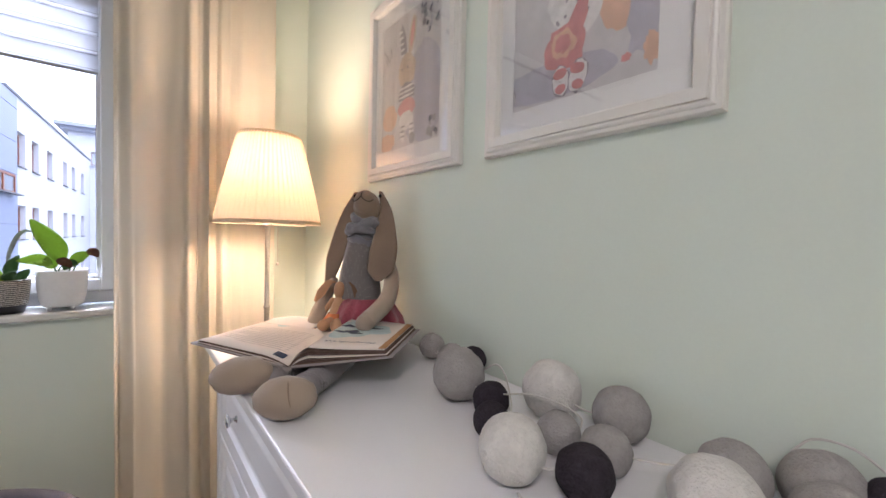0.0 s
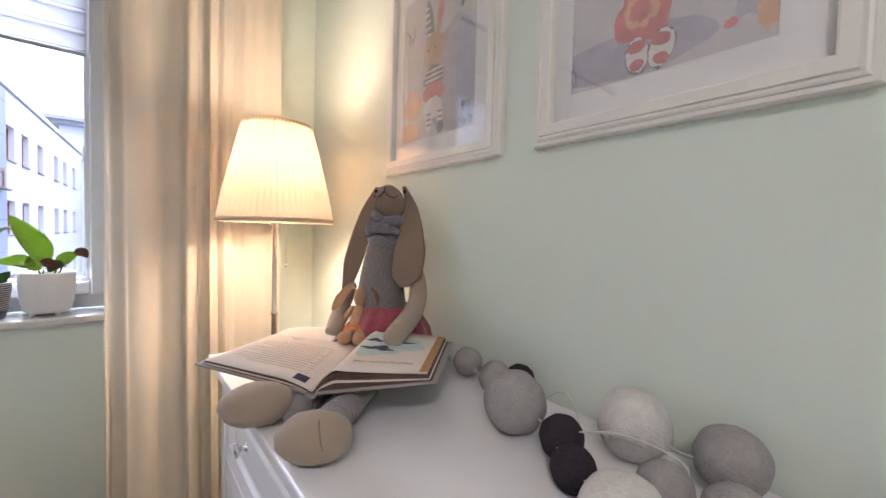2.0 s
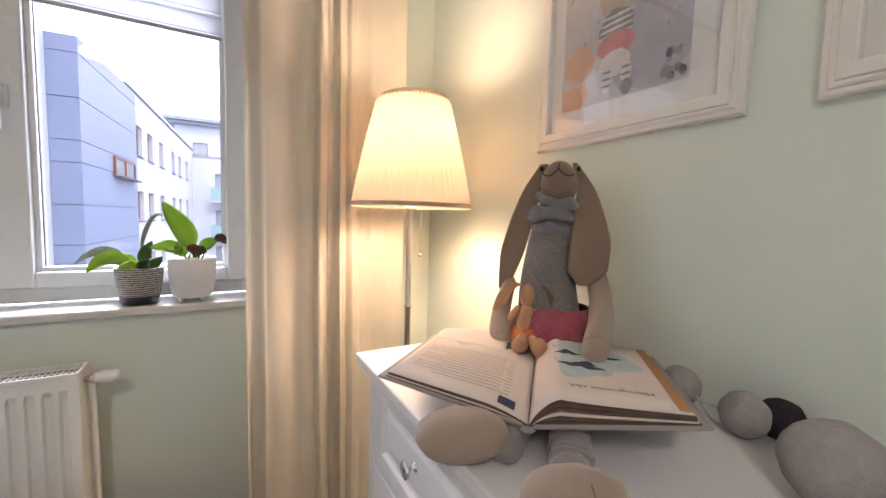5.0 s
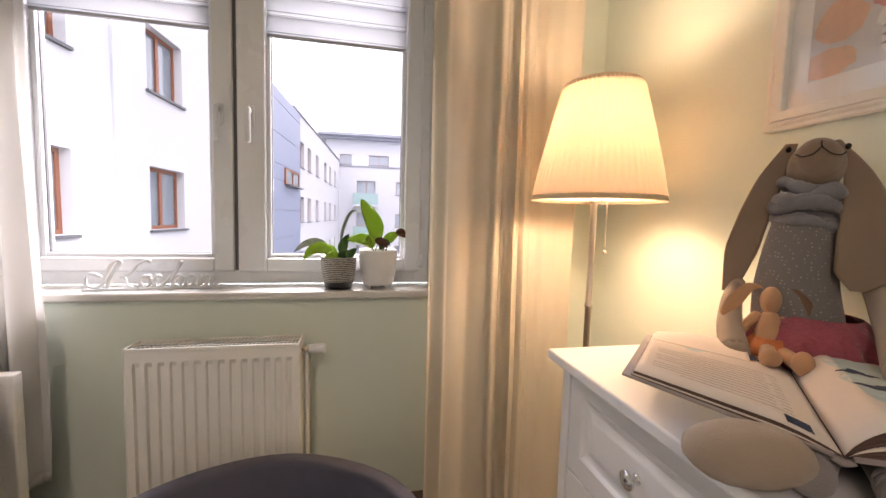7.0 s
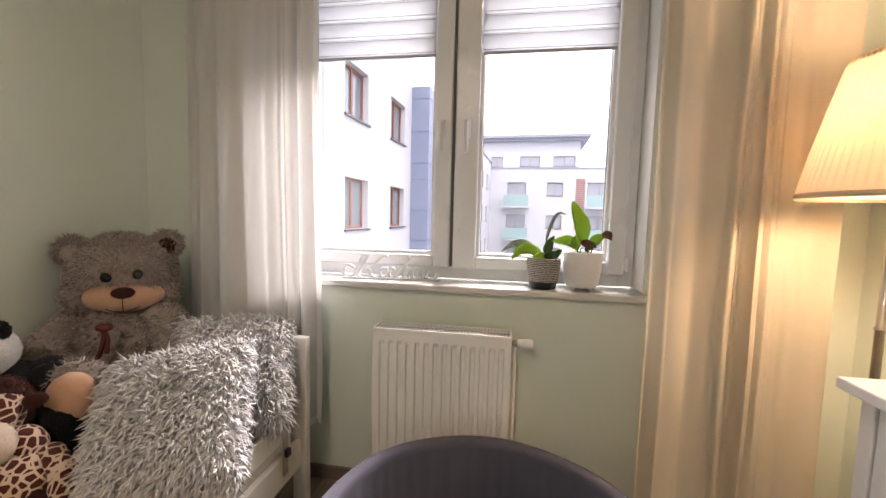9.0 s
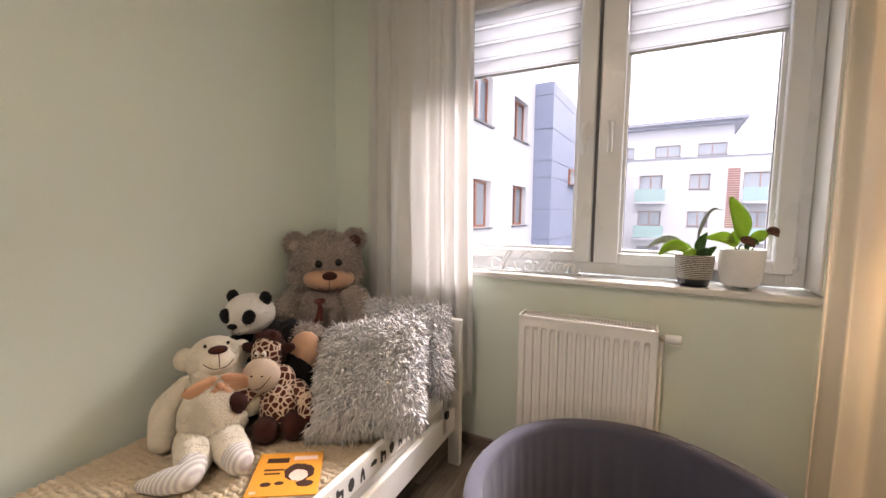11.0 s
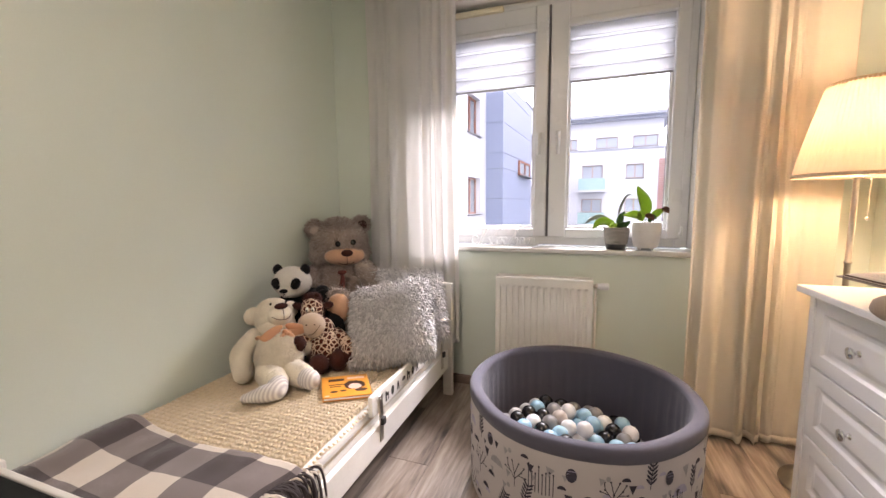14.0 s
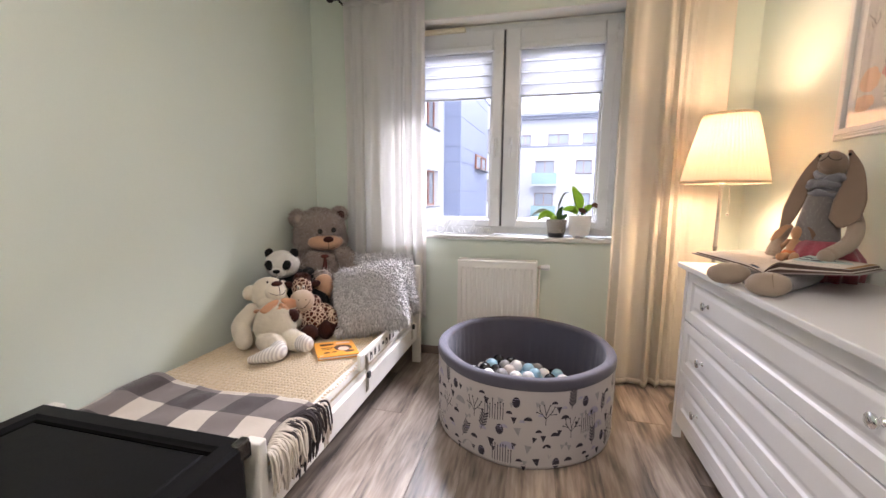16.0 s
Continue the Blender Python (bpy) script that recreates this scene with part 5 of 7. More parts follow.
GIRAFFE = spots("giraffe_patch_plush", (0.58, 0.44, 0.33), (0.075, 0.018, 0.011), 44)


def face_frame(c, f, tilt=0.0):
    """Axes of a head at c that looks along f: forward, left, up."""
    f = Vector(f).normalized()
    l = Vector((0, 0, 1)).cross(f).normalized()
    u = f.cross(l)
    c = Vector(c)
    return lambda a, s, h: c + f * a + l * s + u * h


def limb(bm, pts, r, slot=0, seg=14):
    c = curve(pts, 6)
    n = len(c)
    rad = [np.interp(i / (n - 1), np.linspace(0, 1, len(r)), r) for i in range(n)]
    tube(bm, c, [float(x) for x in rad], seg, slot)
    ell(bm, c[-1], (rad[-1],) * 3, slot, u=14, v=8)
    ell(bm, c[0], (rad[0],) * 3, slot, u=14, v=8)


def stitch(bm, pts, slot, r=0.0016):
    tube(bm, curve(pts, 6), r, 5, slot)


def plush(parent, name, mats, fill, fur=None, label="", seed=1, wild=0.5):
    """One soft part of a toy; fur is (tufts, length, width) or None for smooth cloth."""
    b = bmesh.new()
    fill(b)
    if fur:
        return furry(name, b, mats, fur[0], fur[1], fur[2], parent, slots=[0], seed=seed, wild=wild, label=label)
    return part(name, b, mats, parent, label, smooth=True)


TOYS = "soft toys on the bed"

# large bear
bear = thing("teddy_bear", (-1.28, 1.68, 0.38), "large grey-brown plush bear with a peach muzzle and ribbon", "soft toy", TOYS)
H = face_frame((-1.318, 1.768, 0.926), (0.68, -0.72, -0.10))
LONG = (0.020, 0.0017)


def bear_head(b):
    ell(b, H(0, 0, -0.004), (0.168, 0.160, 0.148), 0, lump=0.06)
    for q in (0.085, -0.085):
        ell(b, H(0.03, q, -0.062), (0.090, 0.090, 0.078), 0)


head = plush(bear, "head", [FUR_BEAR], bear_head, (9000, *LONG), seed=31, wild=0.6)
plush(head, "muzzle", [PEACH], lambda b: ell(b, H(0.120, 0.008, -0.058), (0.116, 0.076, 0.058), rot=(0, 0, 43)), label="smooth peach muzzle")
plush(head, "nose", [DARKBROWN], lambda b: ell(b, H(0.186, 0.010, -0.030), (0.034, 0.019, 0.020), rot=(0, 0, 43)), label="dark brown velour nose")


def bear_smile(b):
    stitch(b, [H(0.194, 0.008, -0.046), H(0.196, 0.008, -0.074), H(0.189, 0.008, -0.092)], 0)
    stitch(b, [H(0.164, 0.072, -0.076), H(0.183, 0.038, -0.092), H(0.191, 0.008, -0.094), H(0.183, -0.024, -0.092), H(0.164, -0.058, -0.076)], 0)


plush(head, "mouth", [DARKBROWN], bear_smile, label="stitched dark smile")
for q, h in ((-0.036, 0.020), (0.050, 0.026)):
    plush(head, "eye", [EYE_BLACK], lambda b: ell(b, H(0.160, q, h), (0.016, 0.012, 0.017), rot=(0, 0, 43), u=12, v=8), label="shiny black eye")
for i, (q, h) in enumerate(((-0.142, 0.084), (0.135, 0.106))):
    e = plush(head, "ear", [FUR_BEAR], lambda b: ell(b, H(-0.01, q, h), (0.050, 0.032, 0.050), rot=(0, 0, 43)), (900, *LONG), seed=40 + i)
    plush(e, "ear_lining", [DARKBROWN if i else FUR_BEAR], lambda b: ell(b, H(0.016, q, h - 0.004), (0.030, 0.018, 0.032), rot=(0, 0, 43)))
plush(bear, "body", [FUR_BEAR], lambda b: ell(b, (-1.29, 1.715, 0.60), (0.17, 0.145, 0.225), 0, lump=0.08), (7000, *LONG), seed=32, wild=0.6)
for i, (pts, r) in enumerate((([(-1.40, 1.66, 0.74), (-1.385, 1.56, 0.70), (-1.30, 1.50, 0.665)], (0.065, 0.058, 0.05)), ([(-1.15, 1.76, 0.75), (-1.04, 1.71, 0.68), (-0.99, 1.62, 0.58)], (0.07, 0.062, 0.055)))):
    plush(bear, "arm", [FUR_BEAR], lambda b: limb(b, pts, r), (2600, *LONG), seed=50 + i, wild=0.6)
for i, (pts, r) in enumerate((([(-1.24, 1.62, 0.47), (-1.18, 1.53, 0.52), (-1.13, 1.465, 0.58)], (0.085, 0.085, 0.08)), ([(-1.08, 1.72, 0.47), (-0.98, 1.62, 0.46), (-0.90, 1.52, 0.47)], (0.08, 0.075, 0.07)))):
    plush(bear, "leg", [FUR_BEAR], lambda b: limb(b, pts, r), (2600, *LONG), seed=54 + i, wild=0.6)
foot = plush(bear, "foot", [FUR_BEAR], lambda b: ell(b, (-1.122, 1.432, 0.615), (0.080, 0.055, 0.112), rot=(8, 10, 40)), (1600, *LONG), seed=58, wild=0.6)
plush(foot, "paw_pad", [PEACH], lambda b: ell(b, (-1.094, 1.398, 0.618), (0.062, 0.040, 0.090), rot=(8, 10, 40), lump=0.04), label="smooth peach sole")


def bear_ribbon(b):
    knot = Vector((-1.168, 1.560, 0.780))
    ell(b, knot, (0.016, 0.016, 0.014))
    for q in (1, -1):
        ell(b, knot + Vector((0.77, 0.64, 0)) * q * 0.011 + Vector((0, 0, 0.002)), (0.013, 0.010, 0.011), rot=(0, q * 8, 40))
    for pts, w in (([(0, 0, 0), (-0.004, -0.004, -0.05), (-0.020, -0.012, -0.105)], 0.0075), ([(0, 0, 0), (0.006, 0.004, -0.04), (0.004, 0.0, -0.085)], 0.0065)):
        tube(b, curve([knot + Vector(p) for p in pts]), w, 6)


plush(bear, "ribbon", [RED_RIBBON], bear_ribbon, label="dark red neck ribbon")

# panda
panda = thing("plush_panda", (-1.25, 1.36, 0.38), "black and white plush panda sitting behind other toys", "soft toy", TOYS)
H = face_frame((-1.302, 1.322, 0.767), (0.30, -0.94, -0.10))
SHORT = (0.0045, 0.0014)


def panda_head(b):
    ell(b, H(0, 0, 0), (0.096, 0.088, 0.077), 0)
    ell(b, H(0.068, 0, -0.026), (0.043, 0.034, 0.031), 0, rot=(0, 0, 22))


head = plush(panda, "head", [WHITE_PLUSH], panda_head, (9000, 0.0036, 0.0014), seed=61, wild=0.35)
plush(head, "nose", [BLACK_PLUSH], lambda b: ell(b, H(0.106, 0, -0.014), (0.020, 0.010, 0.011), rot=(0, 0, 22)))
plush(head, "mouth", [BLACK_PLUSH], lambda b: stitch(b, [H(0.094, 0.020, -0.042), H(0.102, 0.007, -0.046), H(0.104, 0, -0.026), H(0.102, -0.007, -0.046), H(0.094, -0.020, -0.042)], 0, 0.0012))
for i, q in enumerate((1, -1)):
    patch = plush(head, "eye_patch", [BLACK_PLUSH], lambda b: ell(b, H(0.072, q * 0.045, 0.012), (0.023, 0.017, 0.029), rot=(0, q * 32, 18)), (500, *SHORT), seed=62 + i)
    plush(patch, "eye", [EYE_BLACK], lambda b: ell(b, H(0.088, q * 0.042, 0.014), (0.005, 0.005, 0.006), u=10, v=6))
    plush(head, "ear", [BLACK_PLUSH], lambda b: ell(b, H(-0.005, q * 0.070, 0.063), (0.024, 0.018, 0.026)), (500, *SHORT), seed=64 + i)


def panda_body(b):
    ell(b, (-1.25, 1.38, 0.56), (0.105, 0.09, 0.17), 0)


plush(panda, "body", [BLACK_PLUSH], panda_body, (3000, *SHORT), seed=66)
for i, (pts, r) in enumerate((([(-1.20, 1.42, 0.69), (-1.13, 1.395, 0.63), (-1.085, 1.37, 0.52)], (0.045, 0.045, 0.045)), ([(-1.35, 1.34, 0.66), (-1.38, 1.26, 0.60), (-1.35, 1.20, 0.54)], (0.042, 0.04, 0.038)))):
    plush(panda, "arm", [BLACK_PLUSH], lambda b: limb(b, pts, r), (1500, *SHORT), seed=67 + i)
for i, (pts, r) in enumerate((([(-1.18, 1.37, 0.44), (-1.08, 1.34, 0.44), (-1.02, 1.31, 0.45)], (0.055, 0.055, 0.055)), ([(-1.28, 1.32, 0.44), (-1.24, 1.26, 0.43)], (0.05, 0.05)))):
    plush(panda, "leg", [BLACK_PLUSH], lambda b: limb(b, pts, r), (1500, *SHORT), seed=69 + i)

# cream bear
cream = thing("cream_bear", (-1.19, 1.06, 0.38), "cream plush bear with striped knitted feet and a peach bow", "soft toy", TOYS)
H = face_frame((-1.275, 1.158, 0.640), (0.84, -0.44, 0.30))
SOFT = (0.0042, 0.0016)


def cream_head(b):
    ell(b, H(0, 0, 0), (0.090, 0.089, 0.081), 0, lump=0.05)
    ell(b, H(0.02, 0, -0.045), (0.080, 0.080, 0.055), 0)


head = plush(cream, "head", [CREAM_PLUSH], cream_head, (13000, *SOFT), seed=71)
plush(head, "muzzle", [CREAM_PLUSH], lambda b: ell(b, H(0.074, 0.0, -0.006), (0.053, 0.050, 0.050), rot=(0, 0, 62)), (900, 0.003, 0.0012), seed=72)
plush(head, "nose", [DARKBROWN], lambda b: ell(b, H(0.113, 0.0, 0.032), (0.030, 0.018, 0.014), rot=(0, 0, 62)), label="dark brown velour nose")


def cream_smile(b):
    stitch(b, [H(0.128, 0, 0.020), H(0.129, 0, -0.010), H(0.124, 0, -0.026)], 0, 0.0015)
    stitch(b, [H(0.102, 0.044, -0.008), H(0.117, 0.024, -0.025), H(0.125, 0, -0.030), H(0.117, -0.024, -0.025), H(0.102, -0.044, -0.008)], 0, 0.0015)


plush(head, "mouth", [DARKBROWN], cream_smile, label="stitched dark smile")
for i, q in enumerate((1, -1)):
    plush(head, "eye", [EYE_BLACK], lambda b: ell(b, H(0.083, q * 0.034, 0.050), (0.0055, 0.0055, 0.0065), u=10, v=6))
    plush(head, "ear", [CREAM_PLUSH], lambda b: ell(b, H(-0.020, q * 0.084, 0.016), (0.038, 0.024, 0.040), rot=(0, 0, 50)), (900, *SOFT), seed=73 + i)
plush(cream, "body", [CREAM_PLUSH], lambda b: ell(b, (-1.195, 1.09, 0.478), (0.105, 0.098, 0.125), 0, lump=0.10), (14000, 0.0056, 0.0018), seed=75)
for i, (pts, r) in enumerate((([(-1.325, 1.085, 0.555), (-1.350, 1.03, 0.49), (-1.300, 0.985, 0.425)], (0.040, 0.046, 0.038)), ([(-1.16, 1.16, 0.55), (-1.14, 1.19, 0.49)], (0.040, 0.036)))):
    plush(cream, "arm", [CREAM_PLUSH], lambda b: limb(b, pts, r), (6000, *SOFT), seed=76 + i)
for i, (pts, r, sock, sr) in enumerate((([(-1.19, 1.02, 0.43), (-1.10, 0.965, 0.426)], (0.056, 0.048), [(-1.085, 0.955, 0.425), (-1.058, 0.918, 0.422), (-1.095, 0.882, 0.414), (-1.156, 0.856, 0.400)], (0.042, 0.040, 0.034, 0.018)),
                                        ([(-1.13, 1.08, 0.43), (-1.03, 1.045, 0.428)], (0.056, 0.048), [(-1.02, 1.042, 0.428), (-0.980, 1.026, 0.430)], (0.043, 0.041)))):
    leg = plush(cream, "leg", [CREAM_PLUSH], lambda b: limb(b, pts, r), (5000, *SOFT), seed=78 + i)
    plush(leg, "sock", [SOCK], lambda b: limb(b, sock, sr), label="grey and cream striped knitted foot")


def cream_bow(b):
    tube(b, curve([H(0.0, 0.090, -0.085), H(0.075, 0.065, -0.088), H(0.112, 0.0, -0.088), H(0.075, -0.065, -0.088), H(0.0, -0.090, -0.085)], 6), 0.009, 8)
    ell(b, H(0.122, -0.004, -0.086), (0.014, 0.013, 0.014))
    for q in (1, -1):
        for k in range(3):
            ell(b, H(0.112 - 0.004 * k, -0.004 + q * 0.054, -0.074 - 0.014 * k), (0.052, 0.007, 0.018), rot=(0, q * (22 - 20 * k), 62))
        ell(b, H(0.122, -0.004 + q * 0.022, -0.112), (0.013, 0.006, 0.030), rot=(0, q * -32, 62))


plush(cream, "bow", [RIBBON], cream_bow, label="peach organza bow")

# giraffe
giraffe = thing("plush_giraffe", (-1.07, 1.25, 0.38), "brown spotted plush giraffe with a beige muzzle", "soft toy", TOYS)
BEIGE = mat("beige_plush", (0.62, 0.50, 0.39), 0.95, bump=0.4, bscale=300, sheen=0.3, spec=0.1)
H = face_frame((-1.145, 1.268, 0.640), (0.44, -0.89, 0.03))
head = plush(giraffe, "head", [GIRAFFE], lambda b: ell(b, H(0, 0, 0.006), (0.054, 0.054, 0.070)))
plush(head, "muzzle", [BEIGE], lambda b: ell(b, H(0.058, 0.006, -0.050), (0.064, 0.048, 0.060), rot=(0, 0, 28)), (1800, 0.003, 0.001), label="beige muzzle")
plush(head, "mouth", [DARKBROWN], lambda b: stitch(b, [H(0.096, 0.000, -0.086), H(0.102, 0.020, -0.080), H(0.098, 0.040, -0.060), H(0.088, 0.052, -0.042)], 0, 0.0014))
for q in (1, -1):
    eye = plush(head, "eye", [WHITE_PLUSH], lambda b: ell(b, H(0.050, q * 0.013, 0.022), (0.009, 0.007, 0.012), u=10, v=8))
    plush(eye, "pupil", [EYE_BLACK], lambda b: ell(b, H(0.057, q * 0.013, 0.019), (0.004, 0.004, 0.005), u=8, v=6))
    plush(head, "nostril", [DARKBROWN], lambda b: ell(b, H(0.105, q * 0.018 + 0.012, -0.036), (0.004, 0.004, 0.003), u=8, v=6))
    plush(head, "ear", [DARKBROWN], lambda b: ell(b, H(-0.012, q * 0.070, 0.026), (0.028, 0.013, 0.017), rot=(0, q * -15, 30)), (500, 0.005, 0.0009), seed=81)
    plush(head, "horn", [DARKBROWN], lambda b: limb(b, [H(0.0, q * 0.022, 0.060), H(0, q * 0.026, 0.080)], (0.010, 0.013), 0, 8))
plush(head, "mane", [DARKBROWN], lambda b: (ell(b, H(-0.018, 0, 0.056), (0.046, 0.044, 0.034)), ell(b, H(-0.046, 0, 0.0), (0.052, 0.048, 0.070))), (2200, 0.008, 0.0009), seed=82, label="dark brown fluffy mane")
plush(giraffe, "body", [GIRAFFE], lambda b: (ell(b, (-1.075, 1.265, 0.468), (0.088, 0.076, 0.092)), ell(b, (-1.090, 1.285, 0.55), (0.050, 0.046, 0.06))))
for pts, r, paw, pr in (([(-1.14, 1.23, 0.530), (-1.135, 1.18, 0.535), (-1.118, 1.13, 0.535)], (0.030, 0.028, 0.027), (-1.113, 1.118, 0.535), (0.038, 0.032, 0.033)),
                        ([(-1.03, 1.30, 0.53), (-0.975, 1.285, 0.50), (-0.955, 1.265, 0.465)], (0.032, 0.030, 0.028), (-0.958, 1.258, 0.445), (0.03, 0.03, 0.036))):
    arm = plush(giraffe, "arm", [GIRAFFE], lambda b: limb(b, pts, r))
    plush(arm, "paw", [DARKBROWN], lambda b: ell(b, paw, pr), (700, 0.005, 0.0009), seed=83, label="dark brown paw")
for pts, paw, pr in (([(-1.10, 1.24, 0.425), (-1.07, 1.20, 0.420)], (-1.052, 1.180, 0.424), (0.048, 0.042, 0.045)), ([(-1.03, 1.28, 0.425), (-1.005, 1.255, 0.425)], (-0.988, 1.238, 0.430), (0.044, 0.040, 0.052))):
    leg = plush(giraffe, "leg", [GIRAFFE], lambda b: limb(b, pts, (0.042, 0.040)))
    plush(leg, "hoof", [DARKBROWN], lambda b: ell(b, paw, pr), (900, 0.005, 0.0009), seed=84, label="dark brown foot")

# ---- ball pit ----
CX, CY, PR, PH = 0.073, 1.395, 0.447, 0.406
GREY_FABRIC = mat("grey_violet_cotton", (0.085, 0.083, 0.110), 0.9, var=0.08, scale=6, bump=0.35, bscale=420, sheen=0.2, spec=0.2)
PRINT_CLOTH = mat("white_printed_cotton", (0.47, 0.435, 0.43), 0.9, var=0.04, scale=5, bump=0.3, bscale=420, sheen=0.2, spec=0.2)
pit = thing("ball_pit", (CX, CY, 0), "round foam ball pit, grey inside, printed white cotton outside", "ball pit")
wob = lambda a, z: 0.004 * math.sin(3 * a + 1) + 0.0025 * math.sin(7 * a + z * 9)
b = bmesh.new()
lathe(b, [(PR - 0.02, 0.001), (PR - 0.004, 0.003), (PR, 0.012), (PR + 0.001, 0.03), (PR, 0.2), (PR, 0.360)], (CX, CY, 0), 128, ripple=wob)
part("outer_cover", b, PRINT_CLOTH, pit, smooth=True)
b = bmesh.new()
lathe(b, [(PR + 0.0005, 0.358), (PR + 0.003, 0.362), (PR + 0.003, 0.392), (PR - 0.002, 0.401), (PR - 0.011, PH), (PR - 0.036, PH - 0.001), (PR - 0.044, 0.399), (PR - 0.047, 0.384)], (CX, CY, 0), 128, ripple=wob)
part("rim", b, GREY_FABRIC, pit, "padded grey rim", smooth=True)
b = bmesh.new()
fold = lambda a, z: wob(a, z) - 0.003 * max(0.0, math.sin(47 * a + 3 * math.sin(5 * a))) * min(1.0, (0.384 - z) * 8) - 0.002 * math.sin(19 * a + 30 * z)
lathe(b, [(PR - 0.046, 0.388), (PR - 0.050, 0.34), (PR - 0.053, 0.25), (PR - 0.056, 0.12), (PR - 0.07, 0.045), (0.2, 0.038), (0.0, 0.036)], (CX, CY, 0), 256, ripple=fold)
part("lining", b, GREY_FABRIC, pit, "creased grey cotton lining", smooth=True)
b = bmesh.new()
lathe(b, [(PR + 0.0025, 0.020), (PR + 0.0035, 0.022), (PR + 0.0025, 0.025)], (CX, CY, 0), 128, ripple=wob)
part("seam", b, PRINT_CLOTH, pit, smooth=True)

INK = [mat("charcoal_print", (0.035, 0.03, 0.045), 0.9, var=0.3, scale=80), mat("grey_print", (0.30, 0.29, 0.30), 0.9, var=0.15, scale=60), mat("lilac_print", (0.36, 0.34, 0.45), 0.9, var=0.15, scale=60)]
sheets = [bmesh.new() for _ in INK]
lift = [0]


def wrap(s, z):
    """A place on the outside of the pit, s metres round it and z up."""
    a = s / PR
    r = PR + wob(a, z) + 0.0012 + lift[0] * 1e-6
    return (CX + r * math.cos(a), CY + r * math.sin(a), z)


def mark(ink, pts, s, z, k=1.0, turn=0.0):
    c, d = math.cos(turn), math.sin(turn)
    lift[0] = (lift[0] + 1) % 400
    try:
        f = sheets[ink].faces.new([sheets[ink].verts.new(wrap(s + k * (p * c - q * d), z + k * (p * d + q * c))) for p, q in pts])
    except ValueError:
        return


def dome(ink, s, z, w):
    mark(ink, [(w * math.cos(math.pi * i / 10), w * 0.95 * math.sin(math.pi * i / 10)) for i in range(11)], s, z)


def oval(ink, s, z, rx, rz, turn=0.0):
    mark(ink, [(rx * math.cos(2 * math.pi * i / 12), rz * math.sin(2 * math.pi * i / 12)) for i in range(12)], s, z, 1, turn)


def line(ink, s, z, p, q, w=0.0016):
    d = Vector((q[0] - p[0], q[1] - p[1])).normalized()
    n = Vector((-d.y, d.x)) * w
    mark(ink, [(p[0] + n.x, p[1] + n.y), (p[0] - n.x, p[1] - n.y), (q[0] - n.x, q[1] - n.y), (q[0] + n.x, q[1] + n.y)], s, z)


def sprig(s, z, h, turn):
    c, d = math.cos(turn), math.sin(turn)
    line(0, s, z, (0, 0), (-d * h, c * h))
    for i in range(5):
        t = 0.2 + 0.16 * i
        for sd in (-1, 1):
            a = turn + sd * 0.75
            oval(0, s - d * h * t - math.sin(a) * 0.014, z + c * h * t + math.cos(a) * 0.014, 0.0036, 0.0135, a)


def shrub(s, z):
    for p, q in (((0, 0), (0, 0.03)), ((0, 0.018), (-0.016, 0.04)), ((0, 0.018), (0.016, 0.038)), ((0, 0.03), (-0.006, 0.056)), ((0, 0.03), (0.010, 0.055)), ((-0.009, 0.03), (-0.024, 0.036)), ((0.009, 0.029), (0.026, 0.030)), ((-0.016, 0.04), (-0.018, 0.055)), ((0.016, 0.038), (0.022, 0.05))):
        p, q = (p[0] * 1.65, p[1] * 1.65), (q[0] * 1.65, q[1] * 1.65)
        line(0, s, z, p, q, 0.0014)
        oval(0, s + q[0], z + q[1], 0.0036, 0.0036)


def reeds(s, z, r):
    for i in range(8):
        x = (i - 3.5) * 0.0115
        h = r.uniform(0.066, 0.095)
        line(0, s, z, (x, r.uniform(0, 0.008)), (x, h), 0.0015)
        oval(0, s + x, z + h, 0.003, 0.004)


def cone_mark(s, z):
    oval(0, s, z, 0.017, 0.024)
    for i in range(4):
        line(2, s, z, (-0.013, -0.014 + i * 0.009), (0.013, -0.016 + i * 0.010), 0.0008)


r = random.Random(77)
around = 2 * math.pi * PR
cells = 36
for row in range(5):
    for k in range(cells):
        s = (k + 0.5 * (row % 2)) * around / cells + r.uniform(-0.012, 0.012)
        z = 0.038 + row * 0.066 + r.uniform(-0.008, 0.008)
        c = (k * 3 + row * 5 + int(r.random() * 3)) % 12
        if z > 0.30 and c in (4, 8):
            c = 0
        if c in (0, 6):
            dome(r.choice((1, 2, 2)), s, z - 0.014, r.uniform(0.027, 0.037))
        elif c in (1, 7):
            dome(0, s, z - 0.008, 0.0185)
        elif c in (2, 9):
            mark(r.choice((0, 0, 1)), [(-0.012, 0.014), (0.013, 0.012), (0.001, -0.018)], s, z, r.uniform(1.1, 1.4), r.uniform(-0.25, 0.25))
        elif c == 3:
            sprig(s, z - 0.03, 0.088, r.uniform(-0.5, 0.1))
        elif c == 4:
            shrub(s, z - 0.036)
        elif c == 5:
            cone_mark(s, z)
        elif c == 8:
            reeds(s, z - 0.028, r)
        elif c == 10:
            mark(1, [(-0.010, 0.012), (0.011, 0.010), (0.001, -0.014)], s, z, 1, r.uniform(-0.2, 0.2))
            oval(1, s + 0.02, z + 0.012, 0.007, 0.009)
        else:
            dome(0, s, z + 0.008, 0.014)
            mark(0, [(-0.012, 0.013), (0.013, 0.012), (0.001, -0.018)], s + 0.02, z - 0.018)
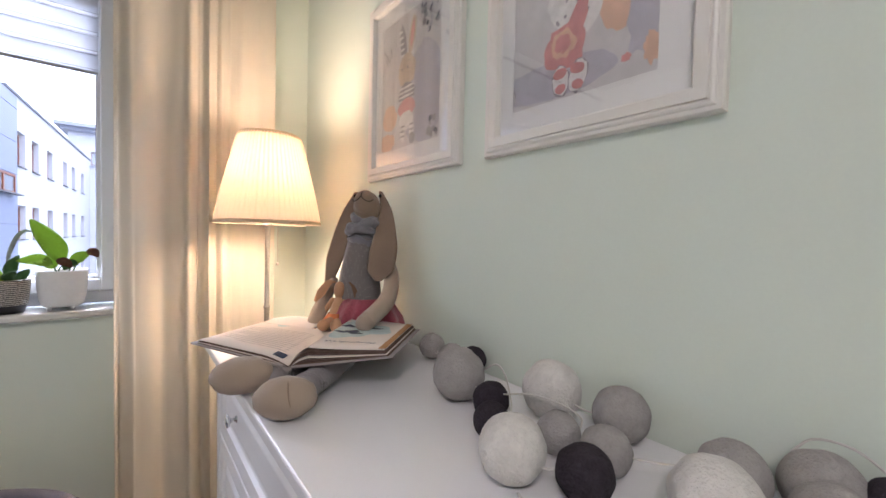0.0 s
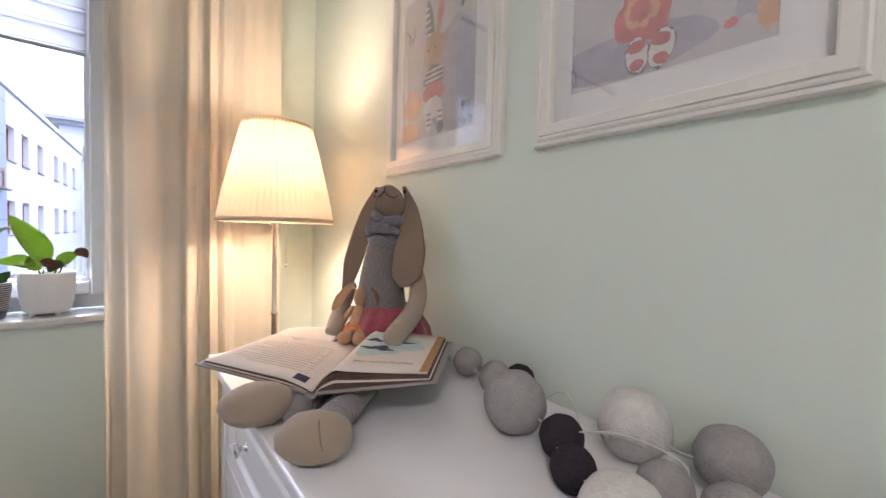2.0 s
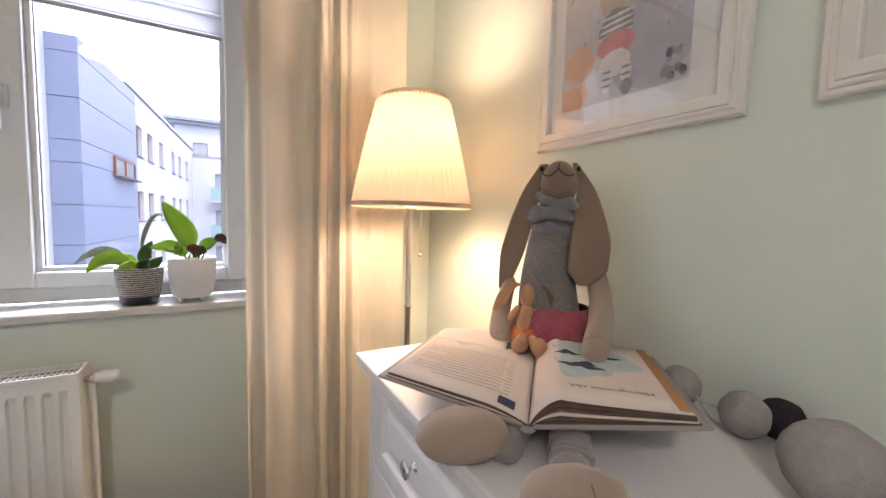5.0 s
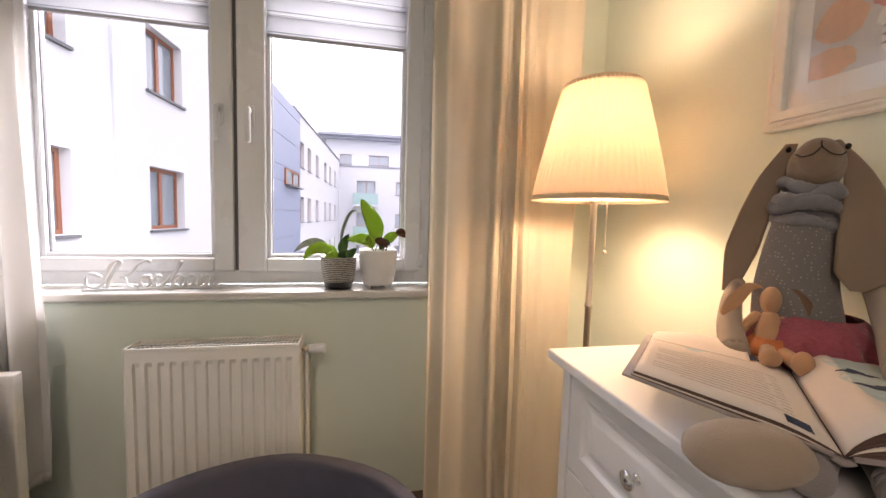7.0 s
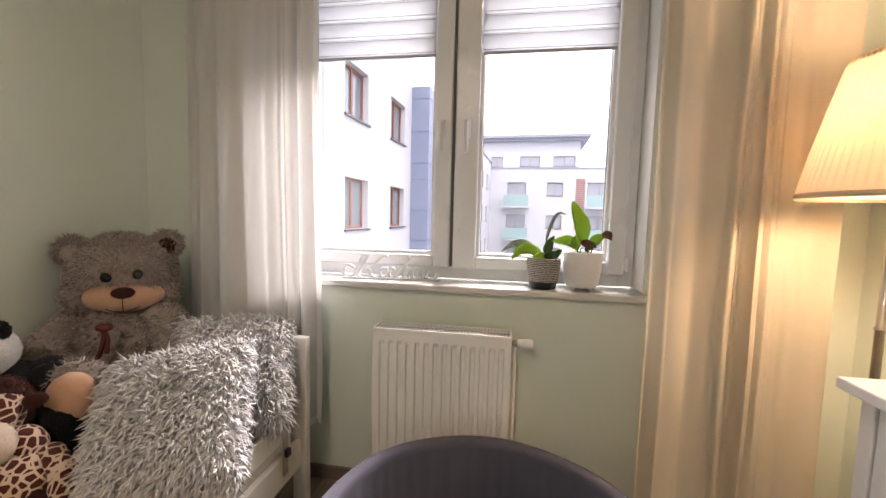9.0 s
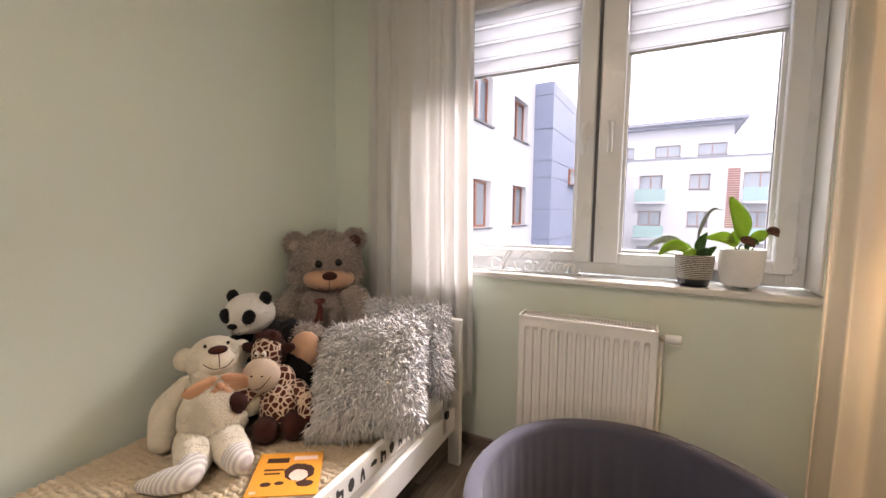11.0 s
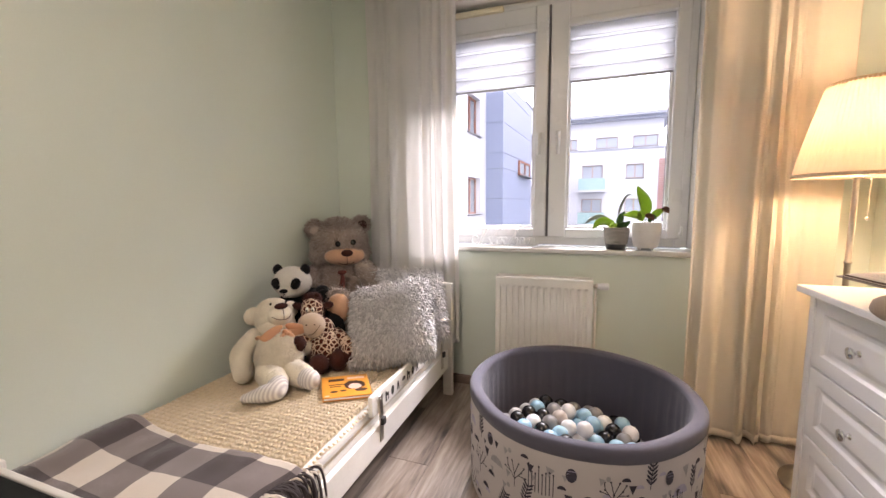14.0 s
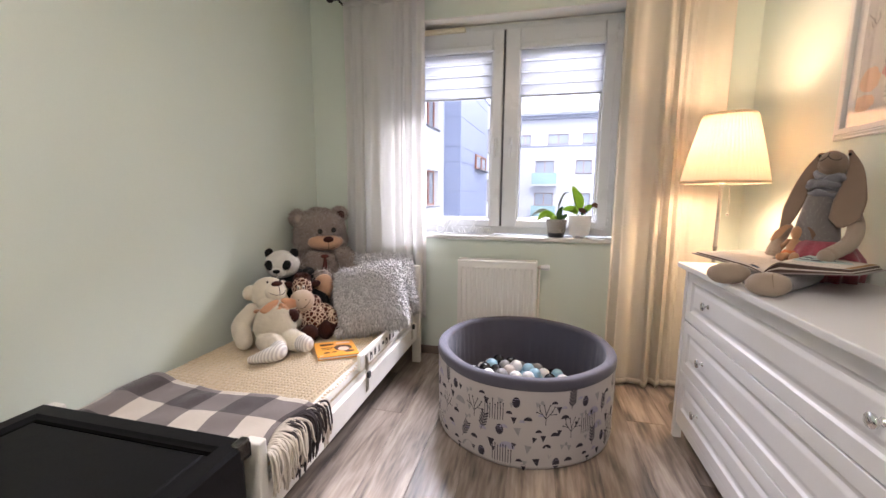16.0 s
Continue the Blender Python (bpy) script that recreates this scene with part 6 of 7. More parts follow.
for k in range(96):
    s, z = (k + r.random()) * around / 96, 0.03 + ((k * 37) % 100) / 100 * 0.29
    if k % 3 == 0:
        dome(2, s, z, r.uniform(0.012, 0.02))
    else:
        mark(1 if k % 3 == 1 else 0, [(-0.010, 0.011), (0.011, 0.010), (0.001, -0.015)], s, z, r.uniform(0.8, 1.1), r.uniform(-0.3, 0.3))
for sh, ink, nm in zip(sheets, INK, ("charcoal_print", "grey_print", "lilac_print")):
    bmesh.ops.recalc_face_normals(sh, faces=sh.faces)
    tagged(part(nm, sh, ink, pit, "printed woodland shapes"), kind="stuff")

BALLS = [mat("light_blue_plastic", (0.27, 0.47, 0.60), 0.32, var=0.06, rand=0.12), mat("white_plastic", (0.70, 0.70, 0.71), 0.32, var=0.04, rand=0.06), mat("grey_plastic", (0.24, 0.235, 0.235), 0.34, var=0.06, rand=0.15),
         mat("black_plastic", (0.010, 0.010, 0.011), 0.22, var=0.2), mat("pearl_plastic", (0.52, 0.46, 0.42), 0.3, var=0.05, rand=0.1)]
ball_mesh = []
for m in BALLS:
    b = bmesh.new()
    ell(b, (0, 0, 0), (0.034, 0.034, 0.034), u=22, v=14)
    for v in b.verts:
        if abs(v.co.z) < 0.004:
            v.co.x *= 1.006
            v.co.y *= 1.006
    me = bpy.data.meshes.new("ball")
    b.to_mesh(me)
    b.free()
    me.materials.append(m)
    ball_mesh.append(me)
NAMES = ("light blue", "white", "grey", "black", "pearly beige")
r = random.Random(15)
placed = []
for layer in range(4):
    z = 0.071 + 0.044 * layer
    lim = (0.345, 0.33, 0.28, 0.17)[layer]
    cx, cy = ((0, 0), (0.0, 0.0), (-0.03, 0.0), (-0.085, 0.02))[layer]
    n = 0
    for i in range(-7, 8):
        for j in range(-7, 8):
            x = (i + 0.5 * (j % 2) + 0.33 * layer) * 0.0695
            y = (j + 0.33 * layer) * 0.0605
            if math.hypot(x - cx, y - cy) > lim or math.hypot(x, y) > 0.348:
                continue
            if layer > 0 and r.random() < (0, 0.05, 0.1, 0.22)[layer]:
                continue
            placed.append((CX + x + r.uniform(-0.006, 0.006), CY + y + r.uniform(-0.006, 0.006), z + r.uniform(-0.004, 0.007)))
for x, y, z in placed:
    k = r.choices(range(5), (6, 5.2, 5, 4.4, 0.7))[0]
    o = new("ball", ball_mesh[k])
    o.matrix_basis = pose(x, y, z, r.uniform(0, 180), r.uniform(0, 180), 0)
    tagged(o, NAMES[k] + " hollow plastic ball lying in the ball pit", "ball", "balls in the ball pit")

# ---- string of cotton ball lights on the chest ----
COTTON = [mat("grey_cotton_thread", (0.36, 0.345, 0.335), 0.95, var=0.1, scale=60, bump=0.9, bscale=240, spec=0.15), mat("charcoal_cotton_thread", (0.038, 0.032, 0.040), 0.95, var=0.3, scale=60, bump=0.9, bscale=240, spec=0.15),
          mat("white_glitter_thread", (0.66, 0.64, 0.61), 0.55, var=0.12, scale=60, bump=1.0, bscale=200, spec=0.6)]
string = thing("string_lights", (1.15, 0.42, DZ), "string of grey, white and charcoal cotton ball lights, unlit", "string lights")
CORD = mat("clear_white_cord", (0.60, 0.58, 0.55), 0.35)
spots_ = [(1.252, 0.892, 0.035, 0), (1.132, 0.642, 0.0545, 0), (1.268, 0.742, 0.033, 1), (1.225, 0.775, 0.036, 0), (1.126, 0.542, 0.0345, 1), (1.071, 0.487, 0.031, 1), (1.012, 0.390, 0.047, 2), (1.122, 0.391, 0.034, 0),
          (1.220, 0.475, 0.0545, 2), (1.243, 0.353, 0.046, 0), (1.130, 0.318, 0.036, 0), (1.055, 0.305, 0.037, 1), (1.112, 0.178, 0.048, 2), (1.200, 0.185, 0.042, 0), (1.249, 0.108, 0.044, 0), (1.190, 0.090, 0.040, 0), (1.252, 0.040, 0.042, 1)]
for i, (x, y, rr, k) in enumerate(spots_):
    b = ell(bmesh.new(), (x, y, DZ + rr * 0.985), (rr, rr, rr * 0.985), lump=0.05, freq=8, u=36, v=24, rot=(20 * i, 33 * i, 0))
    part("cotton_ball", b, COTTON[k], string, ("matt grey thread ball", "charcoal thread ball", "white glittering thread ball")[k], smooth=True)
order = [0, 3, 2, 1, 4, 5, 6, 11, 7, 8, 9, 10, 13, 12, 15, 14, 16]
for a, c in zip(order, order[1:]):
    p, q = spots_[a], spots_[c]
    A, B = Vector((p[0], p[1], DZ + p[2])), Vector((q[0], q[1], DZ + q[2]))
    mid = (A + B) / 2 + Vector((0.02 * math.sin(a * 3), 0.02 * math.cos(a * 5), -0.012 + 0.012 * abs(math.sin(a * 2))))
    part("cord", tube(bmesh.new(), curve([A, mid, B], 10), 0.0016, 6), CORD, string, smooth=True)
for pts in ([(1.13, 0.515, 0.915), (1.15, 0.47, 0.925), (1.165, 0.42, 0.922), (1.175, 0.385, 0.908), (1.16, 0.38, 0.89)], [(1.165, 0.60, 0.93), (1.175, 0.575, 0.945), (1.18, 0.555, 0.925), (1.175, 0.535, 0.885), (1.165, 0.525, 0.868)],
            [(1.258, 0.140, 0.935), (1.270, 0.12, 0.956), (1.272, 0.085, 0.957), (1.26, 0.05, 0.940)], [(0.99, 0.36, 0.87), (0.985, 0.33, 0.866), (1.0, 0.30, 0.866), (1.03, 0.27, 0.866)], [(1.252, 0.875, 0.905), (1.235, 0.83, 0.868), (1.22, 0.80, 0.867)]):
    part("cord", tube(bmesh.new(), curve(pts, 8), 0.0016, 6), CORD, string, smooth=True)

# ---- rag rabbit on the chest ----
LINEN = mat("beige_linen_doll_cloth", (0.26, 0.187, 0.135), 0.95, var=0.08, scale=12, bump=0.45, bscale=600, sheen=0.3, spec=0.1)
LINEN_PALE = mat("pale_beige_jersey", (0.38, 0.30, 0.235), 0.95, var=0.08, scale=12, bump=0.45, bscale=600, sheen=0.3, spec=0.1)
DOTS = dotted("grey_dotted_jersey", (0.19, 0.172, 0.165), (0.36, 0.335, 0.315), 140, 0.17)
SCARF = mat("blue_grey_jersey", (0.20, 0.195, 0.215), 0.95, var=0.15, scale=30, bump=0.5, bscale=400, sheen=0.3, spec=0.1)
TULLE = mat("raspberry_tulle", (0.30, 0.060, 0.085), 0.9, var=0.35, scale=25, bump=0.5, bscale=150, sheen=0.4)
LEGGING = mat("grey_legging_jersey", (0.27, 0.25, 0.25), 0.95, var=0.12, scale=20, bump=0.5, bscale=500, sheen=0.3, spec=0.1)
THREAD = mat("dark_thread", (0.02, 0.012, 0.012), 0.7)
EAR_IN = mat("brown_ear_lining", (0.16, 0.095, 0.06), 0.95, var=0.1, bump=0.3, bscale=400)


def ear(bm, pts, widths, side, slot, lining, thick=0.006):
    """A flat stuffed ear that hangs along pts, its width across side."""
    c = curve(pts, 6)
    n = len(c) - 1
    side = Vector(side).normalized()
    for s, sl in ((1, slot), (-1, lining)):
        rows = []
        for i, p in enumerate(c):
            w = float(np.interp(i / n, np.linspace(0, 1, len(widths)), widths))
            d = (c[min(i + 1, n)] - c[max(i - 1, 0)]).normalized()
            up = side.cross(d).normalized()
            rows.append([bm.verts.new(p + side * w * k + up * s * thick * (1 - k * k) + up * 0.25 * w * k * k) for k in (-1, -0.8, -0.4, 0, 0.4, 0.8, 1)])
        for a, q in zip(rows, rows[1:]):
            for k in range(6):
                f = bm.faces.new([a[k], a[k + 1], q[k + 1], q[k]] if s > 0 else [a[k], q[k], q[k + 1], a[k + 1]])
                f.material_index, f.smooth = sl, True


rabbit = thing("rag_rabbit", (1.16, 1.12, DZ), "long-eared beige rag rabbit in a grey scarf and raspberry skirt", "soft toy")
H = face_frame((1.188, 1.166, 1.289), (-0.70, -0.62, 0.42))
head = plush(rabbit, "head", [LINEN], lambda b: (ell(b, H(0, 0, 0), (0.043, 0.043, 0.053), 0, rot=(20, -20, 0)), ell(b, H(0.020, 0, 0.004), (0.036, 0.036, 0.041))))


def rabbit_smile(b):
    stitch(b, [H(0.057, 0, 0.022), H(0.060, 0.0, 0.008), H(0.058, 0.012, -0.006), H(0.050, 0.026, -0.006), H(0.043, 0.034, 0.004)], 0, 0.0013)
    stitch(b, [H(0.060, 0.0, 0.008), H(0.058, -0.012, -0.006), H(0.050, -0.026, -0.006), H(0.043, -0.034, 0.004)], 0, 0.0013)


plush(head, "mouth", [THREAD], rabbit_smile, label="stitched dark smile")
for q in (1, -1):
    plush(head, "eye", [EYE_BLACK], lambda b: ell(b, H(0.014, q * 0.042, 0.034), (0.005, 0.005, 0.006), u=10, v=6))


def rabbit_scarf(b):
    for k, (dz, rr, tk) in enumerate(((0.022, 0.036, 0.013), (0.002, 0.043, 0.016), (-0.022, 0.046, 0.015), (-0.044, 0.043, 0.014), (-0.060, 0.040, 0.011))):
        c0 = Vector((1.183, 1.171, 1.230 + dz))
        pts = [c0 + Vector((rr * math.cos(a), rr * math.sin(a), 0.009 * math.sin(a + k * 2.1) + 0.004 * math.sin(3 * a + k))) for a in (2 * math.pi * i / 40 for i in range(41))]
        tube(b, pts, [tk * (0.9 + 0.2 * math.sin(i * 0.63 + k * 2) + 0.08 * math.sin(i * 1.9 + k)) for i in range(41)], 12)
    ell(b, (1.185, 1.169, 1.210), (0.042, 0.042, 0.055))


plush(rabbit, "scarf", [SCARF], rabbit_scarf, label="folded blue-grey jersey scarf")
body_p = [(1.180, 1.172, 1.19), (1.173, 1.170, 1.12), (1.165, 1.165, 1.04), (1.158, 1.146, 0.95), (1.155, 1.135, 0.91)]
plush(rabbit, "body", [DOTS], lambda b: tube(b, curve(body_p, 6), [float(x) for x in np.interp(np.linspace(0, 1, 25), [0, 0.25, 0.6, 1], [0.046, 0.057, 0.069, 0.073])], 28), label="grey dotted jersey body")


def rabbit_skirt(b):
    lathe(b, [(0.062, 1.010), (0.086, 0.990), (0.110, 0.95), (0.118, 0.905), (0.112, 0.868), (0.03, 0.866)], (1.168, 1.125, 0), 120, ripple=lambda a, z: (1.01 - z) * 0.075 * math.sin(15 * a + 2 * math.sin(3 * a)) + 0.02 * (1.01 - z) * math.sin(37 * a + 60 * z))


plush(rabbit, "skirt", [TULLE], rabbit_skirt, label="gathered raspberry tulle skirt")
plush(rabbit, "arm", [LINEN_PALE], lambda b: limb(b, [(1.110, 1.238, 1.050), (1.084, 1.224, 1.012), (1.050, 1.194, 0.975), (1.020, 1.154, 0.938)], (0.015, 0.019, 0.022, 0.025)))
plush(rabbit, "arm", [LINEN_PALE], lambda b: limb(b, [(1.222, 1.110, 1.15), (1.228, 1.075, 1.07), (1.180, 1.022, 1.01), (1.072, 0.946, 0.972)], (0.020, 0.023, 0.025, 0.024)))
for k, (pts, r, at3, rad3, rot3) in enumerate((([(1.10, 1.10, 0.895), (0.98, 1.02, 0.889), (0.835, 0.895, 0.890)], (0.03, 0.027, 0.026), (0.778, 0.922, 0.903), (0.066, 0.036, 0.038), (0, 8, 142)),
                                               ([(1.12, 1.06, 0.895), (1.00, 0.93, 0.889), (0.865, 0.805, 0.890)], (0.03, 0.027, 0.028), (0.818, 0.757, 0.902), (0.058, 0.037, 0.0385), (0, -6, -40)))):
    leg = plush(rabbit, "leg", [LEGGING], lambda b: limb(b, pts, r), label="grey jersey legging")
    for n in range(6):
        q = Vector(pts[2]) + (Vector(pts[1]) - Vector(pts[2])).normalized() * (0.012 + 0.011 * n)
        d = (Vector(pts[1]) - Vector(pts[2])).normalized().cross(Vector((0, 0, 1))).normalized()
        plush(leg, "fold", [LEGGING], lambda b: tube(b, [q + d * 0.0245 * math.cos(a) + Vector((0.003 * math.sin(2 * a + n), 0.003 * math.cos(3 * a + n), 0.0245 * math.sin(a))) for a in (2 * math.pi * i / 24 for i in range(25))], 0.0045, 6))
    foot = plush(rabbit, "foot", [LINEN_PALE], lambda b: ell(b, at3, rad3, rot=rot3, lump=0.07))
plush(foot, "seam", [LINEN], lambda b: stitch(b, [(0.815, 0.735, 0.938), (0.811, 0.721, 0.92), (0.814, 0.718, 0.90), (0.825, 0.725, 0.88)], 0, 0.0013))


def soft_ear(pts, widths, side, lining):
    def fill(b):
        ear(b, pts, widths, side, 0, lining)
        bmesh.ops.remove_doubles(b, verts=b.verts, dist=0.0004)
        bmesh.ops.recalc_face_normals(b, faces=b.faces)
    return plush(rabbit, "ear", [LINEN, EAR_IN], fill, label="long hanging linen ear")


soft_ear([(1.172, 1.202, 1.338), (1.150, 1.224, 1.26), (1.124, 1.240, 1.15), (1.094, 1.242, 1.034)], (0.010, 0.021, 0.027, 0.029, 0.012), (-0.74, 0.67, 0), 1)
soft_ear([(1.236, 1.166, 1.342), (1.238, 1.132, 1.28), (1.216, 1.095, 1.19), (1.194, 1.077, 1.105), (1.184, 1.079, 1.062)], (0.006, 0.016, 0.030, 0.044, 0.042, 0.010), (-0.72, 0.69, 0), 0)

# small rabbit
TAN = mat("tan_doll_cloth", (0.50, 0.29, 0.165), 0.95, var=0.1, scale=30, bump=0.4, bscale=600, sheen=0.2, spec=0.1)
ORANGE_TULLE = mat("orange_doll_skirt", (0.58, 0.19, 0.07), 0.9, var=0.2, scale=40, bump=0.4)
b = bmesh.new()
H = face_frame((1.090, 1.150, 1.028), (-0.74, -0.64, 0.1))
ell(b, H(0, 0, 0), (0.0150, 0.0145, 0.024), 0)
tube(b, curve([(1.087, 1.147, 1.008), (1.083, 1.142, 0.985), (1.080, 1.138, 0.955), (1.080, 1.138, 0.942)], 5), [float(x) for x in np.interp(np.linspace(0, 1, 16), [0, 0.4, 1], [0.010, 0.020, 0.026])], 16, 0)
lathe(b, [(0.023, 0.972), (0.034, 0.956), (0.040, 0.942), (0.01, 0.941)], (1.077, 1.135, 0), 40, slot=1, ripple=lambda a, z: (0.975 - z) * 0.12 * math.sin(9 * a))
limb(b, [H(0.0, 0.018, -0.028), H(0.006, 0.032, -0.055), H(0.02, 0.030, -0.080)], (0.008, 0.008, 0.008), 0, 8)
limb(b, [H(0.0, -0.018, -0.028), H(0.004, -0.036, -0.055), H(0.014, -0.046, -0.082)], (0.008, 0.008, 0.008), 0, 8)
limb(b, [(1.066, 1.132, 0.952), (1.045, 1.112, 0.955), (1.028, 1.098, 0.950)], (0.011, 0.011, 0.012), 0, 8)
ell(b, (1.024, 1.092, 0.953), (0.016, 0.013, 0.014), 0)
limb(b, [(1.078, 1.118, 0.952), (1.056, 1.088, 0.953), (1.046, 1.066, 0.951)], (0.011, 0.011, 0.012), 0, 8)
ell(b, (1.042, 1.060, 0.955), (0.014, 0.013, 0.018), 0)
ear(b, [H(-0.004, 0.014, 0.022), H(0.0, 0.030, 0.020), H(0.004, 0.044, -0.005), H(0.006, 0.048, -0.035)], (0.004, 0.008, 0.012, 0.004), (0.5, -0.55, 0.66), 0, 2, 0.003)
ear(b, [H(-0.004, -0.014, 0.022), H(0.0, -0.030, 0.020), H(0.004, -0.050, -0.008), H(0.006, -0.066, -0.032)], (0.004, 0.008, 0.012, 0.004), (-0.5, 0.55, 0.66), 0, 2, 0.003)
bmesh.ops.recalc_face_normals(b, faces=b.faces)
b.transform(Matrix.Translation((1.055, 1.112, 0.940)) @ Matrix.Scale(1.13, 4) @ Matrix.Translation((-1.060, -1.118, -0.940)))
small = part("small_rag_rabbit", b, [TAN, ORANGE_TULLE, EAR_IN], None, "small tan rag rabbit in an orange skirt on the open book", smooth=True, category="soft toy")
small.location += Vector((0.004, 0.004, -0.008))

# ---- open book across the rabbit's legs ----
PAPER = mat("uncoated_book_paper", (0.74, 0.66, 0.60), 0.85, var=0.03, scale=8)
# dark brown page edges, with the shade between the leaves in the colour
PAPER_EDGE_SHADE = mat("shaded_page_edges", (0.12, 0.075, 0.06), 0.9, var=0.3, scale=30)
COVER_B = mat("grey_beige_book_board", (0.33, 0.29, 0.28), 0.6, var=0.05)
NAVY = mat("navy_ink", (0.035, 0.05, 0.09), 0.8)
TEALWASH = mat("pale_teal_wash", (0.50, 0.60, 0.60), 0.85, var=0.15, scale=30)
TEXT_INK = mat("grey_text_ink", (0.40, 0.35, 0.32), 0.85)
STRIP = mat("ochre_strip", (0.42, 0.22, 0.09), 0.8, var=0.1)
obook = thing("open_book", (0.97, 0.99, 0.93), "open illustrated hardback book lying across the rag rabbit's legs", "book")
SP, SV = Vector((0.858, 0.877, 0.9185)), Vector((0.226, 0.231, 0.004))
WL, WR = Vector((-0.154, 0.173, 0.036)), Vector((0.166, -0.151, 0.032))
WLF, WRF = Vector((-0.153, 0.168, 0.012)), Vector((0.160, -0.165, 0.012))


def sheet(a, v, h=0.0):
    """A place on the book: a from -1 (left edge) over the spine to 1 (right edge), v along the spine, h above the board."""
    w = (WL.lerp(WLF, v) * -a) if a < 0 else WR.lerp(WRF, v) * a
    return SP + SV * v + w + Vector((0, 0, h))


for lo, hi in ((-1.0, -0.035), (0.035, 1.0)):
    b = bmesh.new()
    surf(b, lambda u, v, lo=lo, hi=hi: sheet(lo + (hi - lo) * u, -0.012 + 1.024 * v, 0.0), 8, 4)
    thicken(b, 0.0032)
    part("cover", b, COVER_B, obook, "hard cover board")
b = bmesh.new()
surf(b, lambda u, v: sheet(-0.04 + 0.08 * u, -0.012 + 1.024 * v, -0.004 - 0.003 * math.sin(math.pi * u)), 6, 4)
thicken(b, 0.003)
part("spine", b, COVER_B, obook)


def rise_r(a, k):
    """Height of the k-th leaf of the right block, arched beside the gutter."""
    t = min(a / 0.95, 1.0)
    return (0.002 + 0.0068 * k) * (math.sin(min(1.0, t / 0.22) * math.pi / 2) ** 0.8) * (1 - 0.62 * max(0.0, (t - 0.2) / 0.8) ** 0.8)


def rise_l(a, k):
    t = min(a / 0.95, 1.0)
    return (0.002 + 0.0030 * k) * (math.sin(min(1.0, t / 0.3) * math.pi / 2) ** 0.9) * (1 - 0.25 * max(0.0, (t - 0.3) / 0.7))


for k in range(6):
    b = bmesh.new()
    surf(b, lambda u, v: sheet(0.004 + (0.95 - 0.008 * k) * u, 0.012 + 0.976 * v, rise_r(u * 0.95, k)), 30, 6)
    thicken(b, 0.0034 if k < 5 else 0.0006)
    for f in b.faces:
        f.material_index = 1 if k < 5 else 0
    part("page", b, [PAPER, PAPER if k == 2 else PAPER_EDGE_SHADE], obook, smooth=True)
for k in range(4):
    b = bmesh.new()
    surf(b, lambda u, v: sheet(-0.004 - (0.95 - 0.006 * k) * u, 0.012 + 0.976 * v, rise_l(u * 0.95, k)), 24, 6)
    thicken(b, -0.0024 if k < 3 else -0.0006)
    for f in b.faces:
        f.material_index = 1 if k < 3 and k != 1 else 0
    part("page", b, [PAPER, PAPER_EDGE_SHADE], obook, smooth=True)


for k in range(4):
    b = bmesh.new()
    surf(b, lambda u, v: sheet(-(0.26 + 0.66 * u), 0.76 + 0.225 * v, rise_l(0.26 + 0.66 * u, 3) + 0.0006 + (0.003 + 0.0045 * k) * math.sin(v * math.pi / 2) ** 2 * math.sin(math.pi * (0.12 + 0.8 * u)) * (1 - 0.12 * k * u)), 20, 10)
    thicken(b, 0.0004)
    part("page", b, PAPER, obook, "lifted curling leaf", smooth=True)


def print_on(right, a0, a1, v0, v1, material, name="text_line", h=0.0004, nu=6):
    b = bmesh.new()
    if right:
        surf(b, lambda u, v: sheet(a0 + (a1 - a0) * u, v0 + (v1 - v0) * v, rise_r(a0 + (a1 - a0) * u, 5) + h), nu, 2)
    else:
        surf(b, lambda u, v: sheet(-(a0 + (a1 - a0) * u), v0 + (v1 - v0) * v, rise_l(a0 + (a1 - a0) * u, 3) + h), nu, 2)
    part(name, b, material, obook)


def blot_on(right, ca, cv, ra, rv, material, seed, h=0.0006, rough=0.2):
    r = random.Random(seed)
    ph = [r.uniform(0, 6.28) for _ in range(3)]
    b = bmesh.new()
    c = []
    n = 36
    k = 6
    rows = []
    for j in range(1, k + 1):
        row = []
        for i in range(n):
            t = 2 * math.pi * i / n
            q = j / k * (1 + rough * math.sin(3 * t + ph[0]) + 0.5 * rough * math.sin(7 * t + ph[1]))
            a, v = ca + ra * q * math.cos(t), cv + rv * q * math.sin(t)
            a = min(max(a, 0.05), 0.93)
            v = min(max(v, 0.03), 0.97)
            row.append(b.verts.new(sheet(a, v, rise_r(a, 5) + h) if right else sheet(-a, v, rise_l(a, 3) + h)))
        rows.append(row)
    for p, q in zip(rows, rows[1:]):
        for i in range(n):
            b.faces.new([p[i], p[(i + 1) % n], q[(i + 1) % n], q[i]])
    b.faces.new(rows[0])
    part("illustration", b, material, obook)


blot_on(True, 0.42, 0.60, 0.30, 0.28, TEALWASH, 3)
blot_on(True, 0.36, 0.48, 0.13, 0.05, NAVY, 5, 0.0009, 0.35)
blot_on(True, 0.50, 0.66, 0.12, 0.04, NAVY, 8, 0.0009, 0.35)
blot_on(True, 0.26, 0.66, 0.08, 0.035, NAVY, 9, 0.0009, 0.35)
print_on(True, 0.845, 0.915, 0.03, 0.97, STRIP, "strip")
fc = bpy.data.curves.new("heading", "FONT")
fc.body, fc.size, fc.resolution_u = "Mikrogremlin elek", 1.0, 2
fo = new("heading", fc)
me = bpy.data.meshes.new_from_object(fo.evaluated_get(bpy.context.evaluated_depsgraph_get()))
bpy.data.objects.remove(fo)
tw = max(v.co.x for v in me.vertices)
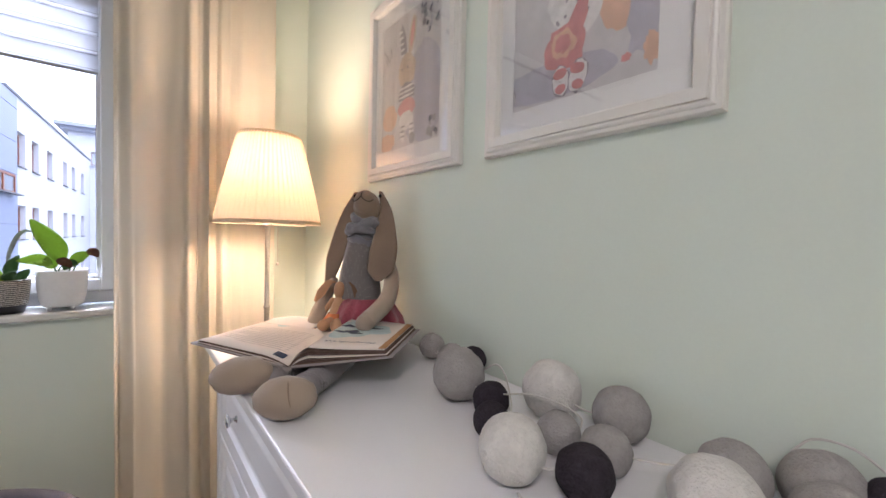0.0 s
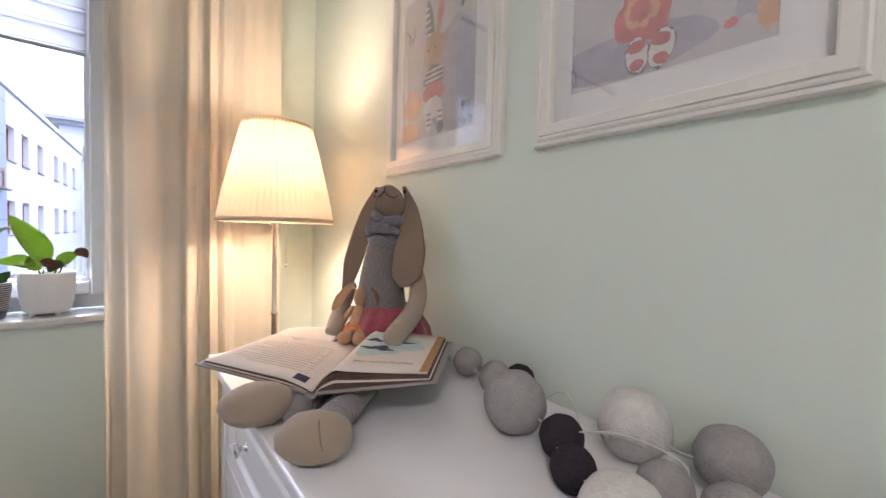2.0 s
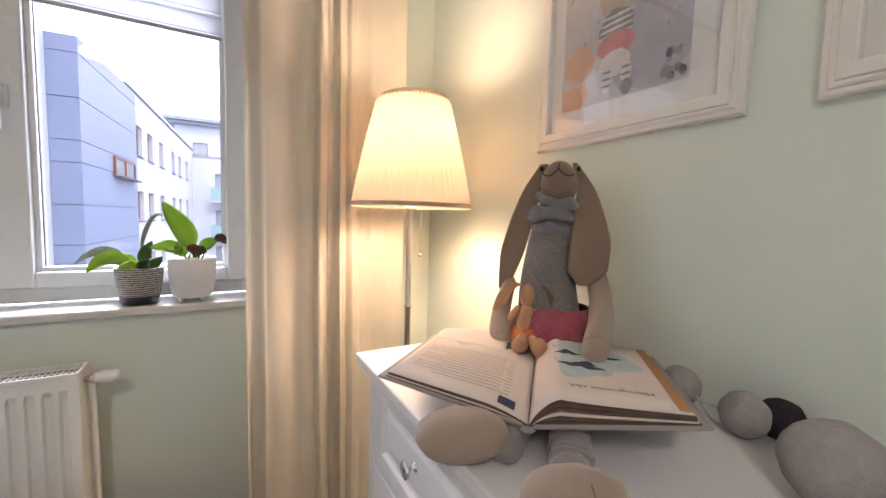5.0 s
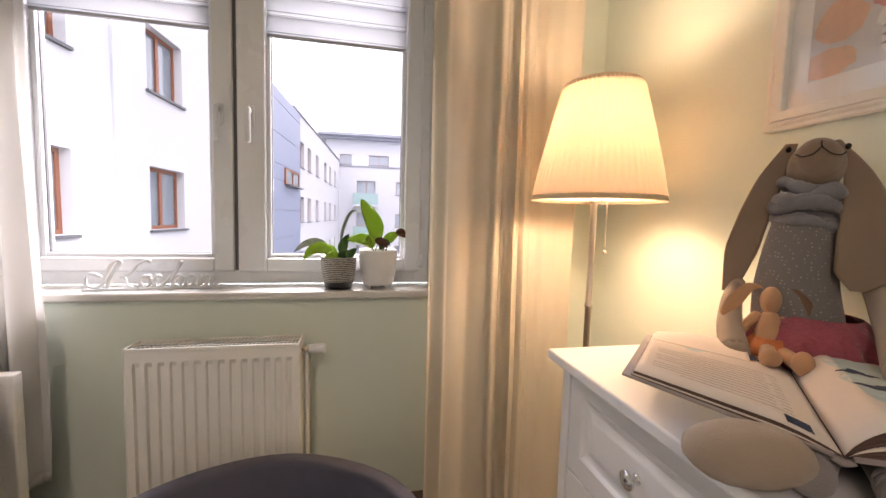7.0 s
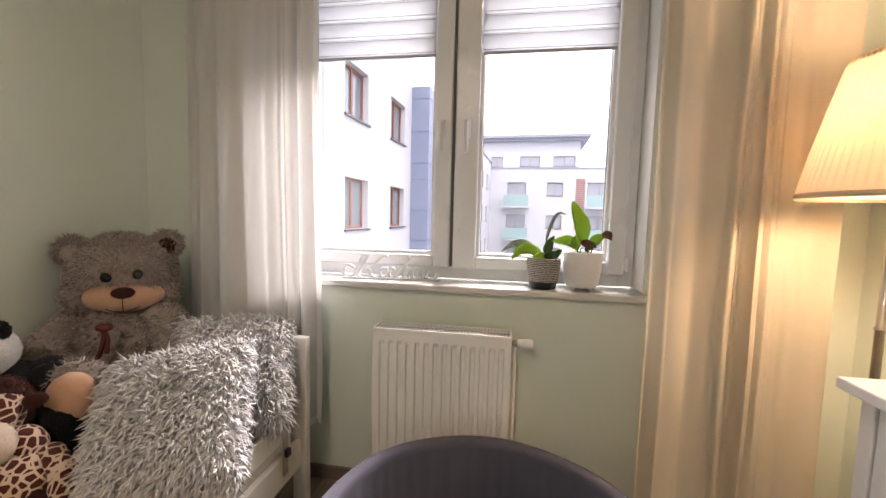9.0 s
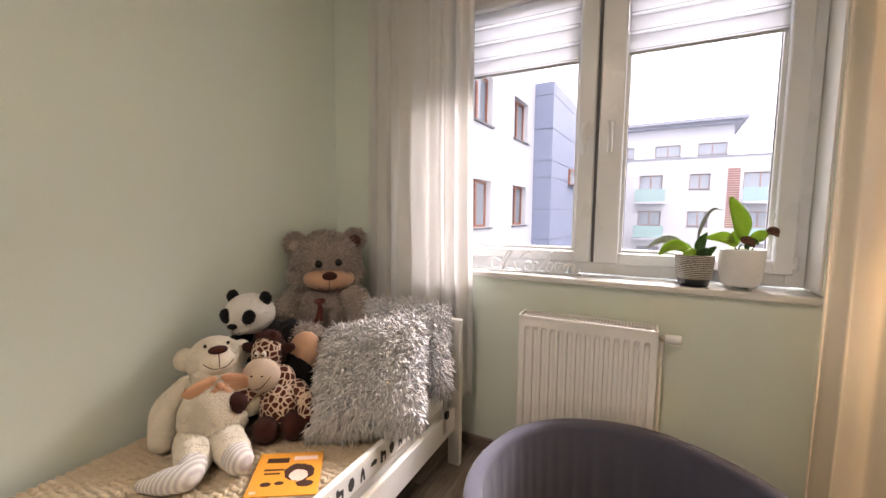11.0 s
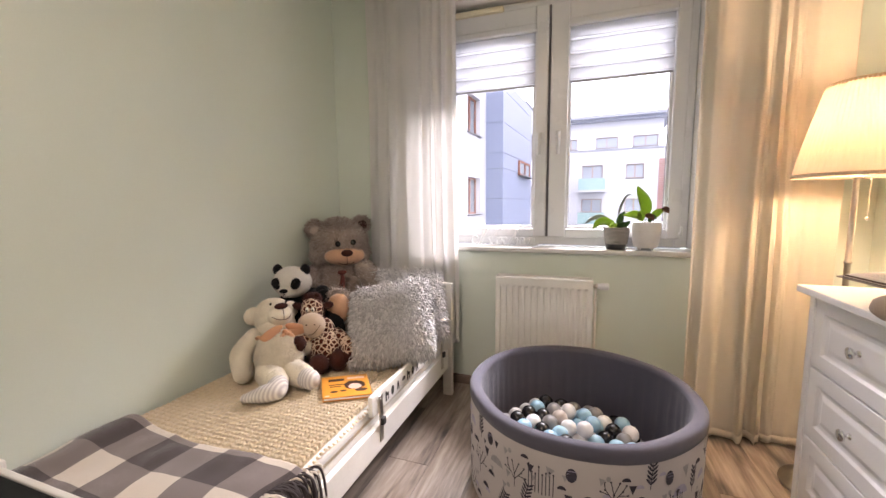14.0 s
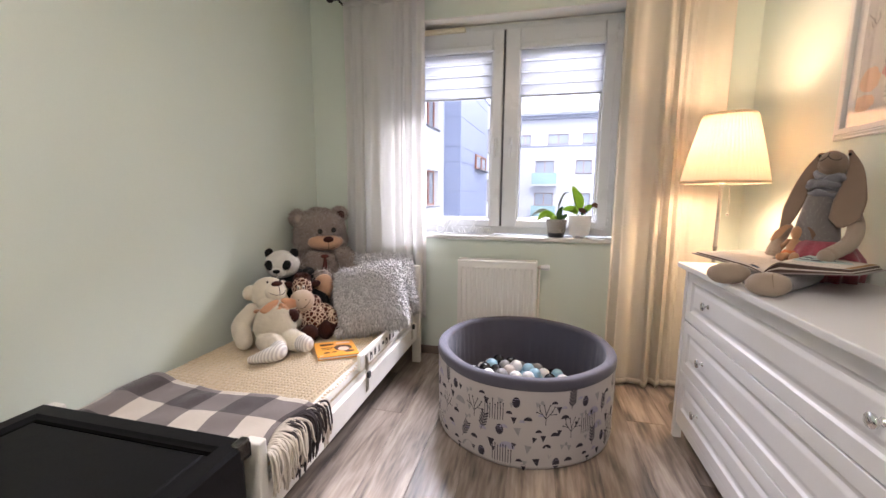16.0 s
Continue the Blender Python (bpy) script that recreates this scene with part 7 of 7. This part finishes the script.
for v in me.vertices:
    a, w = 0.76 - 0.52 * v.co.x / tw, 0.20 - 0.055 * v.co.y
    v.co = sheet(a, w, rise_r(a, 5) + 0.0010)
me.materials.clear()
me.materials.append(NAVY)
centre(new("heading", me), me, obook)
for i in range(13):
    print_on(False, 0.14, 0.86 if i % 4 else 0.7, 0.16 + i * 0.038, 0.168 + i * 0.038, TEXT_INK)
print_on(False, 0.09, 0.20, 0.05, 0.13, NAVY, "illustration", 0.0008)
for q, m, sd in (((0.45, 0.84, 0.28, 0.06), STRIP, 1), ((0.62, 0.80, 0.16, 0.07), TEALWASH, 2), ((0.28, 0.86, 0.1, 0.05), NAVY, 4), ((0.7, 0.9, 0.12, 0.04), PALE_INK, 6)):
    blot_on(False, *q, m, sd, 0.0005 + sd * 0.00012, 0.3)

# ---- outside ----
COURT = Matrix.Translation((0, 0, 0)) @ Matrix.Rotation(radians(-3.6), 4, "Z")
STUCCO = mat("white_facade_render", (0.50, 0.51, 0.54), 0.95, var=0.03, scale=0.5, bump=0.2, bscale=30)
PANEL = mat("blue_grey_cladding", (0.20, 0.235, 0.33), 0.5, var=0.05, scale=0.7)
BROWN_FRAME = mat("brown_window_frame", (0.22, 0.07, 0.03), 0.5, var=0.15)
FAR_GLASS = mat("reflecting_far_glass", (0.16, 0.19, 0.22), 0.08, var=0.2, scale=0.7, spec=0.8)
SILL_GREY = mat("grey_sheet_sill", (0.07, 0.075, 0.085), 0.5)
TEAL = mat("teal_balcony_glass", (0.17, 0.28, 0.28), 0.2, var=0.05)
BRICK_RED = mat("red_slat_cladding", (0.26, 0.09, 0.06), 0.8, var=0.2, scale=5)
ROOF = mat("grey_roof_metal", (0.14, 0.155, 0.18), 0.6)
# far house's materials: distance haze is mixed into these paler colours
STUCCO_HAZED = mat("hazed_facade_render", (0.52, 0.535, 0.57), 0.95, var=0.03, scale=0.5, bump=0.2, bscale=30)
ROOF_HAZED = mat("hazed_roof_metal", (0.27, 0.29, 0.34), 0.6)
TEAL_HAZED = mat("hazed_teal_balcony_glass", (0.28, 0.42, 0.42), 0.2, var=0.05)
BRICK_HAZED = mat("hazed_red_slat_cladding", (0.36, 0.18, 0.15), 0.8, var=0.15, scale=5)
HAZED_FRAME = mat("hazed_window_frame", (0.30, 0.22, 0.20), 0.5, var=0.1)
HAZED_GLASS = mat("hazed_far_glass", (0.27, 0.31, 0.36), 0.1, var=0.2, scale=0.7, spec=0.8)
GROUND = mat("courtyard_paving", (0.22, 0.22, 0.21), 0.9, var=0.15, scale=0.4)


def facade(t, m, u0, u1, z0, z1, cols, rows, material, depth=0.3, name="wall", looks=()):
    """A wall in the plane m (x along it, y inwards, z up), with openings where columns and rows cross."""
    b = bmesh.new()
    xs = u0
    for c0, c1 in cols:
        bx(b, xs, c0, 0, depth, z0, z1, m=m)
        zs = z0
        for r0, r1 in rows:
            bx(b, c0, c1, 0, depth, zs, r0, m=m)
            zs = r1
        bx(b, c0, c1, 0, depth, zs, z1, m=m)
        xs = c1
    bx(b, xs, u1, 0, depth, z0, z1, m=m)
    w = part(name, b, material, t)
    for c0, c1 in cols:
        for r0, r1 in rows:
            far_window(t, m, c0, c1, r0, r1, 0.16, *looks)
    return w


def far_window(t, m, c0, c1, r0, r1, back=0.16, frame_mat=BROWN_FRAME, glass=FAR_GLASS):
    b = bmesh.new()
    s = 0.07
    for a in ((c0, c0 + s, r0, r1), (c1 - s, c1, r0, r1), (c0 + s, c1 - s, r0, r0 + s), (c0 + s, c1 - s, r1 - s, r1)):
        bx(b, a[0], a[1], back, back + 0.07, a[2], a[3], m=m)
    if c1 - c0 > 0.7:
        bx(b, (c0 + c1) / 2 - 0.05, (c0 + c1) / 2 + 0.05, back - 0.005, back + 0.07, r0 + s, r1 - s, m=m)
    w = part("window", b, frame_mat, t, "framed window")
    part("pane", bx(bmesh.new(), c0 + s, c1 - s, back + 0.03, back + 0.045, r0 + s, r1 - s, m=m), glass, w)
    part("sill", bx(bmesh.new(), c0 - 0.05, c1 + 0.05, -0.06, back, r0 - 0.05, r0 - 0.004, m=m), SILL_GREY, w)


def side(x, y):
    """Plane of a facade that looks towards +x and runs away from the room, starting at x, y of the court."""
    return COURT @ Matrix.Translation((x, y, 0)) @ Matrix.Rotation(radians(90), 4, "Z")


def front(x, y):
    return COURT @ Matrix.Translation((x, y, 0))


GZ = -6.2
rowsz = [(-4.6, -3.36), (-1.92, -0.68), (0.78, 2.02), (3.46, 4.70)]
wing = thing("apartment_building", tuple(COURT @ Vector((-4.6, 9, GZ))), "white rendered apartment wing with brown framed windows", "building", "buildings across the court")
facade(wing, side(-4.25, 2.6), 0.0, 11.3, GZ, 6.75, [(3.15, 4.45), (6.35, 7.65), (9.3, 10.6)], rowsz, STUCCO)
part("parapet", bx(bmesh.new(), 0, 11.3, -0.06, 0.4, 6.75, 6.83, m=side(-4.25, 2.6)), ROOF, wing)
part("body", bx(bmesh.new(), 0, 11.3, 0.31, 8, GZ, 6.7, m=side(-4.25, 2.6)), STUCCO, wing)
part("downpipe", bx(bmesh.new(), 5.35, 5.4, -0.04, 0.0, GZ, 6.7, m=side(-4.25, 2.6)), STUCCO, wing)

tower = thing("apartment_building", tuple(COURT @ Vector((-4.6, 18, GZ))), "blue-grey clad stair block with long horizontal panel joints", "building", "buildings across the court")
m = side(-3.61, 13.92)
TOP = 5.6
part("wall", bx(bmesh.new(), 0.02, 5.3, 0.02, 6.5, GZ, TOP - 0.02, m=m), SILL_GREY, tower)
joints = [GZ, -5.15, -4.05, -2.97, -2.40, -1.31, -0.25, 0.25, 1.31, 2.40, 2.97, 4.05, 5.17, TOP]
for z0, z1 in zip(joints, joints[1:]):
    part("panel", bx(bmesh.new(), -0.012, 5.32, 0.0, 0.02, z0 + 0.01, z1 - 0.01, m=m), PANEL, tower)
    part("panel", bx(bmesh.new(), 0.0, 0.02, 0.02, 1.6, z0 + 0.01, z1 - 0.01, m=m @ Matrix.Translation((-0.012, 0, 0))), PANEL, tower)
far_window(tower, m @ Matrix.Translation((0, -0.19, 0)), 2.5, 4.8, 2.3, 2.92, back=0.12)

row = thing("apartment_building", tuple(COURT @ Vector((-4.6, 28, GZ))), "long white apartment wing with rows of narrow windows", "building", "buildings across the court")
m = side(-3.9, 19.2)
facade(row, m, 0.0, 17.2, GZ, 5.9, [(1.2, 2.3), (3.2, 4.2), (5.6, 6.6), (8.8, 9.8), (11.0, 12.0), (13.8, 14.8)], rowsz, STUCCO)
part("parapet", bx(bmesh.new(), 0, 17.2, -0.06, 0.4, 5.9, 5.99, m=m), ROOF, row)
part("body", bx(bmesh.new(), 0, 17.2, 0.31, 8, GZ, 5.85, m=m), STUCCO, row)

far = thing("apartment_building", tuple(COURT @ Vector((3, 38, GZ))), "white apartment house with teal balconies and a set-back top storey", "building", "buildings across the court")
m = front(-4.0, 36.2)
rowsf = [(-5.4, -4.3), (-2.6, -1.45), (0.25, 1.4), (3.1, 4.25)]
facade(far, m, 0.0, 22.0, GZ, 5.45, [(1.6, 3.25), (5.05, 6.4), (8.4, 10.4), (13.5, 15.0), (17.0, 18.5)], rowsf, STUCCO_HAZED, looks=(HAZED_FRAME, HAZED_GLASS))
part("parapet", bx(bmesh.new(), 0, 22.0, -0.08, 0.4, 5.45, 5.55, m=m), ROOF_HAZED, far)
part("body", bx(bmesh.new(), 0, 22, 0.31, 10, GZ, 5.4, m=m), STUCCO_HAZED, far)
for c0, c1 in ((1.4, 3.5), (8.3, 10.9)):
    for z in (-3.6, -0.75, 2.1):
        bal = part("balcony", bx(bmesh.new(), c0, c1, -1.1, 0.0, z - 0.12, z, m=m), STUCCO_HAZED, far)
        part("railing", bx(bmesh.new(), c0, c1, -1.1, -1.06, z + 0.05, z + 1.0, m=m), TEAL_HAZED, bal, "teal glass balustrade")
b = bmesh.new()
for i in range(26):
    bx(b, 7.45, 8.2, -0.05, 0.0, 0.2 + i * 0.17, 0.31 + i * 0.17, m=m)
part("slat_cladding", b, BRICK_HAZED, far, "red brick-coloured slat cladding")
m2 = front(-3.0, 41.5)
facade(far, m2, -2.8, 7.2, 5.4, 8.85, [(-1.5, -0.3), (1.4, 3.4), (4.7, 6.8)], [(6.3, 7.3)], STUCCO_HAZED, name="top_storey", looks=(HAZED_FRAME, HAZED_GLASS))
part("roof", bx(bmesh.new(), -3.4, 8.0, -1.3, 8, 8.95, 9.2, m=m2), ROOF_HAZED, far, "overhanging flat roof slab")
part("roof_fascia", bx(bmesh.new(), -3.1, 7.6, -0.8, 8, 8.72, 8.95, m=m2), ROOF_HAZED, far)

b = bmesh.new()
bx(b, -400, 400, -400, 400, GZ - 0.2, GZ)
tagged(part("ground", b, GROUND), "grey paved courtyard far below the window", "ground", kind="structure")

# ---- floor ----
floor = tagged(part("floor", box(WX0, WX1, YB, WY, -0.1, -0.004), SKIRTING), "grey-brown wood-look laminate floor", "floor", kind="structure")
PW, PL = 0.193, 1.28
plank = bmesh.new()
bx(plank, -PW / 2 + 0.0006, PW / 2 - 0.0006, -PL / 2 + 0.0006, PL / 2 - 0.0006, -0.004, 0.0, 0.0012, 1)
pm = bpy.data.meshes.new("plank")
plank.to_mesh(pm)
plank.free()
pm.materials.append(PLANK)
cut = {}
i = 0
x = WX0
col = 0
while x < WX1 - 0.01:
    w = min(PW, WX1 - x)
    y = YB - (0.0, 0.43, 0.86, 0.2, 0.65)[col % 5]
    while y < WY:
        ya, yb = max(y, YB), min(y + PL, WY)
        if yb - ya > 0.02:
            key = (round(w, 3), round(yb - ya, 3))
            if key not in cut:
                t = bmesh.new()
                bx(t, -w / 2 + 0.0006, w / 2 - 0.0006, -(yb - ya) / 2 + 0.0006, (yb - ya) / 2 - 0.0006, -0.004, 0.0, 0.0012, 1)
                cut[key] = bpy.data.meshes.new("plank")
                t.to_mesh(cut[key])
                t.free()
                cut[key].materials.append(PLANK)
            p = new("plank", cut[key])
            p.location = (x + w / 2, (ya + yb) / 2, 0)
            p.parent = floor
            p.matrix_parent_inverse = wm(floor).inverted()
        y += PL
    x += w
    col += 1
bpy.data.meshes.remove(pm)
